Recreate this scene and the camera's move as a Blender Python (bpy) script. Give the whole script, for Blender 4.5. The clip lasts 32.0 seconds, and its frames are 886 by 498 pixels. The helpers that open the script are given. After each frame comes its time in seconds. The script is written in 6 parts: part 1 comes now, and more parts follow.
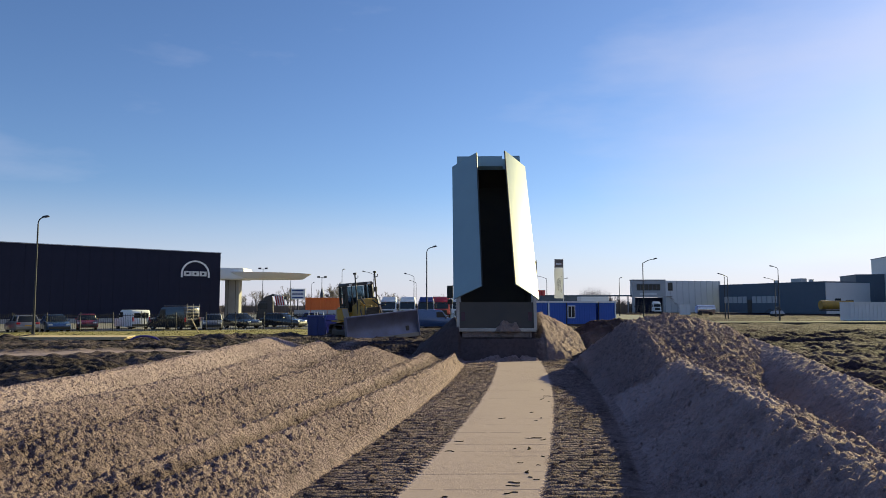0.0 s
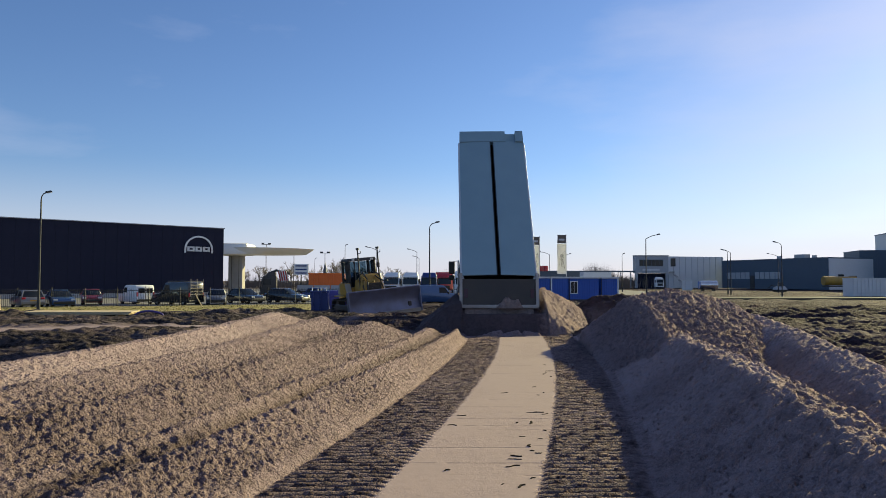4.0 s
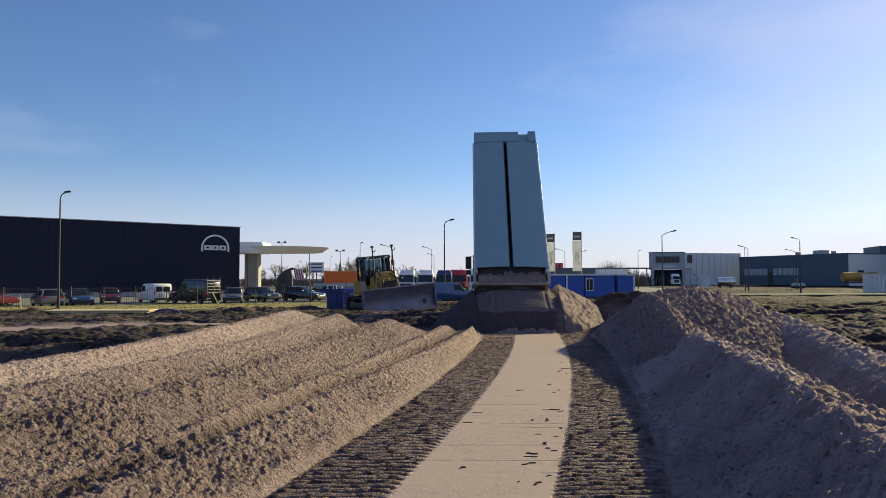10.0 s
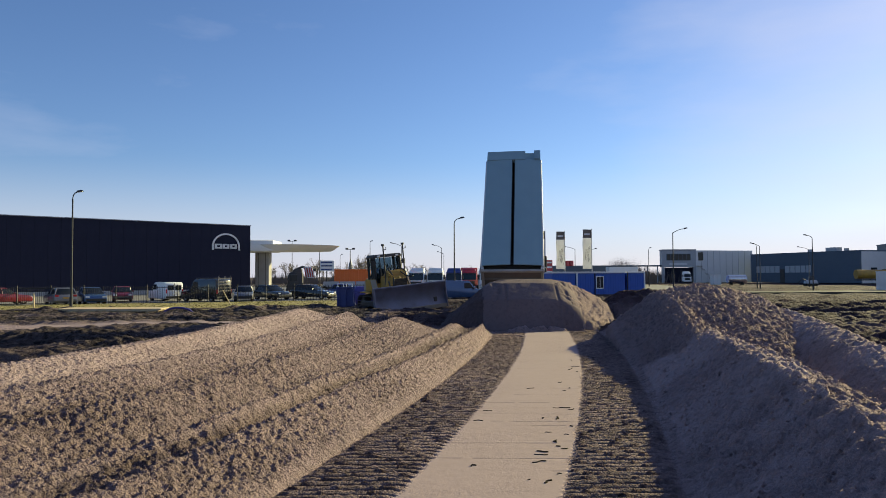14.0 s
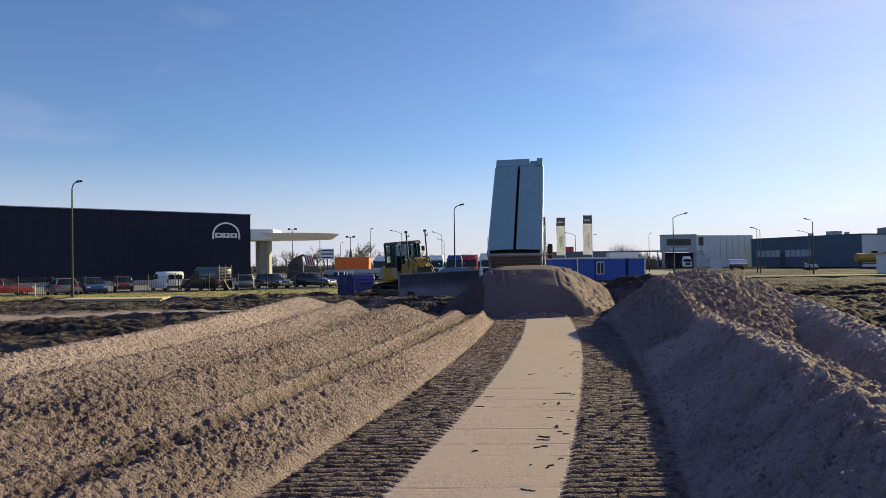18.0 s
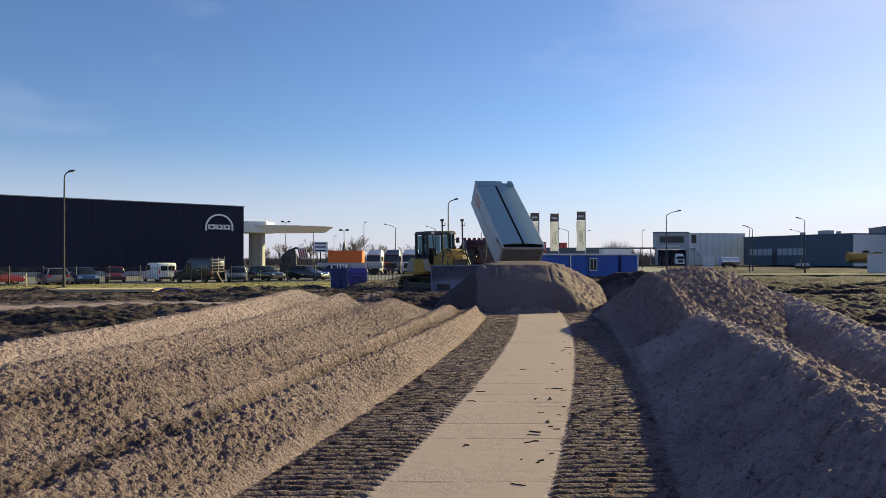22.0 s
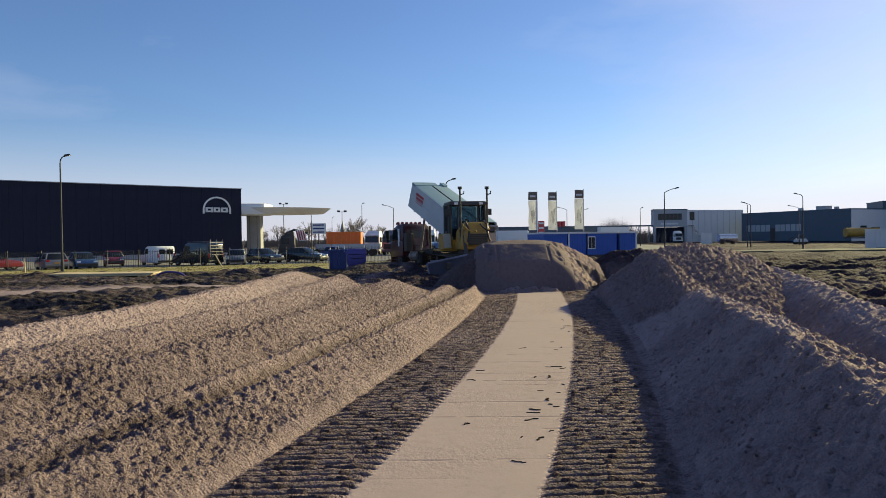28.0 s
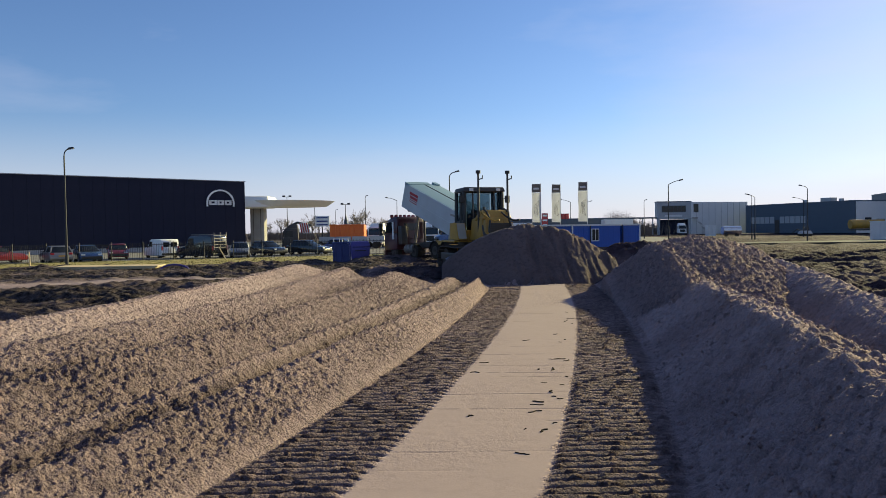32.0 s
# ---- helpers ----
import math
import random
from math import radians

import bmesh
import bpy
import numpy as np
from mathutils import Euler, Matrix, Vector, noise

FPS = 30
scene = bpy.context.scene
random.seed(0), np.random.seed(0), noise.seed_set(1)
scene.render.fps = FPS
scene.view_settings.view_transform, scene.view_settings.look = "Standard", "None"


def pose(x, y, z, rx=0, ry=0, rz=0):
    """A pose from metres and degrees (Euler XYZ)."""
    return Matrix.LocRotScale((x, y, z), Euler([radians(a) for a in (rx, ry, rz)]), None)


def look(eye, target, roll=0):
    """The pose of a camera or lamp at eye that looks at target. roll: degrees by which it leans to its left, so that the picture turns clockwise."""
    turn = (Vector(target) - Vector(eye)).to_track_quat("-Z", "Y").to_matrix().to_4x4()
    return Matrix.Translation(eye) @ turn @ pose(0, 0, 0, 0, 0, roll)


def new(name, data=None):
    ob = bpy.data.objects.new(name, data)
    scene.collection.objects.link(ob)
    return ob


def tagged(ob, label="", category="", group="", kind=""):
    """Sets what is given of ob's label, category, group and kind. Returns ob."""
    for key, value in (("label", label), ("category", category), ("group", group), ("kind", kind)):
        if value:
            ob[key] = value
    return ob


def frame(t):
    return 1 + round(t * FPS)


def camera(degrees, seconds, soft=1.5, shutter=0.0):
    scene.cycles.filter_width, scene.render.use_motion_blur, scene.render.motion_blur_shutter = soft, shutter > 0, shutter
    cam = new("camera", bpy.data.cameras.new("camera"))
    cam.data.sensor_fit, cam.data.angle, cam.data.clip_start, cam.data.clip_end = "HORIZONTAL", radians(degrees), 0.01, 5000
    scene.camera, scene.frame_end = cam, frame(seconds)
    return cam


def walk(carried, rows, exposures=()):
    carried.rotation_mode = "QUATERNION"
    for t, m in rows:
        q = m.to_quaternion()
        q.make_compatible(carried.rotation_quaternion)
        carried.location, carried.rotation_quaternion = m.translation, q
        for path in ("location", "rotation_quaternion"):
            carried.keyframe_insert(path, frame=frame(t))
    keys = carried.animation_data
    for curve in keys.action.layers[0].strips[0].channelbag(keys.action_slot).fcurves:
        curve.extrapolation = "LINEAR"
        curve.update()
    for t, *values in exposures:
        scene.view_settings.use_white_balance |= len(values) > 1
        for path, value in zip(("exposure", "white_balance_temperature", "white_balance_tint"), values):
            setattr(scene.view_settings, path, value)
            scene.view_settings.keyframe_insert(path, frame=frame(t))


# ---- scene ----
CAM_HEIGHT = 1.75
cam = camera(64.2, 32.0, soft=0.7)
# seconds, turn to the left, tilt up, roll in degrees; the holder stands still
PATH = [
    (0, -0.613, 4.537, 0.033), (0.5, -0.625, 4.411, 0.004), (1, -0.614, 4.068, -0.011), (1.5, -0.627, 3.689, -0.028), (2, -0.635, 3.378, 0.013),
    (2.5, -0.608, 3.145, 0.006), (3, -0.548, 2.935, 0.015), (3.5, -0.465, 2.726, 0.062), (5.5, -0.134, 2.341, 0.045), (6, -0.052, 2.340, 0.034),
    (7, 0.109, 2.354, -0.025), (8, 0.282, 2.329, -0.016), (9, 0.555, 2.348, -0.073), (10, 0.825, 2.362, -0.127), (11, 1.098, 2.372, -0.164),
    (12, 1.339, 2.358, -0.162), (13, 1.504, 2.357, -0.178), (14, 1.623, 2.203, -0.230), (14.5, 1.653, 2.042, -0.276), (16.5, 1.699, 1.394, -0.682),
    (17, 1.686, 1.303, -0.734), (18, 1.653, 1.160, -0.731), (19, 1.624, 1.102, -0.704), (20, 1.550, 1.049, -0.634), (20.5, 1.440, 0.978, -0.461),
    (21, 1.312, 0.896, -0.257), (21.5, 1.219, 0.809, -0.118), (22, 1.133, 0.706, -0.038), (23, 1.058, 0.558, -0.123), (24, 1.071, 0.300, -0.291),
    (25, 1.109, 0.082, -0.493), (25.5, 1.135, 0.002, -0.579), (27.5, 1.071, -0.583, -0.757), (28, 1.012, -0.910, -0.733), (28.5, 0.950, -1.255, -0.781),
    (29, 0.900, -1.664, -0.809), (29.5, 0.879, -1.962, -0.784), (30, 0.901, -2.061, -0.806), (30.5, 0.984, -1.997, -0.789), (31, 1.095, -1.865, -0.831),
    (31.5, 1.290, -1.690, -0.799), (32, 1.303, -1.516, -0.813),
]

walk(cam, [(t, pose(0, 0, CAM_HEIGHT, 90 + p, 0, y) @ pose(0, 0, 0, 0, 0, r)) for t, y, p, r in PATH], exposures=[(0, 0.79, 5850, 18), (32, 0.79, 5850, 18)])

# ---- world and sun ----
SUN_TURN, SUN_UP = 47.0, 19.0          # degrees to the right of +y, and above the horizon
world = bpy.data.worlds.new("sky")
scene.world = world
world.use_nodes = True
wn, wl = world.node_tree.nodes, world.node_tree.links
sky = wn.new("ShaderNodeTexSky")
sky.sky_type, sky.sun_disc = "NISHITA", False
sky.sun_elevation, sky.sun_rotation = radians(SUN_UP), radians(SUN_TURN)
sky.altitude, sky.air_density, sky.dust_density, sky.ozone_density = 0, 1.0, 0.25, 4.0
# thin high cloud: streaky noise over the upper sky
wco = wn.new("ShaderNodeTexCoord")
wmap = wn.new("ShaderNodeMapping")
wmap.inputs["Scale"].default_value = (-1.2, 1.2, 4.5)
wmap.inputs["Rotation"].default_value = (0.0, 0.35, -0.5)
wmap.inputs["Location"].default_value = (0.6, 1.9, 0.4)
wnoi = wn.new("ShaderNodeTexNoise")
wnoi.inputs["Scale"].default_value, wnoi.inputs["Detail"].default_value, wnoi.inputs["Roughness"].default_value = 1.7, 7, 0.55
wramp = wn.new("ShaderNodeValToRGB")
wramp.color_ramp.elements[0].position, wramp.color_ramp.elements[1].position = 0.47, 0.85
wramp.color_ramp.elements[1].color = (0.45, 0.45, 0.45, 1)
wmix = wn.new("ShaderNodeMix")
wmix.data_type = "RGBA"
wmix.inputs["B"].default_value = (6.3, 6.35, 6.7, 1)
bg = wn["Background"]
bg.inputs["Strength"].default_value = 0.067
wl.new(wco.outputs["Generated"], wmap.inputs["Vector"])
wl.new(wmap.outputs["Vector"], wnoi.inputs["Vector"])
# the cloud thickens to the sun's side
wside = wn.new("ShaderNodeSeparateXYZ")
wgain = wn.new("ShaderNodeMapRange")
wgain.interpolation_type = "SMOOTHSTEP"
for key, v in (("From Min", 0.05), ("From Max", 0.6), ("To Min", -0.09), ("To Max", 0.27)):
    wgain.inputs[key].default_value = v
wsum = wn.new("ShaderNodeMath")
wsum.operation = "ADD"
wl.new(wco.outputs["Generated"], wside.inputs["Vector"])
wl.new(wside.outputs["X"], wgain.inputs["Value"])
wl.new(wgain.outputs["Result"], wsum.inputs[0])
wl.new(wnoi.outputs["Fac"], wsum.inputs[1])
wl.new(wsum.outputs[0], wramp.inputs["Fac"])
wl.new(wramp.outputs["Color"], wmix.inputs["Factor"])
# pale haze low over the horizon, all round
wsep = wn.new("ShaderNodeSeparateXYZ")
wlow = wn.new("ShaderNodeMapRange")
wlow.interpolation_type = "SMOOTHSTEP"
for key, v in (("From Min", 0.0), ("From Max", 0.17), ("To Min", 0.66), ("To Max", 0.0)):
    wlow.inputs[key].default_value = v
whaze = wn.new("ShaderNodeMix")
whaze.data_type = "RGBA"
whaze.inputs["B"].default_value = (6.3, 6.15, 6.5, 1)
wl.new(wco.outputs["Generated"], wsep.inputs["Vector"])
wl.new(wsep.outputs["Z"], wlow.inputs["Value"])
# the haze is thin on the side away from the sun
wdot = wn.new("ShaderNodeVectorMath")
wdot.operation = "DOT_PRODUCT"
wdot.inputs[1].default_value = (math.sin(radians(SUN_TURN)), math.cos(radians(SUN_TURN)), 0)
wthin = wn.new("ShaderNodeMapRange")
wthin.interpolation_type = "SMOOTHSTEP"
for key, v in (("From Min", -0.5), ("From Max", 0.1), ("To Min", 0.3), ("To Max", 1.0)):
    wthin.inputs[key].default_value = v
wveil = wn.new("ShaderNodeMath")
wveil.operation = "MULTIPLY"
wl.new(wco.outputs["Generated"], wdot.inputs[0])
wl.new(wdot.outputs["Value"], wthin.inputs["Value"])
wl.new(wlow.outputs["Result"], wveil.inputs[0])
wl.new(wthin.outputs["Result"], wveil.inputs[1])
wl.new(wveil.outputs[0], whaze.inputs["Factor"])
wl.new(sky.outputs["Color"], whaze.inputs["A"])
wl.new(whaze.outputs["Result"], wmix.inputs["A"])
wl.new(wmix.outputs["Result"], bg.inputs["Color"])
sun = new("sun", bpy.data.lights.new("sun", "SUN"))
sun.data.energy, sun.data.angle, sun.data.color = 5.0, radians(0.53), (1.0, 0.872, 0.365)
sun_way = Vector((math.sin(radians(SUN_TURN)) * math.cos(radians(SUN_UP)), math.cos(radians(SUN_TURN)) * math.cos(radians(SUN_UP)), math.sin(radians(SUN_UP))))
sun.matrix_basis = look(sun_way * 300, (0, 0, 0))


# ---- materials ----
def surface(name, colour, rough=0.6, metal=0.0, second=None, grain=6.0, amount=0.5, bump=0.15, fine=40.0, coat=0.0, dust=None, dust_low=0.0):
    """A surface with colour drift at a large and a small scale and fine relief. second: the colour it drifts to."""
    m = bpy.data.materials.new(name)
    m.use_nodes = True
    n, l = m.node_tree.nodes, m.node_tree.links
    b = n["Principled BSDF"]
    b.inputs["Metallic"].default_value = metal
    b.inputs["Coat Weight"].default_value = coat
    b.inputs["Specular IOR Level"].default_value = 0.5 if rough < 0.7 else 0.12
    co = n.new("ShaderNodeTexCoord")
    big, small = n.new("ShaderNodeTexNoise"), n.new("ShaderNodeTexNoise")
    big.inputs["Scale"].default_value, big.inputs["Detail"].default_value = grain / 6, 5
    small.inputs["Scale"].default_value, small.inputs["Detail"].default_value = fine, 4
    l.new(co.outputs["Object"], big.inputs["Vector"])
    l.new(co.outputs["Object"], small.inputs["Vector"])
    mixf = n.new("ShaderNodeMath")
    mixf.operation = "MULTIPLY_ADD"
    mixf.inputs[1].default_value, mixf.inputs[2].default_value = 0.45, 0.0
    add = n.new("ShaderNodeMath")
    add.operation = "ADD"
    l.new(small.outputs["Fac"], mixf.inputs[0])
    l.new(big.outputs["Fac"], add.inputs[0])
    l.new(mixf.outputs[0], add.inputs[1])
    ramp = n.new("ShaderNodeMapRange")
    ramp.inputs["From Min"].default_value, ramp.inputs["From Max"].default_value = 0.5, 0.98
    ramp.inputs["To Max"].default_value = amount
    l.new(add.outputs[0], ramp.inputs["Value"])
    mix = n.new("ShaderNodeMix")
    mix.data_type = "RGBA"
    second = second or tuple(c * 0.72 for c in colour)
    mix.inputs["A"].default_value, mix.inputs["B"].default_value = (*colour, 1), (*second, 1)
    l.new(ramp.outputs["Result"], mix.inputs["Factor"])
    l.new(mix.outputs["Result"], b.inputs["Base Color"])
    rr = n.new("ShaderNodeMapRange")
    rr.inputs["To Min"].default_value, rr.inputs["To Max"].default_value = max(0.02, rough - 0.1), min(1, rough + 0.12)
    l.new(small.outputs["Fac"], rr.inputs["Value"])
    l.new(rr.outputs["Result"], b.inputs["Roughness"])
    if bump:
        bp = n.new("ShaderNodeBump")
        bp.inputs["Strength"].default_value, bp.inputs["Distance"].default_value = bump, 0.01
        l.new(small.outputs["Fac"], bp.inputs["Height"])
        l.new(bp.outputs["Normal"], b.inputs["Normal"])
    return m


def sand_like(name, colour, second, dark, scale=1.0, relief=0.03, masks=False, lit_flank=None):
    """Loose sand: grains, damp patches and small clods; with masks, the ground's own zones as well."""
    m = bpy.data.materials.new(name)
    m.use_nodes = True
    n, l = m.node_tree.nodes, m.node_tree.links
    b = n["Principled BSDF"]
    b.inputs["Roughness"].default_value = 0.95
    b.inputs["Specular IOR Level"].default_value = 0.15
    co = n.new("ShaderNodeTexCoord")

    def noise_node(s, detail=6, rough=0.6):
        t = n.new("ShaderNodeTexNoise")
        t.inputs["Scale"].default_value, t.inputs["Detail"].default_value, t.inputs["Roughness"].default_value = s, detail, rough
        l.new(co.outputs["Object"], t.inputs["Vector"])
        return t.outputs["Fac"]

    def span(v, a, c, lo=0.0, hi=1.0):
        r = n.new("ShaderNodeMapRange")
        r.inputs["From Min"].default_value, r.inputs["From Max"].default_value = a, c
        r.inputs["To Min"].default_value, r.inputs["To Max"].default_value = lo, hi
        l.new(v, r.inputs["Value"])
        return r.outputs["Result"]

    def blend(f, a, c):
        x = n.new("ShaderNodeMix")
        x.data_type = "RGBA"
        for key, v in (("Factor", f), ("A", a), ("B", c)):
            if isinstance(v, tuple):
                x.inputs[key].default_value = (*v, 1)
            elif isinstance(v, float):
                x.inputs[key].default_value = v
            else:
                l.new(v, x.inputs[key])
        return x.outputs["Result"]

    large, mid, fine = noise_node(0.7 * scale), noise_node(9 * scale), noise_node(70 * scale, 4, 0.7)
    col = blend(span(large, 0.35, 0.65), colour, second)
    col = blend(span(mid, 0.48, 0.72, 0.0, 0.65), col, dark)
    col = blend(span(fine, 0.42, 0.66, 0.0, 0.48), col, dark)
    if lit_flank:
        # sunlit flank painted paler: the colour, and where along x it sets in
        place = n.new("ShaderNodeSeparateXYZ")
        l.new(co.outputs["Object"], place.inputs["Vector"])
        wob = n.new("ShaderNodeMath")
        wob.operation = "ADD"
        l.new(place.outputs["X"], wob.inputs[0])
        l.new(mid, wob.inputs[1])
        col = blend(span(wob.outputs[0], lit_flank[1] + 0.4, lit_flank[1] + 0.9), col, blend(span(fine, 0.42, 0.66, 0.0, 0.5), lit_flank[0], dark))
    strength = None
    if masks:
        def zone(key):
            a = n.new("ShaderNodeAttribute")
            a.attribute_name = key
            return a.outputs["Fac"]

        packed_lit = blend(span(fine, 0.4, 0.7, 0.0, 0.6), (0.365, 0.284, 0.276), (0.318, 0.247, 0.241))
        packed_lit = blend(span(large, 0.3, 0.7, 0.0, 0.5), packed_lit, (0.342, 0.266, 0.259))
        col = blend(zone("packed_lit"), col, packed_lit)
        soil = blend(span(noise_node(4.5, 8, 0.75), 0.40, 0.66), (0.015, 0.012, 0.014), (0.13, 0.100, 0.096))
        col = blend(zone("soil"), col, soil)
        field = blend(span(noise_node(2.6, 9, 0.75), 0.36, 0.66), (0.066, 0.044, 0.058), (0.013, 0.009, 0.0125))
        col = blend(zone("field"), col, field)
        # dark of the damp sand, also used as painted shade
        wet_shade = blend(span(mid, 0.35, 0.7), (0.235, 0.170, 0.168), (0.065, 0.047, 0.049))
        col = blend(zone("damp_shade"), col, wet_shade)
        strength = span(zone("packed_lit"), 0.0, 0.85, 1.0, 0.0)
        turned = n.new("ShaderNodeMath")
        turned.operation = "MAXIMUM"
        l.new(zone("soil"), turned.inputs[0])
        l.new(zone("field"), turned.inputs[1])
    l.new(col, b.inputs["Base Color"])
    h = n.new("ShaderNodeMath")
    h.operation = "MULTIPLY_ADD"
    h.inputs[1].default_value = 3.0
    l.new(mid, h.inputs[0])
    l.new(fine, h.inputs[2])
    # crumbs of two to five centimetres
    cell = n.new("ShaderNodeTexVoronoi")
    cell.inputs["Scale"].default_value = 38 * scale
    l.new(co.outputs["Object"], cell.inputs["Vector"])
    crumb = n.new("ShaderNodeMath")
    crumb.operation = "MULTIPLY_ADD"
    crumb.inputs[1].default_value = -0.8
    l.new(cell.outputs["Distance"], crumb.inputs[0])
    l.new(h.outputs[0], crumb.inputs[2])
    top = crumb.outputs[0]
    if masks:
        # spade-sized clods where the soil is turned
        slab_ = n.new("ShaderNodeTexVoronoi")
        slab_.inputs["Scale"].default_value = 3.2
        l.new(co.outputs["Object"], slab_.inputs["Vector"])
        rows_ = n.new("ShaderNodeMath")
        rows_.operation = "MULTIPLY_ADD"
        rows_.inputs[1].default_value = 2.0
        l.new(slab_.outputs["Distance"], rows_.inputs[0])
        l.new(noise_node(1.6, 8, 0.7), rows_.inputs[2])
        big_ = n.new("ShaderNodeMath")
        big_.operation = "MULTIPLY"
        l.new(rows_.outputs[0], big_.inputs[0])
        l.new(span(turned.outputs[0], 0.2, 0.9, 0.0, -4.0), big_.inputs[1])
        both = n.new("ShaderNodeMath")
        both.operation = "ADD"
        l.new(top, both.inputs[0])
        l.new(big_.outputs[0], both.inputs[1])
        top = both.outputs[0]
    bp = n.new("ShaderNodeBump")
    bp.inputs["Strength"].default_value, bp.inputs["Distance"].default_value = 0.9, relief
    if strength is not None:
        l.new(strength, bp.inputs["Strength"])
    l.new(top, bp.inputs["Height"])
    l.new(bp.outputs["Normal"], b.inputs["Normal"])
    return m


def glassy(name, tint=(0.02, 0.025, 0.03), rough=0.05):
    m = bpy.data.materials.new(name)
    m.use_nodes = True
    b = m.node_tree.nodes["Principled BSDF"]
    b.inputs["Base Color"].default_value, b.inputs["Roughness"].default_value = (*tint, 1), rough
    b.inputs["Specular IOR Level"].default_value = 0.4
    return m


M_GROUND = sand_like("sand_ground", (0.415, 0.308, 0.314), (0.345, 0.256, 0.262), (0.095, 0.069, 0.076), relief=0.038, masks=True)
# heap sand, with the sun on its right flank put into the colour
M_SAND = sand_like("loose_sand", (0.122, 0.089, 0.094), (0.096, 0.070, 0.074), (0.052, 0.038, 0.041), lit_flank=((0.33, 0.240, 0.228), 3.35))
# the load's sand again in a lit tone, for the clods on the flap
M_SAND_LIT = sand_like("lit_clods", (0.36, 0.272, 0.240), (0.29, 0.218, 0.194), (0.12, 0.089, 0.082))
M_SAND_DAMP = sand_like("damp_clods", (0.19, 0.139, 0.136), (0.14, 0.103, 0.102), (0.07, 0.052, 0.054))
M_SAND_SMOOTH = sand_like("damp_sand", (0.165, 0.122, 0.127), (0.145, 0.107, 0.112), (0.10, 0.074, 0.078), relief=0.004)
M_GRASS = surface("grass", (0.24, 0.22, 0.075), 0.9, second=(0.33, 0.27, 0.13), grain=3, amount=1.0, bump=1.0, fine=9)
M_ASPHALT = surface("asphalt", (0.07, 0.068, 0.066), 0.85, second=(0.045, 0.045, 0.045), amount=0.8)
M_BLACKCLAD = surface("dark_cladding", (0.019, 0.021, 0.040), 0.7, second=(0.026, 0.028, 0.050), bump=0.05)
M_PAVING = surface("pale_paving", (0.23, 0.22, 0.215), 0.9, second=(0.16, 0.155, 0.15), amount=0.8)
M_CHROME = surface("polished_steel", (0.6, 0.62, 0.65), 0.2, metal=0.9, bump=0)
M_WHITE = surface("white_paint", (0.78, 0.78, 0.77), 0.4, second=(0.68, 0.67, 0.64), amount=0.4, bump=0.03)
M_LID = surface("grey_tarpaulin_lid", (0.24, 0.345, 0.385), 0.42, second=(0.20, 0.295, 0.335), amount=0.6, bump=0.05, metal=0.0)
M_BODYGREY = surface("light_grey_paint", (0.52, 0.55, 0.58), 0.42, second=(0.42, 0.43, 0.44), amount=0.7, bump=0.05)
# dusty panel steel, darker than the frame to paint in its recess shade
M_FLAP = surface("dusty_shaded_steel", (0.15, 0.135, 0.125), 0.7, second=(0.22, 0.18, 0.155), amount=0.9, bump=0.1)
M_FLAPFRAME = surface("dusty_frame_steel", (0.42, 0.39, 0.36), 0.6, second=(0.2, 0.17, 0.15), amount=0.8, bump=0.08)
M_INSIDE = surface("dark_body_inside", (0.05, 0.045, 0.04), 0.8, second=(0.09, 0.07, 0.05), bump=0.2)
M_STEEL = surface("dusty_steel", (0.30, 0.28, 0.26), 0.5, metal=0.6, second=(0.22, 0.18, 0.14), amount=0.8)
M_DARKSTEEL = surface("dark_steel", (0.035, 0.033, 0.032), 0.6, second=(0.08, 0.06, 0.045), amount=0.8)
M_RUBBER = surface("tyre_rubber", (0.022, 0.021, 0.02), 0.85, second=(0.07, 0.055, 0.042), amount=0.7)
M_RED = surface("dark_red_paint", (0.055, 0.007, 0.012), 0.4, coat=0.25, bump=0.02)
M_LAMPBACK = surface("dull_red_plastic", (0.20, 0.02, 0.03), 0.5, bump=0.02)
M_REDBRIGHT = surface("red_paint", (0.45, 0.02, 0.03), 0.35, coat=0.4, bump=0.02)
M_YELLOW = surface("yellow_machine_paint", (0.50, 0.275, 0.026), 0.55, second=(0.20, 0.13, 0.055), amount=0.7)
M_DUSTY = surface("dusty_beige_paint", (0.38, 0.34, 0.28), 0.6, second=(0.26, 0.22, 0.17), amount=0.8)
M_BLADE = surface("worn_blade_steel", (0.20, 0.205, 0.29), 0.45, metal=0.4, second=(0.13, 0.12, 0.15), amount=0.9, grain=8)
M_BLUE = surface("blue_cabin_paint", (0.018, 0.09, 0.42), 0.45, second=(0.03, 0.08, 0.32), bump=0.03)
M_DARKBLUE = surface("dark_blue_paint", (0.028, 0.045, 0.19), 0.4, bump=0.03)
M_VIOLETBLUE = surface("violet_blue_plastic", (0.07, 0.055, 0.24), 0.5, bump=0.03)
M_ORANGE = surface("orange_container_paint", (0.80, 0.17, 0.018), 0.5, second=(0.66, 0.13, 0.018), bump=0.05)
M_CONCRETE = surface("concrete", (0.40, 0.39, 0.37), 0.85, second=(0.30, 0.29, 0.28), amount=0.8)
M_WALLGREY = surface("grey_metal_wall", (0.40, 0.405, 0.42), 0.5, second=(0.34, 0.345, 0.36), bump=0.04)
M_WALLLIGHT = surface("light_metal_wall", (0.68, 0.67, 0.66), 0.5, second=(0.6, 0.59, 0.58), bump=0.04)
M_HALLBLUE = surface("dark_grey_hall_wall", (0.078, 0.105, 0.145), 0.55, second=(0.066, 0.088, 0.12), bump=0.04)
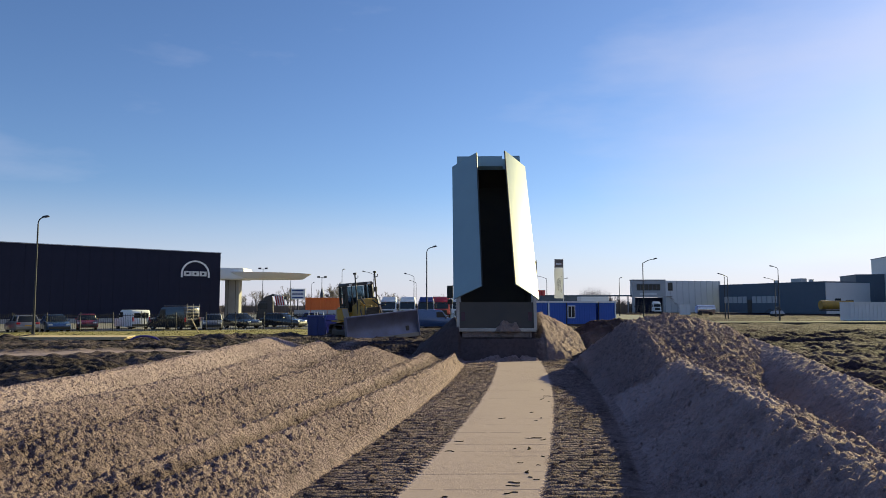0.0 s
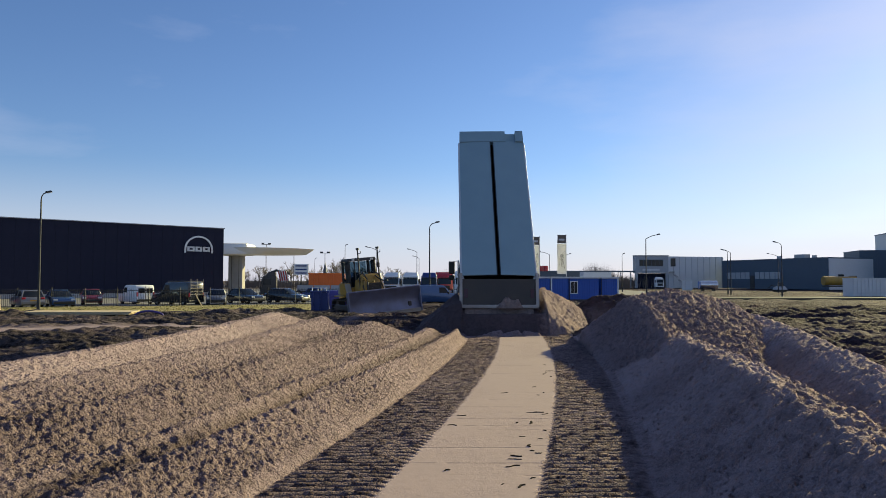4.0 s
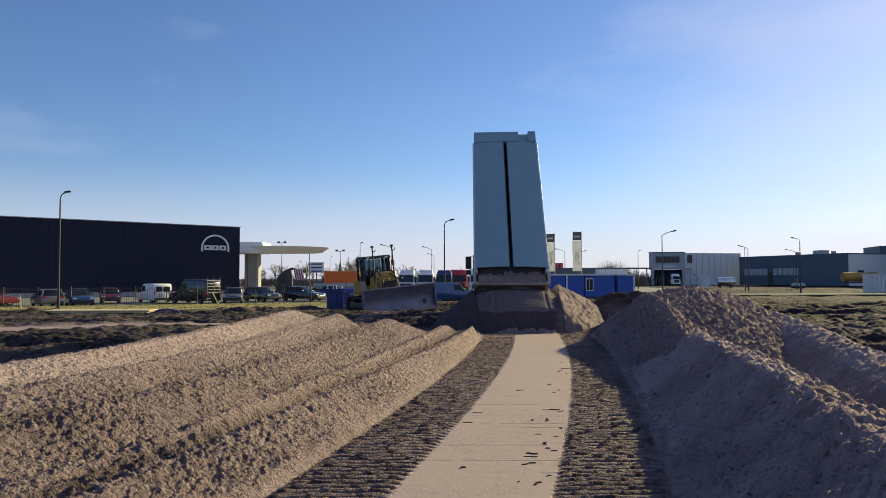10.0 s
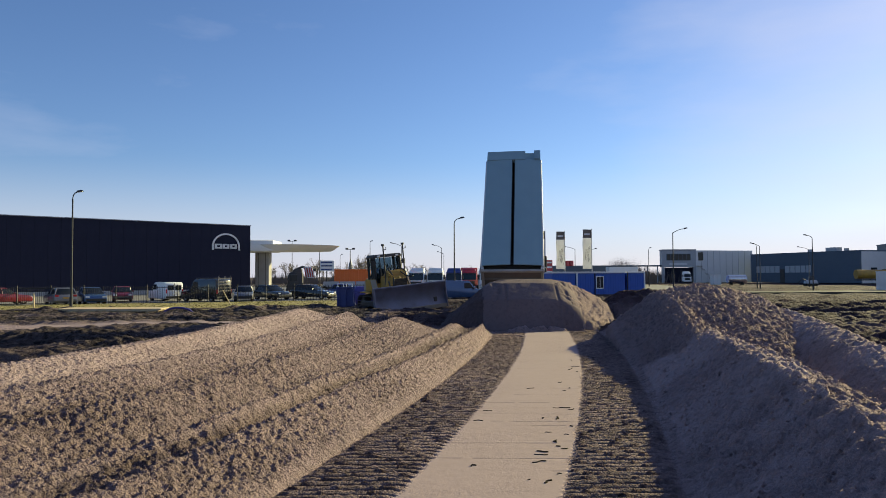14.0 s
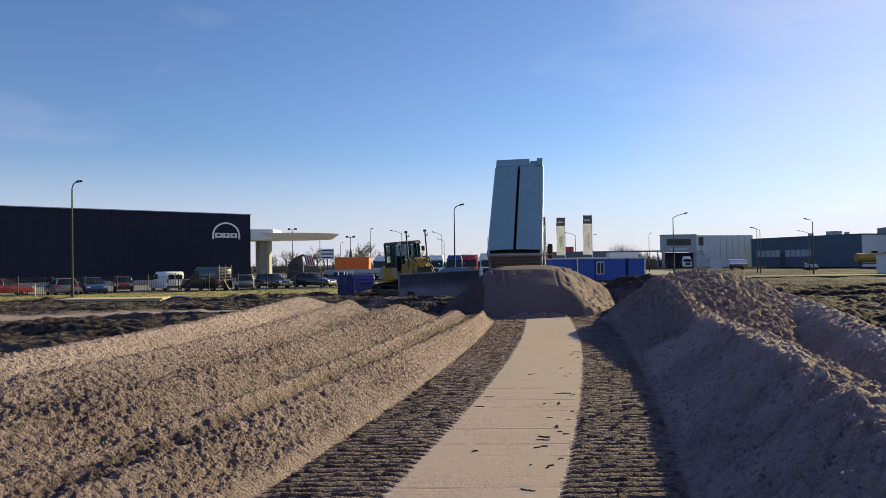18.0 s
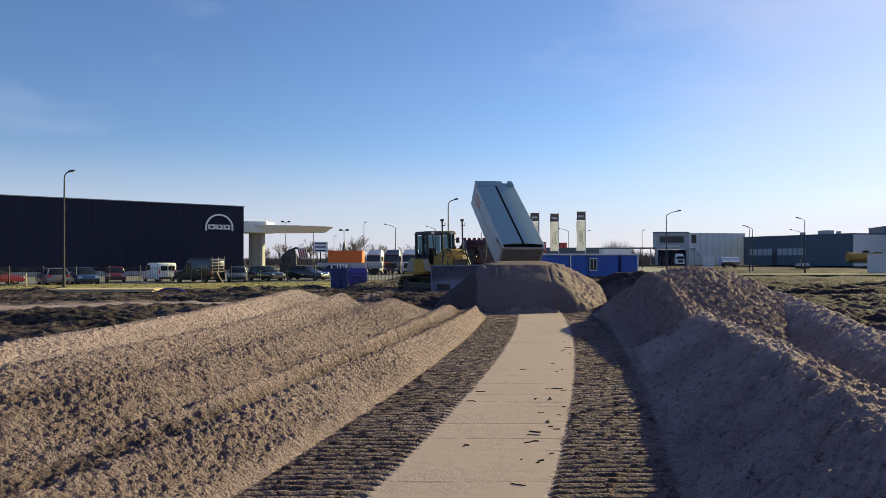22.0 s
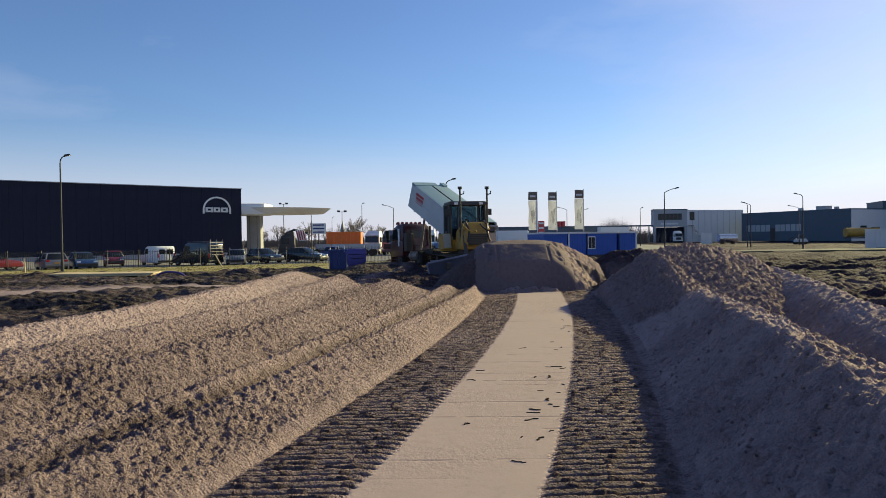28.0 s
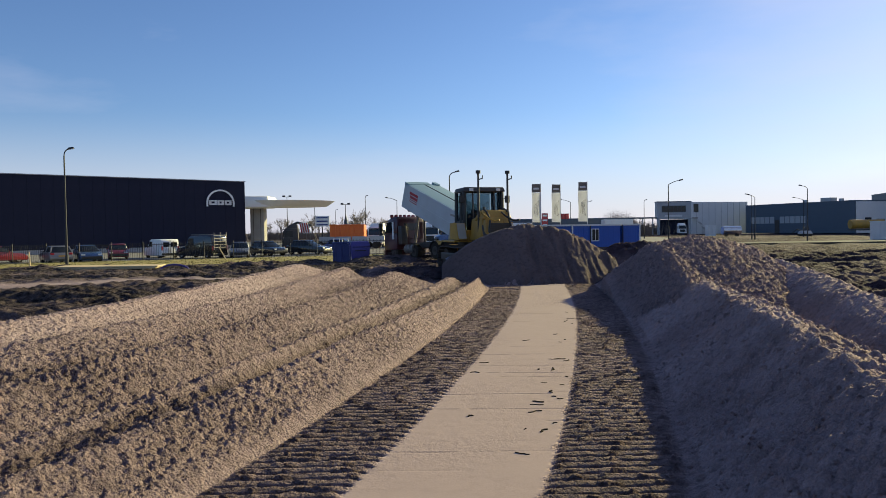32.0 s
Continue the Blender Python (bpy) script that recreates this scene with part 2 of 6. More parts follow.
M_SILVER = surface("silver_car_paint", (0.17, 0.17, 0.19), 0.3, metal=0.3, coat=0.5, bump=0)
M_BLACKCAR = surface("black_car_paint", (0.012, 0.013, 0.016), 0.22, coat=0.6, bump=0)
M_BLUECAR = surface("steel_blue_car_paint", (0.05, 0.10, 0.22), 0.28, metal=0.3, coat=0.5, bump=0)
M_REDCAR = surface("red_car_paint", (0.17, 0.010, 0.018), 0.3, coat=0.5, bump=0)
M_GLASS = glassy("dark_window_glass", (0.012, 0.015, 0.02), 0.16)
M_CABGLASS = glassy("cab_glass", (0.02, 0.03, 0.045), 0.08)
gn, gl = M_CABGLASS.node_tree.nodes, M_CABGLASS.node_tree.links
g_clear, g_mix = gn.new("ShaderNodeBsdfTransparent"), gn.new("ShaderNodeMixShader")
g_clear.inputs["Color"].default_value = (0.62, 0.72, 0.78, 1)
g_mix.inputs["Fac"].default_value = 0.22
gl.new(g_clear.outputs["BSDF"], g_mix.inputs[1])
gl.new(gn["Principled BSDF"].outputs["BSDF"], g_mix.inputs[2])
gl.new(g_mix.outputs["Shader"], gn["Material Output"].inputs["Surface"])
M_POLE = surface("dark_steel_pole", (0.03, 0.031, 0.034), 0.55, metal=0.2, bump=0.02)
# bark paled to put the distance haze into its colour
M_BARK = surface("hazy_bark", (0.17, 0.145, 0.13), 0.9, second=(0.11, 0.095, 0.085))
M_WOOD = surface("weathered_plywood", (0.60, 0.48, 0.30), 0.75, second=(0.5, 0.39, 0.24), amount=0.8)
M_BANNER = surface("white_banner_cloth", (0.66, 0.67, 0.70), 0.8, second=(0.5, 0.5, 0.54), amount=0.8, bump=0.05)
M_BANNERGREY = surface("grey_banner_top", (0.16, 0.155, 0.175), 0.8, bump=0.05)
M_LAMPRED = surface("red_lens", (0.40, 0.02, 0.03), 0.2, bump=0)
M_LAMPCLEAR = surface("clear_lens", (0.75, 0.75, 0.72), 0.15, bump=0)
M_FENCE = surface("black_fence_steel", (0.010, 0.010, 0.012), 0.6, bump=0.02)
M_TWIG = surface("dark_twig", (0.03, 0.022, 0.016), 0.9)
M_HOSE = surface("black_hose", (0.02, 0.02, 0.02), 0.5, bump=0.02)


# ---- building blocks ----
class Shape:
    """Gathers simple solids into one mesh."""

    def __init__(self):
        self.bm = bmesh.new()

    def _place(self, verts, m):
        if m is not None:
            bmesh.ops.transform(self.bm, matrix=m, verts=verts)

    def box(self, c, s, bevel=0.0, m=None):
        r = bmesh.ops.create_cube(self.bm, size=1.0)
        vs = r["verts"]
        bmesh.ops.scale(self.bm, vec=s, verts=vs)
        bmesh.ops.translate(self.bm, vec=c, verts=vs)
        if bevel:
            es = list({e for v in vs for e in v.link_edges})
            q = bmesh.ops.bevel(self.bm, geom=es, offset=bevel, segments=2, affect="EDGES", profile=0.5)
            vs = list({v for f in q["faces"] for v in f.verts} | {v for v in vs if v.is_valid})
        self._place(vs, m)
        return self

    def rod(self, a, b, r, r2=None, seg=10, m=None):
        a, b = Vector(a), Vector(b)
        d = b - a
        q = bmesh.ops.create_cone(self.bm, cap_ends=True, segments=seg, radius1=r, radius2=r if r2 is None else r2, depth=d.length)
        t = Matrix.Translation((a + b) / 2) @ d.to_track_quat("Z", "Y").to_matrix().to_4x4()
        bmesh.ops.transform(self.bm, matrix=t, verts=q["verts"])
        self._place(q["verts"], m)
        return self

    def tube(self, pts, r, seg=8, m=None):
        """One bent tube along the points."""
        p = [Vector(q) for q in pts]
        rings = []
        side = None
        for i, q in enumerate(p):
            d = (p[min(i + 1, len(p) - 1)] - p[max(i - 1, 0)]).normalized()
            if side is None:
                side = d.orthogonal().normalized()
            side = (side - d * side.dot(d)).normalized()
            up = d.cross(side)
            rings.append([self.bm.verts.new(q + (side * math.cos(2 * math.pi * k / seg) + up * math.sin(2 * math.pi * k / seg)) * r) for k in range(seg)])
        for a, b in zip(rings[:-1], rings[1:]):
            for k in range(seg):
                self.bm.faces.new((a[k], a[(k + 1) % seg], b[(k + 1) % seg], b[k]))
        self.bm.faces.new(rings[0][::-1])
        self.bm.faces.new(rings[-1])
        self._place([v for ring in rings for v in ring], m)
        return self

    def prism(self, outline, lo, hi, axis="x", m=None, bevel=0.0):
        """An outline in the two other axes, drawn out along axis from lo to hi."""
        def at(p, v):
            return {"x": (v, p[0], p[1]), "y": (p[0], v, p[1]), "z": (p[0], p[1], v)}[axis]
        a = [self.bm.verts.new(at(p, lo)) for p in outline]
        b = [self.bm.verts.new(at(p, hi)) for p in outline]
        n = len(outline)
        fs = [self.bm.faces.new(a[::-1]), self.bm.faces.new(b)]
        for i in range(n):
            fs.append(self.bm.faces.new((a[i], a[(i + 1) % n], b[(i + 1) % n], b[i])))
        bmesh.ops.recalc_face_normals(self.bm, faces=fs)
        vs = a + b
        if bevel:
            es = list({e for f in fs for e in f.edges})
            q = bmesh.ops.bevel(self.bm, geom=es, offset=bevel, segments=2, affect="EDGES", profile=0.5)
            vs = list({v for f in q["faces"] for v in f.verts} | {v for v in vs if v.is_valid})
        self._place(vs, m)
        return self

    def frustum(self, bottom, top, z0, z1, m=None, bevel=0.0):
        """bottom, top: (x0, y0, x1, y1)."""
        vs = []
        for (x0, y0, x1, y1), z in ((bottom, z0), (top, z1)):
            vs += [self.bm.verts.new(p) for p in ((x0, y0, z), (x1, y0, z), (x1, y1, z), (x0, y1, z))]
        fs = [self.bm.faces.new([vs[i] for i in f]) for f in ((3, 2, 1, 0), (4, 5, 6, 7), (0, 1, 5, 4), (1, 2, 6, 5), (2, 3, 7, 6), (3, 0, 4, 7))]
        if bevel:
            es = list({e for f in fs for e in f.edges})
            q = bmesh.ops.bevel(self.bm, geom=es, offset=bevel, segments=2, affect="EDGES", profile=0.5)
            vs = list({v for f in q["faces"] for v in f.verts} | {v for v in vs if v.is_valid})
        self._place(vs, m)
        return self

    def mesh(self, name, material, smooth=False):
        me = bpy.data.meshes.new(name)
        self.bm.normal_update()
        self.bm.to_mesh(me)
        self.bm.free()
        me.materials.append(material)
        if smooth:
            me.polygons.foreach_set("use_smooth", [True] * len(me.polygons))
            me.set_sharp_from_angle(angle=radians(40))
        return me


def part(name, shape, material, parent, label="", at=None, smooth=False):
    ob = new(name, shape.mesh(name, material, smooth))
    ob.parent = parent
    if at is not None:
        ob.matrix_basis = at
    return tagged(ob, label)


def share(name, source, parent, at, label=""):
    """Another part on the mesh of a part that is there already."""
    ob = new(name, source.data)
    ob.parent = parent
    ob.matrix_basis = at
    return tagged(ob, label)


def thing(name, m, label, category, group=""):
    ob = new(name)
    ob.empty_display_size = 0.3
    ob.matrix_basis = m
    return tagged(ob, label, category, group)


def solo(name, shape, material, m, label, category, group="", kind="", smooth=False):
    ob = new(name, shape.mesh(name, material, smooth))
    ob.matrix_basis = m
    return tagged(ob, label, category, group, kind)


# ---- ground ----
def lattice(ix, iy, seed):
    h = (ix.astype(np.int64) * 374761393 + iy.astype(np.int64) * 668265263 + seed * 982451653) & 0xFFFFFFFF
    h = ((h ^ (h >> 13)) * 1274126177) & 0xFFFFFFFF
    return ((h ^ (h >> 16)) & 0xFFFF) / 65535.0


def value_noise(x, y, seed=0):
    ix, iy = np.floor(x), np.floor(y)
    fx, fy = x - ix, y - iy
    fx, fy = fx * fx * (3 - 2 * fx), fy * fy * (3 - 2 * fy)
    a, b = lattice(ix, iy, seed), lattice(ix + 1, iy, seed)
    c, d = lattice(ix, iy + 1, seed), lattice(ix + 1, iy + 1, seed)
    return (a + (b - a) * fx) * (1 - fy) + (c + (d - c) * fx) * fy - 0.5


def fractal(x, y, octaves, seed=0, gain=0.5):
    out, amp = 0.0, 1.0
    for k in range(octaves):
        out = out + amp * value_noise(x * 2**k + 17.3 * k, y * 2**k - 9.1 * k, seed + k)
        amp *= gain
    return out


def lumps(x, y, size, seed, share=0.7):
    """Rounded clods of about that size, one to a cell at most, 0 to 1 high."""
    gx, gy = x / size, y / size
    ix, iy = np.floor(gx), np.floor(gy)
    out = np.zeros(np.broadcast(x, y).shape)
    for dx in (-1, 0, 1):
        for dy in (-1, 0, 1):
            cx, cy = ix + dx, iy + dy
            px, py = cx + lattice(cx, cy, seed), cy + lattice(cx, cy, seed + 1)
            r = 0.25 + 0.5 * lattice(cx, cy, seed + 2)
            on = lattice(cx, cy, seed + 3) < share
            d2 = ((gx - px) ** 2 + (gy - py) ** 2) / (r * r)
            out = np.maximum(out, np.where(on, r * np.sqrt(np.clip(1 - d2, 0, 1)), 0))
    return out


def ease(v, a, b):
    t = np.clip((v - a) / (b - a), 0, 1)
    return t * t * (3 - 2 * t)


def lane(y):
    """Where the middle of the rolled strip runs."""
    y = np.minimum(y, 32.0)
    return -1.25 + 0.262 * y - 0.0040 * y * y - 0.07 * (1 - ease(y, 3.0, 5.5))


def level(x, y):
    """The raised works platform, lower ground beside it, and the fall to the road."""
    left, right = ease(-x, 5.8, 8.5), ease(x, 12.0, 18.0)
    return -0.06 - 0.54 * ease(y, 47, 58) - 0.22 * left - 0.16 * right - 0.32 * left * ease(y, 30, 43) * (1 - ease(y, 47, 58))


def spread(w, y):
    """Distance from the strip on a far cross-section, brought back to the near one."""
    k = ease(y, 7.0, 21.0)
    here = [(a + (b - a) * k) for a, b in ((1.63, 1.63), (2.25, 1.85), (2.65, 2.60), (3.3, 4.1), (4.2, 5.5), (4.95, 6.7), (7.2, 8.6))]
    refs = (1.63, 2.25, 2.65, 3.3, 4.2, 4.95, 7.2)
    out = refs[0] + np.minimum(w - here[0], 0)
    for a, b, ra, rb in zip(here[:-1], here[1:], refs[:-1], refs[1:]):
        out = out + np.clip((w - a) / (b - a), 0, 1) * (rb - ra)
    return out + np.maximum(w - here[-1], 0)


def ground_height(x, y):
    """Height and the zones of the ground: packed strip and lightened banks, dark soil, far field and unseen rear, damp
    and painted-in shade.
    """
    u = x - lane(y)
    base = level(x, y)
    rough = fractal(x * 0.9, y * 0.9, 4, 3)
    clod = fractal(x * 5.5, y * 5.5, 4, 11, 0.6)
    near = 1 - ease(y, 24, 32)
    # left windrows: five crests that spread apart with distance
    w = -u + 0.08 * value_noise(y * 0.4, y * 0 + 3.3, 5) + 0.03 * value_noise(y * 2.1, y * 0 + 1.3, 6)
    w = spread(w, y)
    ridged_l = np.interp(w, [1.63, 1.68, 1.85, 2.20, 2.27, 2.37, 2.50, 2.63, 2.69, 2.80, 3.22, 3.32, 3.44, 3.62, 4.08, 4.20, 4.32, 4.50, 4.86, 5.02, 5.4, 6.2, 7.2],
                         [0.0, 0.05, 0.14, 0.39, 0.395, 0.18, 0.20, 0.45, 0.455, 0.25, 0.66, 0.69, 0.45, 0.47, 0.79, 0.80, 0.63, 0.66, 0.91, 0.91, 0.70, 0.2, -0.22])
    plain_l = np.interp(w, [1.63, 1.75, 2.25, 2.65, 3.3, 4.2, 4.95, 5.4, 6.2, 7.2], [0.0, 0.09, 0.34, 0.40, 0.64, 0.77, 0.88, 0.70, 0.2, -0.22])
    worn = (0.35 + 0.65 * ease(y, 4.5, 8.5)) * (0.85 + 0.3 * value_noise(y * 0.9, w * 2.0, 7))
    left = ridged_l * worn + plain_l * (1 - worn)
    end = np.interp(w, [1.6, 2.3, 2.6, 2.75, 3.3, 3.7, 4.2, 4.9, 5.6, 7], [19.6, 20.0, 19.6, 18.8, 19.2, 18.2, 19.4, 18.8, 19.0, 18.4]) + 0.5 * value_noise(x * 1.3, y * 0.2, 8)
    keepl = 1 - ease(y, end - 0.25, end + 1.0)
    hl = left * keepl + (base + 0.18) * (1 - keepl) * ease(w, 1.6, 2.4)
    # right bank, mound and second bank
    r = u + 0.08 * value_noise(y * 0.6, y * 0 + 7.7, 9) + 0.05 * value_noise(y * 2.3, y * 0 + 2.2, 10)
    bank = np.interp(r, [1.63, 1.72, 2.3, 2.70, 2.77, 3.12, 3.26, 3.50, 3.85, 4.6], [0.0, 0.03, 0.40, 0.73, 0.775, 0.70, 0.66, 0.52, 0.32, 0.05])
    second = 3.95 + 0.178 * np.clip(y - 6.9, -4, 12)
    s = u - second
    bank2 = np.interp(s, [-2.0, -1.15, -0.15, 0.08, 0.4, 1.5], [-0.3, -0.02, 0.74, 0.82, 0.68, -0.25]) * (1 - ease(y, 19.5, 23)) + base * ease(y, 19.5, 23)
    mound = 1.46 - 0.13 * np.clip(19.0 - y, 0, 30) - 0.45 * np.clip(y - 19.8, 0, 20) - 0.20 * np.clip(4.0 - u, 0, 9) - 0.5 * np.clip(2.9 - u, 0, 9) - 0.22 * np.clip(u - 4.2, 0, 9) - 0.45 * np.clip(u - 5.5, 0, 9)
    # the bank's crest climbs along the mound's near side and falls away towards the sun
    rim = 2.72 + 0.30 * ease(y, 13.0, 18.0)
    berm = 0.64 + 0.090 * (y - 11.5) - 0.40 * np.clip(u - rim, 0, 9) - 0.80 * np.clip(rim - u, 0, 9) - 0.6 * np.clip(11.0 - y, 0, 9) - 0.5 * np.clip(y - 18.3, 0, 9)
    mound = mound - 0.022 * np.clip(18.5 - y, 0, 6) * np.clip(u - 3.2, 0, 2.5)
    mound = np.maximum(mound, berm)
    hr = np.maximum(np.maximum(np.maximum(bank, bank2), np.maximum(mound, base)), base)
    hr = np.where(u > second, np.maximum(np.maximum(bank2, mound), base), hr)
    fade = 1 - ease(y, 22.5, 27)
    hr = hr * fade + base * (1 - fade)
    hr = np.maximum(hr, 1.16 * np.exp(-(((x - 6.9) / 2.0) ** 4 + ((y - 28.0) / 1.4) ** 2)) + base)
    hr = np.maximum(hr, 0.6 * np.exp(-(((x - 6.6) / 1.3) ** 2 + ((y - 31.5) / 1.6) ** 2)) + base)
    h = np.where(u < -1.63, hl, np.where(u > 1.63, hr, 0.0))
    beyond = ease(y, 23.5, 27)
    flat = np.abs(u) < 1.63
    h = np.where(flat, beyond * base, h)
    side = (1 - np.clip(np.maximum(-u - 1.63, u - 1.63), 0, 0.25) / 0.25)
    looseness = np.where(flat, 0.0, 1 - side)
    patch = ease(fractal(x * 0.7, y * 0.7, 3, 91), -0.22, 0.25)
    heaped = (u > 0) & (mound > bank - 0.02) & (mound > bank2 - 0.02)
    shelf = (u > 0) & ~heaped & (r > 2.75) & (s < -0.95)
    crest2 = (u > 0) & ~heaped & (s >= -0.22) & (s < 0.7)
    face = (u > 0) & ~heaped & ~shelf & ~crest2
    wx, wy = x + 0.02 * clod, y + 0.025 * clod
    grain = lumps(wx, wy * 0.85, 0.036, 92, 1.0) * 0.044 + 0.010 * np.clip(lumps(wx, wy, 0.075, 96, 0.45), 0, 0.6) - 0.020 * lumps(wx, wy, 0.045, 97, 0.5)
    # sand that has slid: fine rills down the slopes
    rill = np.abs(fractal(y * 15.0 + 2.0 * rough, u * 3.5, 3, 103, 0.6))
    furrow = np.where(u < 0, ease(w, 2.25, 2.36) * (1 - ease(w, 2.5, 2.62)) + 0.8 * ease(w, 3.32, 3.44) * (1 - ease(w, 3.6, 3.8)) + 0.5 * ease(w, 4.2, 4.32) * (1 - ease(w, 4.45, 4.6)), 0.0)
    pits = lumps(x + 0.05 * clod, y, 0.15, 104, 0.16) * (1 - ease(y, 6, 13)) * (w < 3.6)
    fine_l = grain * (0.7 + 0.5 * patch) - 0.012 * ease(rill, 0.0, 0.16) * (1 - furrow) - 0.045 * pits + 0.05 * lumps(x, y * 0.8, 0.085, 101, 0.6) * furrow
    fine_l = fine_l * (1 - 0.55 * ease(w, 3.5, 4.3) * (0.4 + 0.6 * patch))
    fine_r = np.where(heaped, 1.4 * grain + 0.12 * lumps(x + 0.04 * clod, y, 0.105, 94, 0.5) - 0.02,
                      np.where(shelf | crest2, 0.9 * grain + 0.085 * lumps(x + 0.04 * clod, y, 0.10, 98, 0.32),
                               0.95 * grain + 0.07 * lumps(x + 0.04 * clod, y, 0.11, 93, 0.34) - 0.012 * ease(rill, 0, 0.2)))
    fine = np.where(u < 0, fine_l, fine_r)
    even = np.where(u < 0, 0.4, np.where(face, 0.5, 0.9))
    h = h + looseness * near * (0.035 * even * rough + 0.022 * even * clod + fine)
    # a broken-out hollow where the bank meets the mound
    h = h - 0.22 * np.exp(-(((u - 3.15) / 0.34) ** 4 + ((y - 12.9) / 0.55) ** 4)) * (u > 0)
    # track prints beside the strip
    tracks = flat & (np.abs(u) > 0.66)
    pitch = (y - 0.04 * u + 0.010 * value_noise(y * 6.0, u * 5.0, 21)) / 0.128
    tooth = pitch % 1.0
    crest = 1.0 + 0.35 * value_noise(np.floor(pitch) * 3.7, u * 3.0, 22)
    ragged = 0.09 * value_noise(u * 9.0, np.floor(pitch) * 2.3, 24)
    cut = ease(tooth, 0.50 + ragged, 0.62 + ragged) * (1 - ease(tooth, 0.86, 1.0))
    print_h = 0.014 * crest - 0.012 + 0.030 * tooth * (1 - cut) - 0.068 * cut * crest + 0.005 * clod + 0.012 * lumps(x, y * 1.5, 0.05, 23, 0.4)
    edge = ease(np.abs(u), 0.64, 0.74) * (1 - ease(np.abs(u), 1.56, 1.66))
    h = h + np.where(tracks, edge * print_h * near, 0.0)
    # the rolled strip: joints across it and faint wheel lines
    strip = flat & (np.abs(u) <= 0.68)
    across = y + 0.015 * value_noise(y * 3, u * 3, 31)
    gap = (across + 0.35 * value_noise(np.floor(across / 0.5) * 7.7, across * 0, 34)) / 0.5
    joint = np.abs(gap % 1.0 - 0.5) * 2
    h = h + np.where(strip, near * (-0.010 * ease(joint, 0.95, 1.0) * (value_noise(np.floor(gap) * 1.9, u * 2.6, 33) > 0.0) + 0.004 * rough + 0.001 * clod), 0.0)
    # turned earth on both sides of the works, and the churned site behind
    far_l = ease(-u, 6.4, 7.4)
    far_r = ease(u, second + 1.2, second + 2.4)
    out = np.maximum(np.maximum(far_l, far_r), ease(y, 21, 25))
    ridged = 1 - 2 * np.abs(fractal(x * 0.14 + 0.05 * y, y * 0.40, 4, 41, 0.55))
    reach = np.where(x < 8, 1 - ease(y, 46, 52), 1 - ease(y, 80, 100))
    calm = 1 - 0.85 * np.exp(-(((y - 31.9 - 0.33 * x) / (1.2 + 0.22 * np.clip(-x - 12, 0, 30))) ** 2)) * ease(-x, 7, 10)
    h = h + out * reach * calm * (np.where(x < 0, 0.32, 0.34) * (ridged - 0.78) + 0.10 * rough + 0.06 * clod + 0.09 * lumps(x, y, 0.5, 43, 0.5)) * np.where(np.abs(x) < 60, 1, 0.4)
    tossed = out * reach * calm * ease(np.abs(x), 6, 9)
    h = h + tossed * (0.13 * lumps(x + 0.3 * rough, y, 0.8, 44, 0.6) + 0.07 * np.abs(fractal(x * 1.7, y * 2.3, 4, 45, 0.65)))
    rows = 1 - 2 * np.abs(fractal(x * 0.05 + 3, y * 0.30, 4, 47, 0.6))
    h = h + 0.24 * ease(rows, 0.6, 0.97) * ease(x, 10, 16) * ease(y, 24, 30) * (1 - ease(y, 105, 125)) * (1 - ease(x, 70, 100))
    # where the machine stands the ground is graded lower
    h = h - 0.36 * np.exp(-(((x + 3.4) / 4.4) ** 4 + ((y - 41.5) / 5.5) ** 4))
    # a low dark soil bank along the verge
    line = y - (43.5 + 0.42 * np.clip(x + 28, -40, 19.5))
    h = h + ease(-x, 7.5, 10) * (0.20 + 0.25 * rough) * np.exp(-((line + 2.6) / 1.3) ** 2)
    soil_l = ease(-u, 6.5, 7.0) * (1 - 0.97 * np.exp(-(np.abs(y - 31.9 - 0.33 * x) / (0.9 + 0.22 * np.clip(-x - 12, 0, 30))) ** 3) * ease(-x, 7, 10)) * (1 - 0.3 * np.exp(-(((y - 32.5 + 0.05 * x) / 0.4) ** 2)) * ease(-x, 5, 8)) * (1 - 0.25 * ease(fractal(x * 0.25, y * 0.8, 3, 51), 0.05, 0.3))
    field = np.maximum(ease(u, second + 1.0, second + 2.0), ease(y, 20.5, 23.5) * ease(u, -7.5, -5.5)) * (1 - 0.22 * ease(fractal(x * 0.2, y * 0.7, 3, 52), 0.1, 0.35))
    field = np.where(np.abs(u) < 1.7, np.where(y > 23.5, field, 0), field)
    # unseen ground behind the camera, darkened to cut bounced light
    field = np.maximum(field, 1 - ease(y, -1.5, 1.0))
    packed_lit = np.where(strip, near * (0.8 + 0.2 * rough), np.where(u < -1.7, (0.34 + 0.3 * rough) * ease(w, 3.8, 4.5) * near * (1 - ease(w, 6.2, 6.6)), 0.0))
    # packed colour reused to paint sunlight on the crests and lift the shaded face
    packed_lit = np.maximum(packed_lit, np.where(shelf | crest2, 0.42 + 0.4 * rough, np.where(heaped, 0.06 + 0.3 * rough, np.where(face & (u > 1.75), 0.27 + 0.4 * rough, 0.0))) * near)
    packed_lit = np.maximum(packed_lit, 0.75 * np.exp(-(np.abs(y - 31.9 - 0.33 * x) / (0.8 + 0.2 * np.clip(-x - 12, 0, 30))) ** 3) * ease(-x, 7, 10) * (0.8 + 0.6 * rough))
    packed_lit = np.where((np.abs(u) < 0.75), packed_lit * (1 - ease(np.abs(u) + 0.05 * clod, 0.62, 0.70)), packed_lit)
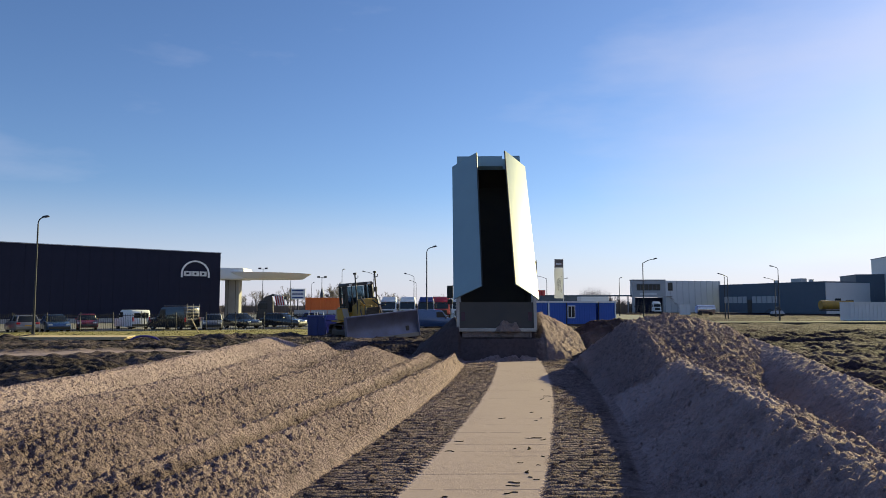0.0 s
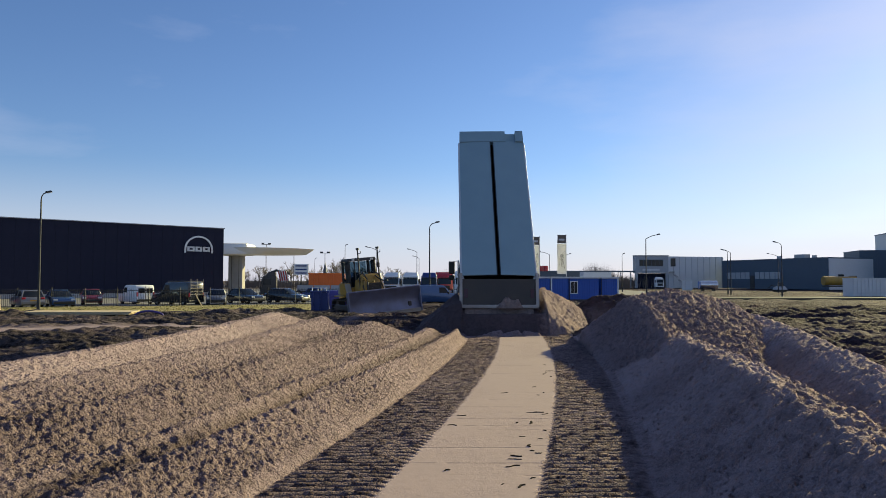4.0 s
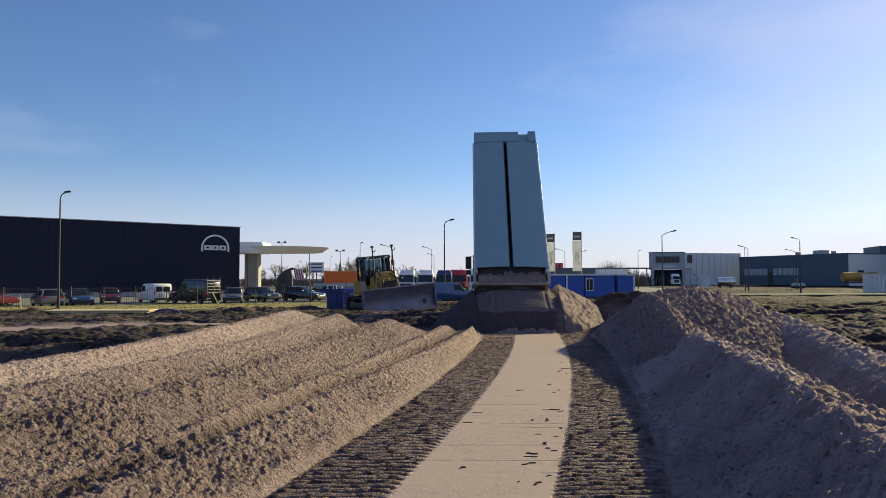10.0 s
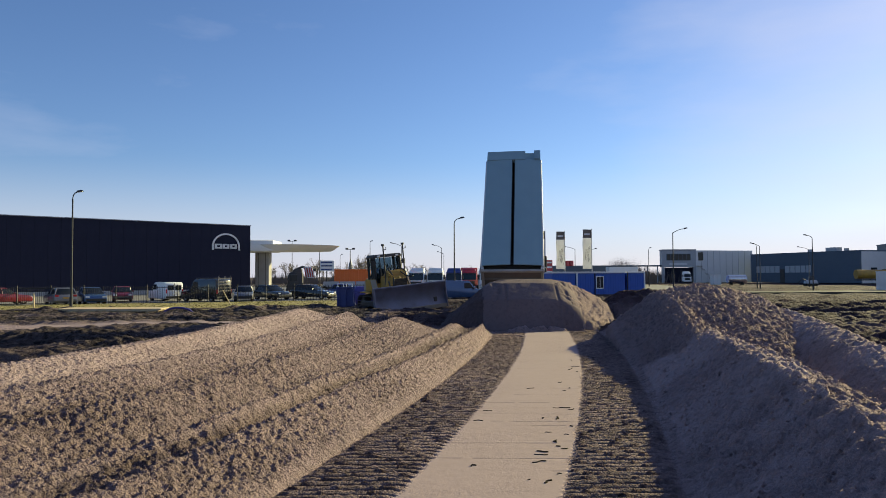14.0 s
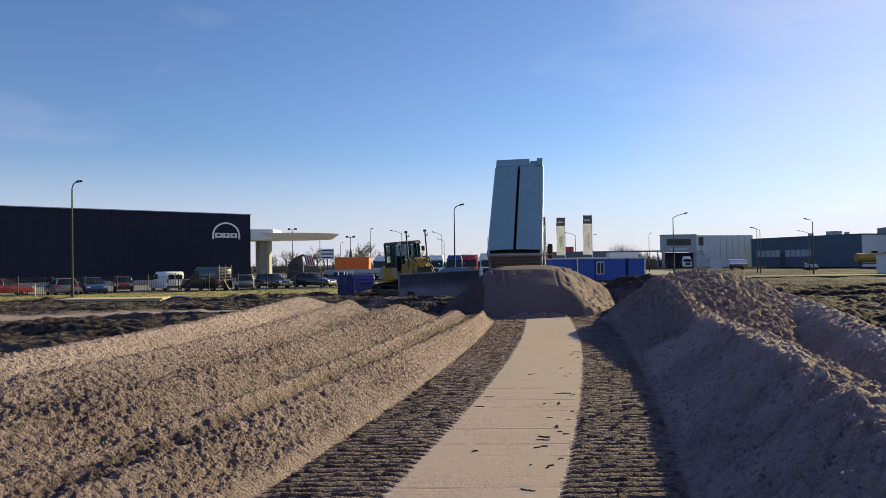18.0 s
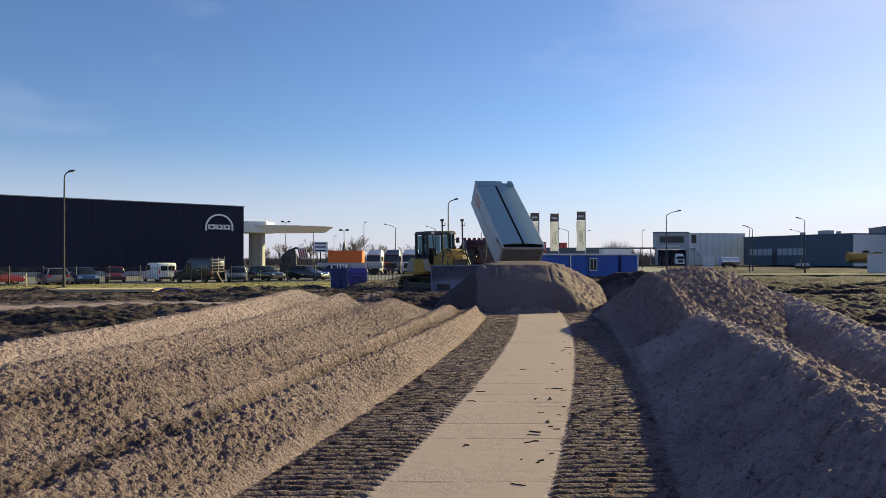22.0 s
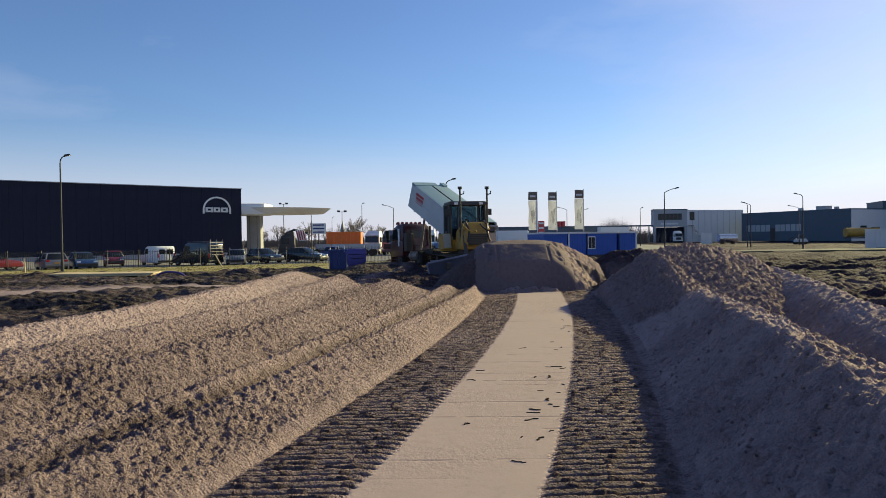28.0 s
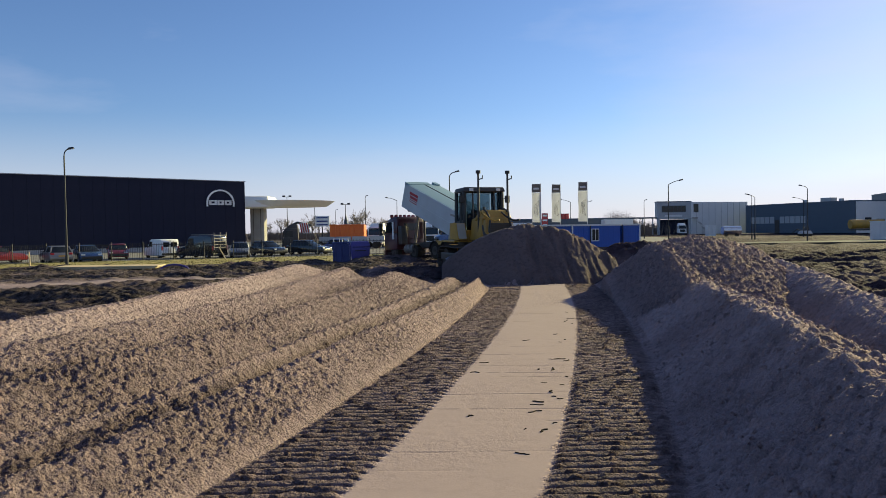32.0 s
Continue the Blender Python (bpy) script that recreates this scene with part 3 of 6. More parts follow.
    # damp sand, plus shade painted into the furrows and the right bank's face
    damp_shade = np.where(heaped, 0.22 + 0.3 * rough, 0.0) * near + np.where(tracks, edge * near, 0.0) * (0.68 + 0.5 * rough) + ((0.75 + 0.3 * patch) * furrow + np.where(u < 0, 0.22 * ease(w, 2.7, 2.9) * (1 - ease(w, 3.25, 3.45)) + (0.22 + 0.3 * patch) * (1 - ease(y, 4, 11)) * (1 - ease(w, 4.0, 5.5)), 0.0)) * near * looseness + np.where(face & (u > 1.7), 0.12 * ease(fractal(x * 1.6, y * 1.6, 4, 112, 0.6), 0.0, 0.4), 0.0) * near
    return h, packed_lit, soil_l, field, np.clip(damp_shade, 0, 1)


def steps(*spans):
    """Coordinates from spans (from, to, first step, last step)."""
    out = []
    for a, b, s0, s1 in spans:
        v = a
        while v < b:
            out.append(v)
            v += s0 + (s1 - s0) * (v - a) / (b - a)
    return np.array(out + [spans[-1][1]])


def build_ground():
    xs = np.concatenate([-steps((13, 40, 0.11, 0.5), (40, 900, 1.5, 120))[::-1], steps((-12.9, -6.8, 0.10, 0.06), (-6.8, -5.6, 0.03, 0.016), (-5.6, -1.3, 0.0135, 0.0135), (-1.3, 4.8, 0.021, 0.024), (4.8, 9.0, 0.032, 0.05), (9.0, 12.9, 0.06, 0.10)), steps((13, 40, 0.11, 0.5), (40, 900, 1.5, 120))])
    ys = steps((-60, -2, 12, 1.0), (-2, 2.6, 0.5, 0.05), (2.6, 11, 0.0130, 0.022), (11, 21, 0.022, 0.042), (21, 27, 0.045, 0.07), (27, 62, 0.075, 0.35), (62, 2600, 1.2, 260))
    X, Y = np.meshgrid(xs, ys)
    h, packed_lit, soil, field, damp_shade = ground_height(X, Y)
    ny, nx = X.shape
    me = bpy.data.meshes.new("ground")
    me.vertices.add(nx * ny)
    me.vertices.foreach_set("co", np.stack([X, Y, h], -1).ravel().astype(np.float32))
    i = (np.arange(ny - 1)[:, None] * nx + np.arange(nx - 1)[None, :]).ravel()
    quads = np.stack([i, i + 1, i + nx + 1, i + nx], -1)
    me.loops.add(quads.size)
    me.loops.foreach_set("vertex_index", quads.ravel().astype(np.int32))
    me.polygons.add(len(quads))
    me.polygons.foreach_set("loop_start", np.arange(0, quads.size, 4, dtype=np.int32))
    me.polygons.foreach_set("use_smooth", np.ones(len(quads), dtype=bool))
    for key, v in (("packed_lit", packed_lit), ("soil", soil), ("field", field), ("damp_shade", damp_shade)):
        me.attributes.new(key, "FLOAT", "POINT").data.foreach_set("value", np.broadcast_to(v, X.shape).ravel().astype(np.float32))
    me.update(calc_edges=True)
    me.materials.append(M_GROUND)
    return tagged(new("ground", me), "sandy building site with ridges, track prints and a rolled strip", "ground", kind="structure")


build_ground()


def heap_mesh(name, height, x0, x1, y0, y1, step, material, drop=0.3):
    """A heap as a closed height field over a rectangle."""
    xs, ys = np.arange(x0, x1 + step / 2, step), np.arange(y0, y1 + step / 2, step)
    X, Y = np.meshgrid(xs, ys)
    h = height(X, Y)
    ny, nx = X.shape
    verts = np.stack([X, Y, h], -1).reshape(-1, 3)
    i = (np.arange(ny - 1)[:, None] * nx + np.arange(nx - 1)[None, :]).ravel()
    quads = np.stack([i, i + 1, i + nx + 1, i + nx], -1)
    hq = h.ravel()[quads]
    quads = quads[(hq > -drop + 0.001).any(1)]
    me = bpy.data.meshes.new(name)
    me.from_pydata(verts.tolist(), [], quads.tolist())
    me.polygons.foreach_set("use_smooth", [True] * len(me.polygons))
    me.materials.append(material)
    me.update()
    return me


HX = 2.28           # the middle of the dumped heap


def heap_full(x, y):
    """The whole heap once the load has run out."""
    wig = 0.16 * fractal(x * 0.8, y * 0.8, 3, 61)
    bend = np.clip(np.abs(x - HX) - 0.9, 0, 9)
    front = (y - 22.75 + wig * 0.6 - 0.32 * bend ** 1.6) * 1.75
    front = np.where(front > 0.95, 0.95 + (front - 0.95) * 0.30, front)
    front = np.where(front > 1.50, 1.50 + (front - 1.50) * 0.35, front)
    back = (28.0 - y + wig) * 0.72
    left = (x + 0.85 + wig) * 0.90
    right = 0.95 * ((5.15 - x + wig) * 0.89 + (y - 24.6) * 0.45)
    top = 1.78 - 0.03 * (y - 25.2) ** 2 - 0.035 * (x - HX) ** 2
    k = 0.14
    return -k * np.log(sum(np.exp(-np.clip(v, -2, 9) / k) for v in (front, back, left, right, top)))


def heap_base(x, y):
    """What lies there first: the flanks, with a hollow where the tail flap rests."""
    clod = fractal(x * 5.0, y * 5.0, 4, 62, 0.6)
    h = heap_full(x, y)
    hollow = 0.76 + 2.4 * np.clip(np.abs(x - HX + 0.1) - 1.30, 0, 9) + 0.1 * np.clip(y - 24.2, 0, 9)
    inner = np.abs(x - HX + 0.1) < 1.4
    h = np.minimum(h, hollow)
    amount = np.where(inner & (y < 24.4), 0.03, 0.06)
    h = np.where(h > -0.15, h + amount * clod + np.where(inner, 0.0, 0.25 + 0.85 * (x > HX)) * (lumps(x + 0.1 * clod, y + 0.1 * clod, 0.10, 65, 0.5) * 0.045 + 0.05 * fractal(x * 9, y * 9, 3, 66, 0.7)), h)
    h = np.where(inner & (y < 24.4) & (h > 0.0), h - 0.12, h)
    toe = np.exp(-(((y - 22.85) / 0.28) ** 2)) * (np.abs(x - HX - 0.15) < 0.95)
    h = h + toe * (0.05 + 0.06 * np.clip(clod, -0.2, 0.6))
    return np.clip(h, -0.3, 9)


def heap_cap(x, y):
    """The last of the load, pressed smooth by the flap, with raw edges."""
    h = heap_full(x, y)
    clod = fractal(x * 6.0, y * 6.0, 3, 63, 0.6)
    d = np.abs(x - HX)
    raw = ease(d + 0.25 * clod, 0.95, 1.15) * (1 - ease(d, 1.2, 1.35))
    h = h + 0.03 - ease(d, 1.55, 1.95) * 0.3 - raw * 0.12 * np.clip(clod + 0.25, 0, 1) - 3.0 * np.clip(d - 1.9, 0, 9) + 0.008 * clod
    crease = np.exp(-(((d - 0.86) / 0.03) ** 2)) * 0.05 * (y < 24.3)
    return np.clip(h - crease, -0.3, 9)


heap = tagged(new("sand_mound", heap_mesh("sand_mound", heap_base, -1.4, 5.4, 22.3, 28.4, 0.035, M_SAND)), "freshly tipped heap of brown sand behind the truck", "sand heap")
cap = tagged(new("sand_slump", heap_mesh("sand_slump", heap_cap, 0.3, 4.3, 22.6, 28.0, 0.04, M_SAND_SMOOTH)), "smooth pressed sand running out under the tail flap", "sand")


def crust_height(x, y):
    clod = fractal(x * 4.5, y * 6.0, 3, 77, 0.6)
    return np.clip(0.17 - 0.16 * (x / 0.95) ** 4 - 0.9 * (y / 0.3) ** 2 * 0.16 + 0.2 * clod + 0.08 * lumps(x, y, 0.18, 78, 0.7) - 0.06, -0.1, 2)


crust = tagged(new("sand_crust", heap_mesh("sand_crust", crust_height, -1.0, 1.05, -0.36, 0.4, 0.03, M_GROUND, 0.1)), "broken crust of dry sand at the foot of the heap", "sand")
crust.matrix_basis = pose(2.35, 22.55, -0.02)


def spill_height(x, y):
    clod = fractal(x * 6.0, y * 6.0, 4, 71, 0.6)
    back = np.clip(y + 0.45, 0, 9)
    return np.clip(0.10 + 0.42 * back + 0.22 * np.exp(-((x - 0.35) / 0.5) ** 2) * ease(y, -0.4, 0.3) - 2.5 * np.clip(-0.42 - y, 0, 9) + (0.05 + 0.11 * ease(y, -0.4, 0.1)) * clod + 0.10 * lumps(x, y, 0.14, 73, 0.6), -0.1, 2)


spill = tagged(new("sand_spill", heap_mesh("sand_spill", spill_height, -1.16, 1.16, -0.75, 1.2, 0.04, M_SAND_LIT, 0.1)), "loose sand lying on the lowered tail flap", "sand")


def clump_height(x, y):
    return np.clip(0.24 * (1 - (x / 0.42) ** 2 - (y / 0.2) ** 2) + 0.16 * fractal(x * 7, y * 7, 3, 75, 0.6), -0.1, 2)


clump = tagged(new("sand_clump", heap_mesh("sand_clump", clump_height, -0.45, 0.45, -0.25, 0.25, 0.03, M_SAND_LIT, 0.1)), "clods of sand caught on the tail flap", "sand")


def pushed_height(x, y):
    clod = fractal(x * 4.2, y * 4.2, 4, 81, 0.62)
    flute = 1 - 2 * np.abs(fractal(x * 4.6 + 0.8 * y, y * 0.7, 2, 82, 0.6))
    side = np.where(x > 0, 0.135, 0.145) * x * x
    loose = ease(x, -1.2, -0.2)
    return np.clip(1.74 - side - 0.85 * np.clip(-0.55 - y, 0, 9) - 0.5 * np.clip(y - 1.4, 0, 9) + (0.03 + 0.05 * loose) * clod + 0.15 * loose * (flute - 0.6) + 0.05 * loose * lumps(x, y, 0.12, 83, 0.6), -0.3, 9)


pushed = tagged(new("sand_pushed", heap_mesh("sand_pushed", pushed_height, -3.0, 3.0, -2.8, 3.4, 0.05, M_SAND_DAMP)), "cloddy sand rolling up in front of the bulldozer blade", "sand")


# ---- tipper truck ----
PIVOT = 1.2


def wheel(parent, x, y, r, w, name="wheel"):
    """A wheel on the point (x, y); its tyre carries a rim."""
    sh = Shape()
    sgn = 1 if x > 0 else -1
    sh.rod((-w / 2, 0, 0), (w / 2, 0, 0), r, seg=28)
    for k in range(28):
        a = 2 * math.pi * k / 28
        sh.box((0, math.cos(a) * r, math.sin(a) * r), (w * 0.94, 0.05, 0.05), m=None)
    ob = part(name, sh, M_RUBBER, parent, at=pose(x, y, r))
    rim = Shape().rod((sgn * (w / 2 - 0.02), 0, 0), (sgn * (w / 2 + 0.015), 0, 0), r * 0.58, seg=20)
    rim.rod((sgn * w / 2, 0, 0), (sgn * (w / 2 + 0.07), 0, 0), r * 0.2, seg=12)
    for k in range(8):
        a = 2 * math.pi * k / 8
        rim.rod((sgn * w / 2, math.cos(a) * r * 0.4, math.sin(a) * r * 0.4), (sgn * (w / 2 + 0.03), math.cos(a) * r * 0.4, math.sin(a) * r * 0.4), 0.025, seg=6)
    part("rim", rim, M_DARKSTEEL, ob)
    return ob


def tipper():
    t = thing("tipper_truck", pose(2, 25, 0), "red tipper truck with a pale grey raised body on soft sand", "truck")
    ch = Shape()
    for x in (-0.42, 0.42):
        ch.box((x, 4.2, 0.92), (0.09, 9.0, 0.28), 0.015)
    for y in (0.0, 1.4, 2.8, 4.2, 5.6, 7.0):
        ch.box((0, y, 0.92), (0.78, 0.12, 0.2))
    part("chassis", ch, M_DARKSTEEL, t)
    part("rear_beam", Shape().box((0, -0.28, 0.66), (2.3, 0.12, 0.16), 0.02).box((-0.6, -0.2, 0.85), (0.08, 0.12, 0.5)).box((0.6, -0.2, 0.85), (0.08, 0.12, 0.5)), M_DARKSTEEL, t)
    for x in (-0.98, 0.98):
        part("tail_light", Shape().box((x, -0.36, 0.72), (0.34, 0.06, 0.14), 0.015), M_LAMPRED, t, "red tail light")
    part("subframe", Shape().box((0, 3.4, 1.11), (0.9, 6.8, 0.1), 0.02), M_DARKSTEEL, t)
    part("fuel_tank", Shape().rod((-1.02, 5.0, 0.75), (-1.02, 6.1, 0.75), 0.3, seg=20).box((-1.02, 5.3, 0.75), (0.62, 0.05, 0.62)).box((-1.02, 5.8, 0.75), (0.62, 0.05, 0.62)), M_STEEL, t)
    part("side_box", Shape().box((1.0, 5.5, 0.75), (0.5, 1.1, 0.55), 0.03), M_DARKSTEEL, t)
    for y in (0.9, 2.25):
        for x in (-1.0, 1.0):
            part("mudguard", Shape().prism([(y + math.cos(a) * 0.66, 0.52 + math.sin(a) * 0.66) for a in np.linspace(0.2, math.pi - 0.2, 9)] + [(y + math.cos(a) * 0.62, 0.52 + math.sin(a) * 0.62) for a in np.linspace(math.pi - 0.2, 0.2, 9)], x - 0.3, x + 0.3), M_HOSE, t)
    wheels = [wheel(t, x, y, 0.52, 0.52 if y < 3 else 0.34) for y in (0.9, 2.25, 5.9 - 0.9, 7.7) for x in (-0.98, 0.98)]
    # cab
    c = Shape().frustum((-1.22, 7.15, 1.22, 9.0), (-1.2, 7.15, 1.2, 8.98), 0.75, 1.9, bevel=0.06)
    c.frustum((-1.2, 7.15, 1.2, 8.98), (-1.08, 7.2, 1.08, 8.55), 1.9, 2.95, bevel=0.07)
    part("cab", c, M_RED, t, "dark red cab", smooth=True)
    part("roof_panel", Shape().frustum((-1.04, 7.3, 1.04, 8.5), (-0.95, 7.4, 0.95, 8.3), 2.955, 3.1, bevel=0.04), M_RED, t, "dark red roof of the cab", smooth=True)
    part("rear_wall", Shape().box((0, 7.11, 2.1), (1.95, 0.05, 1.2), 0.02), M_RED, t, "dark rear wall of the cab")
    part("rear_window", Shape().box((0, 7.08, 2.35), (1.2, 0.02, 0.5), 0.005), M_GLASS, t)
    part("windscreen", Shape().prism([(8.99, 1.98), (9.015, 1.98), (8.62, 2.85), (8.595, 2.85)], -1.02, 1.02), M_GLASS, t)
    for x in (-1, 1):
        part("side_window", Shape().prism([(7.9, 2.0), (8.8, 2.0), (8.5, 2.75), (7.9, 2.75)], x * 1.165, x * 1.215), M_GLASS, t)
        part("side_stripe", Shape().prism([(7.6, 1.5), (7.8, 1.5), (7.8, 2.75), (7.6, 2.75)], x * 1.16, x * 1.212), M_WHITE, t, "pale panel behind the door")
        part("mirror", Shape().box((x * 1.48, 8.95, 2.42), (0.30, 0.14, 0.62), 0.04).box((x * 1.48, 8.95, 1.95), (0.26, 0.14, 0.24), 0.04), M_HOSE, t)
        part("mirror_arm", Shape().tube([(x * 1.2, 8.8, 2.75), (x * 1.45, 8.92, 2.72), (x * 1.45, 8.92, 1.85), (x * 1.2, 8.85, 1.85)], 0.018), M_HOSE, t)
        part("head_light", Shape().box((x * 0.9, 9.03, 0.85), (0.4, 0.06, 0.2), 0.02), M_LAMPCLEAR, t)
        part("step", Shape().box((x * 1.12, 8.3, 0.55), (0.22, 0.6, 0.06), 0.01).box((x * 1.12, 8.3, 0.9), (0.2, 0.6, 0.06), 0.01), M_DARKSTEEL, t)
    part("bumper", Shape().box((0, 9.0, 0.6), (2.4, 0.25, 0.4), 0.06), M_RED, t)
    part("grille", Shape().box((0, 9.02, 1.4), (1.7, 0.06, 0.5), 0.02), M_HOSE, t)
    part("sun_visor", Shape().box((0, 8.78, 2.86), (2.0, 0.3, 0.06), 0.02), M_RED, t)
    part("lamp_bar", Shape().rod((-1.05, 8.3, 3.12), (1.05, 8.3, 3.12), 0.03), M_STEEL, t)
    for k in range(6):
        part("roof_lamp", Shape().rod((-0.9 + 0.36 * k, 8.22, 3.2), (-0.9 + 0.36 * k, 8.38, 3.2), 0.11, seg=14), M_LAMPBACK, t, "round red-backed lamp")
    part("air_filter", Shape().box((-0.95, 6.75, 1.75), (0.5, 0.5, 1.3), 0.05), M_DARKSTEEL, t, smooth=True)
    part("exhaust", Shape().rod((0.95, 6.85, 0.9), (0.95, 6.85, 2.9), 0.08, seg=14), M_DARKSTEEL, t)
    # tipping body
    W, L, H, O = 1.25, 7.0, 1.62, -0.3
    b = Shape()
    b.box((0, O + L / 2, 0.06), (2 * W - 0.1, L, 0.12))
    for x in (-1, 1):
        b.prism([(O, 0.0), (O + L, 0.0), (O + L, H), (O, H)], x * (W - 0.05), x * W)
    body = part("tipping_body", b, M_BODYGREY, t, "pale grey steel tipping body", at=pose(0, 0, PIVOT))
    part("floor_lining", Shape().box((0, O + L / 2, 0.135), (2 * W - 0.12, L - 0.04, 0.02)), M_INSIDE, body, "dark inner floor")
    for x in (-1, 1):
        part("side_lining", Shape().box((x * (W - 0.065), O + L / 2, H / 2), (0.02, L - 0.06, H - 0.08)), M_INSIDE, body, "dark inner side")
    part("front_lining", Shape().box((0, O + L - 0.08, H / 2), (2 * W - 0.14, 0.02, H - 0.06)), M_INSIDE, body, "dark inner front")
    part("front_wall", Shape().box((0, O + L + 0.03, H / 2 - 0.03), (2 * W, 0.08, H - 0.06), 0.02), M_BODYGREY, body)
    part("front_hood", Shape().prism([(-W, H + 0.13), (-0.0, H + 0.15), (0.55, H + 0.15), (0.55, H - 0.0), (0.95, H - 0.0), (0.95, H + 0.17), (W, H + 0.17), (W, H - 0.06), (-W, H - 0.06)], O + L - 0.5, O + L + 0.08, axis="y"), M_LID, body, "pale front hood with a notch")
    for x in (-1, 1):
        part("top_rail", Shape().box((x * (W + 0.01), O + L / 2 - 0.25, H), (0.1, L - 0.5, 0.12), 0.02), M_BODYGREY, body)
        part("side_rib", Shape().box((x * (W + 0.02), O + L / 2, 0.75), (0.04, L - 0.2, 0.07), 0.01), M_BODYGREY, body)
        part("rear_post", Shape().box((x * (W - 0.01), O - 0.02, H / 2), (0.12, 0.12, H), 0.02), M_BODYGREY, body)
        for z, ln in ((1.22, 1.1), (0.98, 1.0), (0.74, 1.0)):
            part("side_stripe", Shape().prism([(O + L - 1.85, z - 0.09), (O + L - 1.85 + ln, z - 0.09), (O + L - 1.85 + ln, z + 0.09), (O + L - 1.85, z + 0.09)], x * (W + 0.003), x * (W + 0.012)), M_REDBRIGHT, body, "red lettering bar on the side")
    for k in range(6):
        part("floor_beam", Shape().box((0, 0.5 + 1.1 * k, -0.07), (2 * W - 0.2, 0.12, 0.14), 0.02), M_DARKSTEEL, body)
    for x in (-0.5, 0.5):
        part("long_beam", Shape().box((x, O + L / 2, -0.05), (0.12, L - 0.3, 0.2), 0.02), M_DARKSTEEL, body)
    # folding lids, hinged along both top rails
    lids = []
    for x in (-1, 1):
        n = 6
        top = [(-x * 1.2 * k / n, 0.02 + 0.06 * math.sin(math.pi * 0.5 * k / n)) for k in range(n + 1)]
        low = [(p[0], p[1] - 0.035) for p in top[::-1]]
        s = Shape().prism(top + low, O + 0.05, O + L - 0.45, axis="y")
        lid = part("lid", s, M_LID, body, "pale grey folding cover", at=pose(x * W, 0, H + 0.05))
        part("lid_edge", Shape().box((-x * 1.195, O + L / 2 - 0.2, 0.06), (0.03, L - 0.5, 0.05)), M_HOSE, lid, "dark rubber lip")
        lids.append(lid)
    # tail flap, hinged along the floor's rear edge
    g = Shape()
    g.box((0, 0, 0.08), (2.56, 0.10, 0.14), 0.02).box((0, 0, 1.46), (2.60, 0.12, 0.12), 0.02)
    for x in (-1, 1):
        g.box((x * 1.24, 0, 0.76), (0.12, 0.12, 1.44), 0.02)
    flap = part("tail_flap", g, M_FLAPFRAME, body, "pale grey steel tail flap frame", at=pose(0, O - 0.08, 0.02))
    part("flap_plate", Shape().prism([(0.0, 1.40), (0.02, 1.44), (0.93, 1.33), (0.91, 1.29)], -1.25, 1.25), M_DARKSTEEL, flap, "dark plate across the tail flap")
    for x in (-1.12, 1.12):
        part("plate_reflector", Shape().prism([(0.3, 1.41), (0.3, 1.425), (0.6, 1.39), (0.6, 1.375)], x - 0.06, x + 0.06), M_RED, flap, "red reflector")
    part("flap_panel", Shape().box((0, 0.02, 0.76), (2.4, 0.04, 1.34)), M_FLAP, flap, "dusty panel darkened for its recess shade")
    for x in (-1, 1):
        part("flap_wing", Shape().prism([(-0.06, 1.40), (0.0, 1.52), (1.13, 1.36), (1.07, 1.25)], x * 1.24, x * 1.34), M_FLAPFRAME, flap, "pale side arm of the flap")
    for z in (0.5, 0.95):
        part("flap_rib", Shape().box((0, -0.03, z), (2.36, 0.05, 0.06), 0.01), M_STEEL, flap)
    # the ram: two telescoping tubes from the chassis to the front wall
    ram = part("ram", Shape().rod((0, 0, 0), (0, 0, 1.5), 0.11, seg=18).rod((0, 0, 1.3), (0, 0, 2.7), 0.085, seg=18).rod((0, 0, 2.5), (0, 0, 4.0), 0.065, seg=18), M_STEEL, t, "telescopic lifting ram", at=pose(0, 6.75, 1.0))
    return t, body, lids, flap, ram, wheels


truck, truck_body, truck_lids, truck_flap, truck_ram, truck_wheels = tipper()


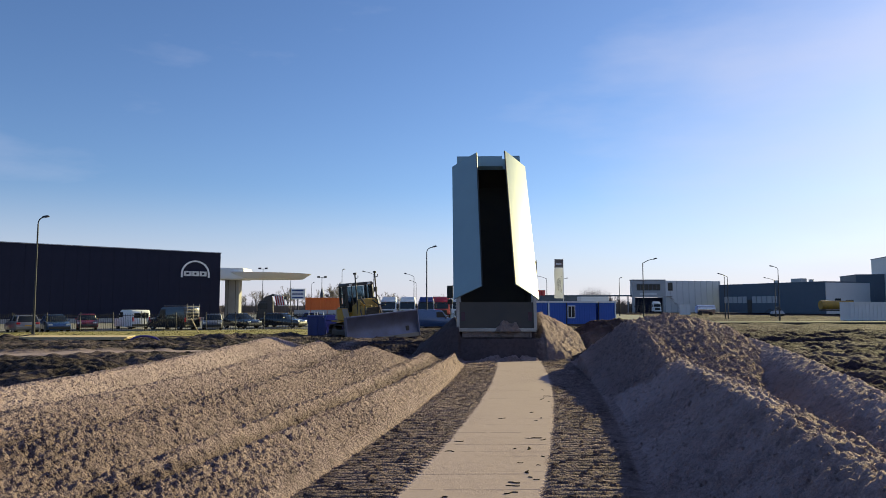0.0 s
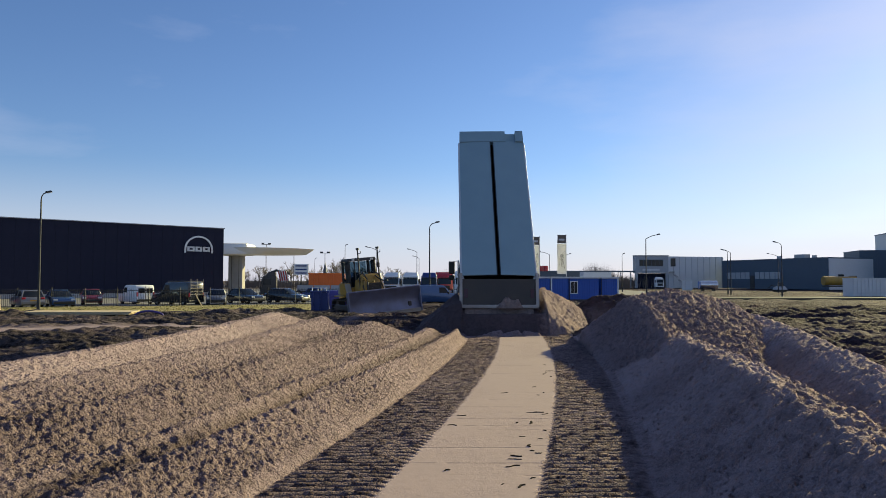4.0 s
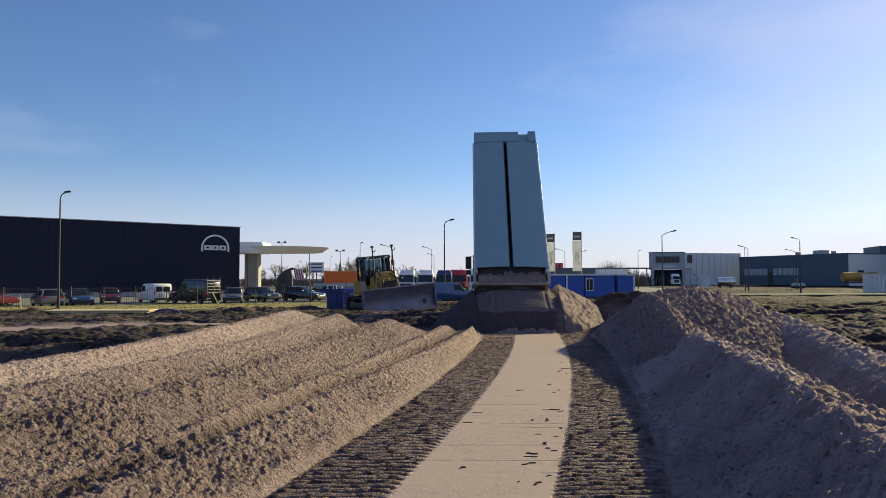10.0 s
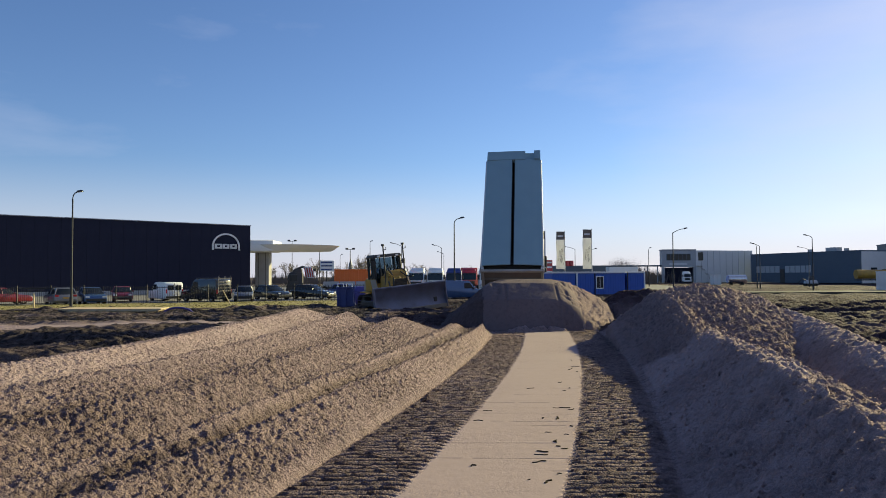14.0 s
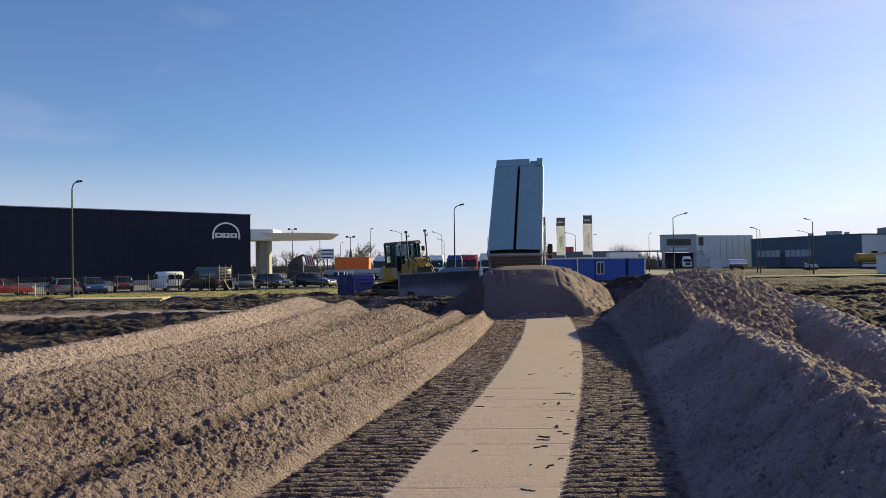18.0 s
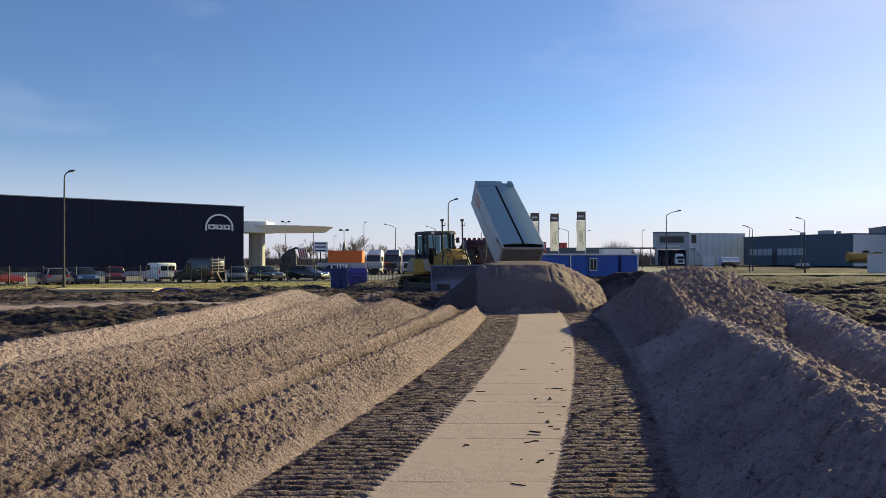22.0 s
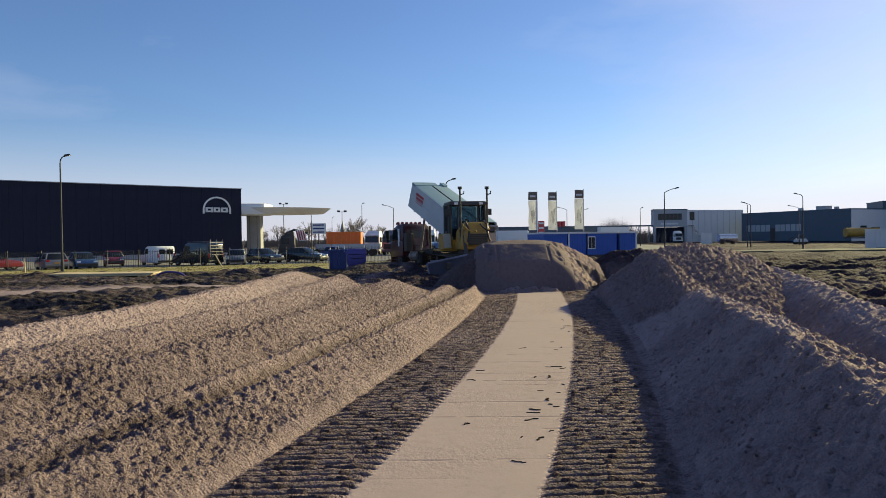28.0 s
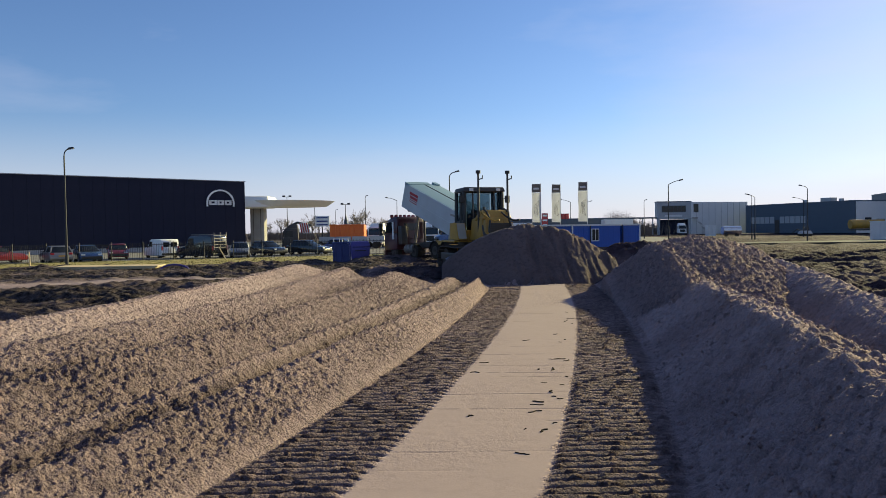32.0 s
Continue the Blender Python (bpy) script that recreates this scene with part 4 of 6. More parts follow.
# ---- bulldozer ----
def bulldozer():
    d = thing("bulldozer", pose(-5, 44, 0), "yellow bulldozer with a wide steel blade and two masts", "bulldozer")
    for x in (-1, 1):
        c = x * 0.98
        part("track_frame", Shape().box((c, 0, 0.30), (0.5, 3.0, 0.46), 0.05), M_DARKSTEEL, d)
        part("sprocket", Shape().rod((c - 0.2, -1.7, 0.31), (c + 0.2, -1.7, 0.31), 0.50, seg=20), M_DARKSTEEL, d)
        part("idler", Shape().rod((c - 0.2, 1.7, 0.31), (c + 0.2, 1.7, 0.31), 0.48, seg=20), M_DARKSTEEL, d)
        # shoes round an oval
        n = 48
        straight, r = 3.4, 0.58
        per = 2 * straight + 2 * math.pi * r
        shoe_mesh = None
        for k in range(n):
            s = per * k / n
            if s < straight:
                p, a = (-1.7 + s, -0.28), 0
            elif s < straight + math.pi * r:
                q = (s - straight) / r
                p, a = (1.7 + math.sin(q) * r, -0.28 + r - math.cos(q) * r), q
            elif s < 2 * straight + math.pi * r:
                p, a = (1.7 - (s - straight - math.pi * r), -0.28 + 2 * r), math.pi
            else:
                q = (s - 2 * straight - math.pi * r) / r
                p, a = (-1.7 - math.sin(q) * r, -0.28 + r + math.cos(q) * r), math.pi + q
            m = Matrix.Translation((c, p[0], p[1])) @ Matrix.Rotation(a, 4, "X")
            if shoe_mesh is None:
                sh = Shape().box((0, 0, 0), (0.86, 0.18, 0.035)).box((0, 0.06, -0.035), (0.86, 0.025, 0.05))
                shoe_mesh = part("track_shoe", sh, M_DARKSTEEL, d, at=m)
            else:
                share("track_shoe", shoe_mesh, d, m)
        for k in range(5):
            part("track_roller", Shape().rod((c - 0.16, -1.2 + 0.6 * k, -0.06), (c + 0.16, -1.2 + 0.6 * k, -0.06), 0.15, seg=14), M_DARKSTEEL, d)
        part("fender", Shape().box((c, -0.6, 1.12), (0.8, 2.0, 0.08), 0.02), M_YELLOW, d)
    part("hull", Shape().box((0, -0.2, 0.85), (1.1, 3.6, 0.7), 0.05), M_DARKSTEEL, d)
    part("hood", Shape().frustum((-0.72, 0.45, 0.72, 2.0), (-0.6, 0.45, 0.6, 1.85), 1.15, 2.08, bevel=0.09), M_YELLOW, d, smooth=True)
    part("hood_cowl", Shape().frustum((-0.66, 0.9, 0.66, 2.12), (-0.46, 1.1, 0.46, 1.95), 2.02, 2.40, bevel=0.10).frustum((-0.62, 1.75, 0.62, 2.3), (-0.5, 1.8, 0.5, 2.12), 1.35, 2.1, bevel=0.08), M_YELLOW, d, "rounded yellow engine cowl", smooth=True)
    for x in (-1, 1):
        part("cowl_hose", Shape().tube([(x * 0.3, 1.3, 2.36), (x * 0.42, 1.7, 2.44), (x * 0.46, 2.1, 2.3), (x * 0.4, 2.34, 2.0), (x * 0.5, 2.5, 1.5)], 0.045, 8), M_HOSE, d)
    part("radiator_grille", Shape().box((0, 2.31, 1.62), (0.9, 0.06, 0.5), 0.02), M_DARKSTEEL, d)
    for k in range(6):
        part("grille_bar", Shape().box((0, 2.35, 1.42 + 0.08 * k), (0.84, 0.03, 0.03)), M_HOSE, d)
    part("exhaust", Shape().rod((0.25, 1.1, 1.9), (0.25, 1.1, 2.55), 0.06, seg=12), M_DARKSTEEL, d)
    part("rear_tank", Shape().frustum((-0.9, -2.25, 0.9, -1.15), (-0.8, -1.9, 0.8, -1.15), 1.15, 1.95, bevel=0.06), M_YELLOW, d, smooth=True)
    part("side_cover", Shape().prism([(-2.2, 1.18), (-1.15, 1.18), (-1.15, 1.85), (-1.75, 1.85)], 0.905, 0.94), M_DUSTY, d, "pale side cover")
    for x in (-1, 1):
        part("side_tank", Shape().prism([(-0.55, 1.2), (0.75, 1.2), (0.4, 1.9), (-0.55, 1.9)], x * 0.88, x * 1.28), M_YELLOW, d)
        part("tank_cover", Shape().prism([(0.765, 1.24), (0.785, 1.24), (0.445, 1.88), (0.425, 1.88)], x * 0.92, x * 1.26), M_DUSTY, d, "pale sloped cover plate")
    part("ripper_beam", Shape().box((0, -2.4, 0.8), (1.6, 0.3, 0.3), 0.04), M_YELLOW, d)
    # cab
    part("cab_floor", Shape().box((0, -0.35, 1.35), (1.6, 1.5, 0.5), 0.04), M_YELLOW, d)
    part("roof", Shape().frustum((-0.94, -1.12, 0.94, 0.46), (-0.88, -1.05, 0.88, 0.38), 3.22, 3.42, bevel=0.05), M_DARKSTEEL, d, smooth=True)
    for x in (-1, 1):
        for y in (-1.0, -0.2, 0.3):
            part("cab_post", Shape().rod((x * 0.86, y, 1.55), (x * 0.84, y if y < 0.2 else 0.22, 3.25), 0.085, seg=8), M_HOSE, d)
        part("door_panel", Shape().box((x * 0.85, -0.35, 1.78), (0.05, 1.3, 0.46), 0.015), M_HOSE, d, "black lower door panel")
        part("side_glass", Shape().box((x * 0.845, -0.6, 2.5), (0.02, 0.7, 1.35)), M_CABGLASS, d)
        part("door_glass", Shape().box((x * 0.845, 0.05, 2.4), (0.02, 0.4, 1.6)), M_CABGLASS, d)
        part("mirror", Shape().box((x * 1.02, 0.42, 2.9), (0.22, 0.05, 0.3), 0.02).tube([(x * 0.8, 0.32, 2.95), (x * 1.02, 0.4, 2.92)], 0.015), M_HOSE, d)
        part("work_lamp", Shape().box((x * 0.6, 0.44, 3.3), (0.18, 0.1, 0.12), 0.02), M_LAMPCLEAR, d)
        part("mast", Shape().rod((x * 0.63, 1.55, 1.2), (x * 0.63, 1.55, 3.92), 0.05, 0.042, seg=10), M_DARKSTEEL, d, "dark antenna mast")
        part("antenna", Shape().rod((x * 0.63, 1.55, 3.9), (x * 0.63, 1.55, 4.02), 0.10, seg=14), M_HOSE, d)
        part("antenna_bracket", Shape().tube([(x * 0.63, 1.55, 3.65), (x * 0.63 - 0.18, 1.55, 3.7), (x * 0.63 - 0.18, 1.55, 3.82)], 0.025), M_HOSE, d)
    part("rear_panel", Shape().box((0, -1.04, 1.85), (1.5, 0.06, 0.6), 0.015), M_HOSE, d, "black rear panel")
    part("rear_glass", Shape().box((0, -1.02, 2.5), (1.4, 0.02, 1.4)), M_CABGLASS, d)
    part("front_glass", Shape().prism([(0.32, 2.1), (0.34, 2.1), (0.26, 3.2), (0.24, 3.2)], -0.46, 0.46), M_CABGLASS, d)
    for x in (-1, 1):
        part("corner_glass", Shape().prism([(0.30, 1.75), (0.32, 1.75), (0.25, 3.2), (0.23, 3.2)], x * 0.5, x * 0.82), M_CABGLASS, d)
        part("front_post", Shape().rod((x * 0.48, 0.34, 1.75), (x * 0.48, 0.25, 3.22), 0.035, seg=8), M_DARKSTEEL, d)
    part("seat", Shape().box((0, -0.5, 1.8), (0.5, 0.5, 0.15), 0.04).box((0, -0.75, 2.15), (0.5, 0.14, 0.7), 0.05), M_HOSE, d)
    # hydraulics and hoses
    for x in (-1, 1):
        part("lift_cylinder", Shape().rod((x * 0.5, 1.6, 2.0), (x * 0.62, 2.7, 0.9), 0.08, seg=14).rod((x * 0.56, 2.2, 1.4), (x * 0.64, 3.5, 0.4), 0.05, seg=12), M_DARKSTEEL, d)
        part("push_arm", Shape().box((x * 1.62, 1.6, 0.5), (0.22, 4.2, 0.3), 0.04), M_DARKSTEEL, d)
        pts = [(x * 0.42 + 0.25 * math.sin(k * 0.7), 1.7 + 0.2 * k, 2.12 + 0.18 * math.sin(k * 0.9)) for k in range(7)]
        part("hose", Shape().tube(pts, 0.04, 6), M_YELLOW if x > 0 else M_HOSE, d)
        part("hose_guard", Shape().tube([(x * 0.62, 1.2, 2.0), (x * 0.5, 1.6, 2.22), (x * 0.2, 1.95, 2.12), (x * 0.26, 2.18, 1.85), (x * 0.3, 2.2, 1.5)], 0.06, 8), M_YELLOW, d, smooth=True)
    # blade: a curved plate with side plates and a cutting edge
    n = 9
    front = [(3.95 - 0.22 * math.sin(math.pi * k / (n - 1)) + 0.10 * (k / (n - 1)) ** 2, 0.06 + 1.42 * k / (n - 1)) for k in range(n)]
    back = [(p[0] - 0.07, p[1]) for p in front[::-1]]
    bl = part("blade", Shape().prism(front + back, -2.25, 2.25), M_BLADE, d, "worn bare-steel blade", smooth=True)
    part("cutting_edge", Shape().box((0, 3.99, 0.1), (4.5, 0.05, 0.22), 0.01), M_STEEL, bl)
    part("top_rail", Shape().box((0, 3.95, 1.5), (4.5, 0.14, 0.09), 0.02), M_BLADE, bl)
    for x in (-1, 1):
        part("end_bit", Shape().prism([(3.75, 0.02), (4.06, 0.02), (4.05, 0.5), (3.98, 1.5), (3.7, 1.5)], x * 2.25, x * 2.31), M_BLADE, bl)
    for x in (-1.2, 0, 1.2):
        part("blade_rib", Shape().box((x, 3.62, 0.65), (0.14, 0.2, 1.0), 0.03), M_YELLOW, bl)
    return d, bl


dozer, dozer_blade = bulldozer()


# ---- surroundings: verge, yard, fence ----
Z0 = -0.6


def slab(name, outline, z, thick, material, label, category):
    ob = new(name, Shape().prism(outline, z - thick, z, axis="z").mesh(name, material))
    return tagged(ob, label, category, kind="structure")


slab("parking", [(-130, 55.8), (-46.8, 55.8), (-25.2, 62.5), (-6.3, 69.8), (4, 74), (9, 88), (34, 98), (46, 140), (46, 180), (-130, 180)], -0.55, 0.2, M_PAVING, "pale paved parking yard behind the fence", "parking")
slab("road", [(9, 89), (300, 118), (300, 126), (60, 104), (34, 99)], -0.50, 0.2, M_ASPHALT, "grey asphalt road behind the site", "road")


def verge(name, outline, label):
    """A strip of rough grass: a slab whose top is cut into many small blades."""
    sh = Shape().prism(outline, -0.9, -0.47, axis="z")
    ob = new(name, sh.mesh(name, M_GRASS))
    tagged(ob, label, "grass", kind="structure")
    rng = random.Random(5)
    xs, ys = [p[0] for p in outline], [p[1] for p in outline]
    verts, faces = [], []

    def inside(x, y):
        hit, n = False, len(outline)
        for i in range(n):
            (x1, y1), (x2, y2) = outline[i], outline[i - 1]
            if (y1 > y) != (y2 > y) and x < (x2 - x1) * (y - y1) / (y2 - y1) + x1:
                hit = not hit
        return hit
    for _ in range(9000):
        x, y = rng.uniform(max(min(xs), -50), max(xs)), rng.uniform(min(ys), max(ys))
        if not inside(x, y):
            continue
        for _ in range(4):
            a, h = rng.uniform(0, 6.28), rng.uniform(0.02, 0.06)
            dx, dy = 0.05 * math.cos(a), 0.05 * math.sin(a)
            ox, oy = x + rng.gauss(0, 0.12), y + rng.gauss(0, 0.12)
            n = len(verts)
            verts += [(ox - dx, oy - dy, -0.48), (ox + dx, oy + dy, -0.48), (ox + rng.gauss(0, 0.06), oy + rng.gauss(0, 0.06), -0.47 + h)]
            faces.append((n, n + 1, n + 2))
    me = bpy.data.meshes.new("grass_tufts")
    me.from_pydata(verts, [], faces)
    me.materials.append(M_GRASS)
    tuft = new("grass_tufts", me)
    tagged(tuft, "dry winter grass blades", "grass", kind="stuff")


verge("verge", [(-75, 33), (-45, 39), (-28, 43.5), (-9, 52), (-1, 57), (4, 64), (3, 72), (-6.3, 68.4), (-25.2, 61.2), (-46.8, 54.5), (-75, 51)], "yellowish winter grass strip before the fence")


def fence(points):
    """Bar fence on posts along a line of points."""
    f = thing("steel_fence", pose(0, 0, 0), "dark steel bar fence along the grass", "fence")
    post = None
    bars_v, bars_f = [], []
    for (xa, ya), (xb, yb) in zip(points[:-1], points[1:]):
        ln = math.hypot(xb - xa, yb - ya)
        n = max(1, round(ln / 2.5))
        ang_ = math.degrees(math.atan2(yb - ya, xb - xa))
        for k in range(n):
            x, y = xa + (xb - xa) * k / n, ya + (yb - ya) * k / n
            if post is None:
                post = part("post", Shape().box((0, 0, 0.75), (0.07, 0.07, 1.9)), M_FENCE, f, at=pose(x, y, Z0))
            else:
                share("post", post, f, pose(x, y, Z0))
            for j in range(1, 18):
                q = (k + j / 18) / n
                bx, by = xa + (xb - xa) * q, ya + (yb - ya) * q
                i = len(bars_v)
                for zz in (Z0 + 0.1, Z0 + 1.6):
                    bars_v += [(bx - 0.012, by, zz), (bx + 0.012, by - 0.008, zz), (bx + 0.006, by + 0.014, zz)]
                bars_f += [(i, i + 1, i + 4, i + 3), (i + 1, i + 2, i + 5, i + 4), (i + 2, i, i + 3, i + 5)]
        for z in (0.18, 1.45):
            part("rail", Shape().box((ln / 2, 0, z), (ln, 0.03, 0.04)), M_FENCE, f, at=pose(xa, ya, Z0, 0, 0, ang_))
    me = bpy.data.meshes.new("bar_infill")
    me.from_pydata(bars_v, [], bars_f)
    me.materials.append(M_FENCE)
    ob = new("bar_infill", me)
    ob.parent = f
    tagged(ob, "thin upright steel bars", kind="stuff")


fence([(-63, 50.4), (-46.8, 54.9), (-25.2, 61.8), (-6.3, 69.0), (2.7, 71.2)])


# ---- buildings ----
def dark_hall():
    """The long dark hall: its front runs from the corner away and towards the road."""
    turn = math.degrees(math.atan2(-20.0, -23.4))
    h = thing("dealer_hall", pose(-31.6, 104.0, Z0, 0, 0, turn), "long black-clad hall with a white arched emblem", "building")
    part("wall", Shape().box((40, -15.05, 5.0), (80, 30, 10.0), 0.03), M_BLACKCLAD, h)
    panel = None
    for k in range(54):
        if panel is None:
            panel = part("cladding_panel", Shape().box((0.74, 0.0, 5.3), (1.465, 0.06, 9.2)), M_BLACKCLAD, h)
        else:
            share("cladding_panel", panel, h, pose(1.48 * k, 0, 0))
    part("roof_edge", Shape().box((40, 0.0, 9.97), (80.2, 0.3, 0.1)).box((-0.02, -15, 9.97), (0.3, 30, 0.1)), M_WALLGREY, h, "pale metal roof edge")
    part("plinth", Shape().box((40, 0.06, 0.3), (80, 0.1, 0.6)), M_CONCRETE, h)
    cx, cz, n = 3.75, 6.75, 24
    ring = Shape()
    for k in range(n):
        a0, a1 = math.pi * k / n, math.pi * (k + 1) / n
        ring.prism([(cx + 2.08 * math.cos(a0), cz + 1.95 * math.sin(a0)), (cx + 2.08 * math.cos(a1), cz + 1.95 * math.sin(a1)), (cx + 1.84 * math.cos(a1), cz + 1.72 * math.sin(a1)), (cx + 1.84 * math.cos(a0), cz + 1.72 * math.sin(a0))], 0.08, 0.2, axis="y")
    ring.box((cx + 1.96, 0.14, cz - 0.25), (0.24, 0.12, 0.5)).box((cx - 1.96, 0.14, cz - 0.25), (0.24, 0.12, 0.5))
    part("emblem_arch", ring, M_WHITE, h, "white half-round emblem")
    for x, w in ((1.12, 1.1), (0.0, 0.95), (-1.12, 1.0)):
        blk = Shape().box((cx + x, 0.14, cz + 0.3), (w, 0.12, 0.2)).box((cx + x, 0.14, cz - 0.18), (w * 0.95, 0.12, 0.22))
        blk.box((cx + x - w / 2 + 0.15, 0.14, cz + 0.05), (0.3, 0.12, 0.7)).box((cx + x + w / 2 - 0.15, 0.14, cz + 0.05), (0.3, 0.12, 0.7))
        part("emblem_block", blk, M_WHITE, h, "white block under the emblem arch")


dark_hall()


def canopy():
    c = thing("canopy", pose(-26.0, 108, Z0), "thin white wing-shaped canopy on a concrete pillar", "canopy")
    n = 40
    sh = Shape()
    top, low = [], []
    for k in range(n):
        a = 2 * math.pi * k / n
        r = 7.0
        x, y = r * math.cos(a), 5.0 * math.sin(a)
        top.append(sh.bm.verts.new((x, y, 7.15 + 0.1 * math.cos(a) * -1)))
        low.append(sh.bm.verts.new((x * 0.9 - 0.5, y * 0.8, 6.25)))
    sh.bm.faces.new(top)
    sh.bm.faces.new(low[::-1])
    for k in range(n):
        sh.bm.faces.new((low[k], low[(k + 1) % n], top[(k + 1) % n], top[k]))
    part("wing_roof", sh, M_WHITE, c, "white tapering roof", smooth=True)
    part("roof_hump", Shape().box((-4.6, -1.5, 6.95), (5.0, 5.0, 1.75), 0.35), M_WHITE, c, smooth=True)
    part("pillar", Shape().box((-4.75, 0, 3.1), (2.15, 1.6, 6.2), 0.1), M_CONCRETE, c)
    for x in (-5.3, -4.2):
        part("pillar_joint", Shape().box((x, -0.81, 3.1), (0.06, 0.05, 6.0)), M_DARKSTEEL, c)
    return c


canopy()


def cabin(x, y, w, label):
    c = thing("site_cabin", pose(x, y, Z0, 0, 0, 17), label, "site cabin", "row of site cabins")
    part("wall", Shape().box((w / 2, 2.5, 1.35), (w - 0.02, 5.0, 2.55), 0.03), M_BLUE, c)
    part("roof", Shape().box((w / 2, 2.45, 2.72), (w + 0.02, 5.2, 0.2), 0.02), M_WALLLIGHT, c)
    part("base_rail", Shape().box((w / 2, 2.5, 0.06), (w, 5.04, 0.14)), M_DARKSTEEL, c)
    n = int(w / 0.32)
    rib = None
    for k in range(n):
        m = pose(0.2 + k * (w - 0.4) / max(1, n - 1), -0.012, 1.35)
        if rib is None:
            rib = part("wall_rib", Shape().box((0, 0, 0), (0.16, 0.03, 2.3), 0.012), M_BLUE, c, at=m)
        else:
            share("wall_rib", rib, c, m)
    return c


def cabin_window(cb, x):
    part("window_frame", Shape().box((x, -0.04, 1.55), (1.0, 0.08, 1.5), 0.02), M_WHITE, cb)
    for dx in (-0.22, 0.22):
        part("window_pane", Shape().box((x + dx, -0.085, 1.55), (0.38, 0.02, 1.3)), M_GLASS, cb)


cabin(10.3, 82.2, 2.95, "blue site cabin under a pale roof")
c2 = cabin(13.3, 83.12, 6.3, "wide blue site cabin with a white-framed window")
c3 = cabin(19.6, 85.05, 2.3, "narrow blue site cabin at the row's end")
cabin_window(c2, 2.95)
for cb, x in ((c2, 0.0), (c3, 2.3)):
    part("corner_post", Shape().box((x, -0.03, 1.4), (0.16, 0.1, 2.7), 0.01), M_WHITE, cb, "white corner post")
for cb, x in ((c2, 2.3), (c3, 0.0)):
    part("downpipe", Shape().box((x, -0.07, 1.4), (0.09, 0.09, 2.6), 0.01), M_POLE, cb)


def office():
    o = thing("office_building", pose(63.2, 226, Z0), "grey two-storey office with a metal hall in a sunlit pale tone behind", "building")
    # wall greys hold the light: front toned as shaded, hall as sunlit
    part("upper_storey", Shape().box((5.3, 1.5, 7.6), (10.6, 3.0, 5.4), 0.03), M_WALLGREY, o)
    part("roof_edge", Shape().box((5.3, 1.5, 10.42), (10.8, 3.2, 0.25)), M_HALLBLUE, o)
    part("hall", Shape().prism([(10.6, 0), (30.3, 5), (32.0, 25), (16.0, 25)], 0, 10.2, axis="z"), M_WALLLIGHT, o, "metal hall in a sunlit pale tone")
    for k in range(9):
        part("wall_seam", Shape().box((12.4 + 2.15 * k, 0.42 + 0.546 * k, 5.1), (0.08, 0.1, 10.0)), M_WALLGREY, o)
    for x in (0.4, 10.2):
        part("pillar", Shape().box((x, 0.6, 2.45), (0.8, 0.9, 4.9), 0.03), M_WALLGREY, o)
    # black box put in as the shade of the open ground floor
    part("undercroft_shade", Shape().box((5.6, 2.9, 2.4), (9.6, 1.6, 4.8)), M_BLACKCLAD, o, "solid black box painting the shade of the open ground floor")
    fr = part("window_band", Shape().box((5.1, -0.04, 8.1), (7.6, 0.14, 2.1), 0.02), M_HALLBLUE, o)
    for k in range(6):
        part("window_pane", Shape().box((1.95 + 1.25 * k, -0.13, 8.1), (1.12, 0.04, 1.8)), M_GLASS, fr)
    part("sign_bar", Shape().box((5.0, -0.06, 5.9), (5.5, 0.1, 0.6)), M_WALLLIGHT, o, "pale sign strip")
    part("stair_window", Shape().box((12.0, 0.35, 8.3), (1.9, 0.3, 2.6)), M_GLASS, o)
    st = part("outside_stair", Shape().box((11.6, -0.4, 5.2), (1.6, 1.2, 0.2)), M_STEEL, o)
    for k in range(12):
        part("stair_step", Shape().box((12.0 + 0.32 * k, -0.6, 4.9 - 0.4 * k), (0.5, 1.2, 0.1)), M_STEEL, st)
    part("entry_roof", Shape().box((-4.0, 4, 5.4), (8.0, 6, 0.4), 0.03), M_HALLBLUE, o, "flat roof over the yard")
    for x in (-7.6, -4.2, -1.0):
        part("entry_post", Shape().box((x, 2, 2.6), (0.3, 0.3, 5.2)), M_WALLGREY, o)


office()


def far_hall():
    turn = math.degrees(math.atan2(-36, 14.2))
    f = thing("far_hall", pose(91.0, 226, Z0, 0, 0, turn), "long dark grey industrial hall with a light end wall", "building")
    ln = math.hypot(36, 14.2)
    part("wall", Shape().box((ln / 2, 18, 4.35), (ln, 36, 8.7), 0.05), M_HALLBLUE, f)
    part("roof_edge", Shape().box((ln / 2, 18, 8.75), (ln + 0.2, 36.2, 0.2)), M_HALLBLUE, f)
    part("end_wall", Shape().box((ln + 0.12, 18, 4.25), (0.2, 35.5, 8.5)), M_WALLLIGHT, f, "light metal end wall")
    for x, y, s, h in ((27, 4, 2.2, 1.2), (20, 3, 0.8, 0.9), (32, 3, 0.7, 0.8)):
        part("roof_box", Shape().box((x, y, 8.8 + h / 2), (s * 1.6, s, h), 0.05), M_WALLGREY, f)
    for k in range(11):
        part("window_pane", Shape().box((3.0 + 1.9 * k, -0.05, 4.0), (1.6, 0.12, 2.0)), M_WALLGREY, f, "dull window pane") if k != 5 else part("gate", Shape().box((3.0 + 1.9 * k, -0.05, 2.0), (1.7, 0.12, 4.0)), M_DARKSTEEL, f)
    part("end_door", Shape().box((ln + 0.25, 9, 1.9), (0.1, 3.0, 3.8)), M_DARKSTEEL, f)
    part("end_window", Shape().box((ln + 0.25, 4.5, 3.6), (0.1, 2.2, 1.2)), M_GLASS, f)


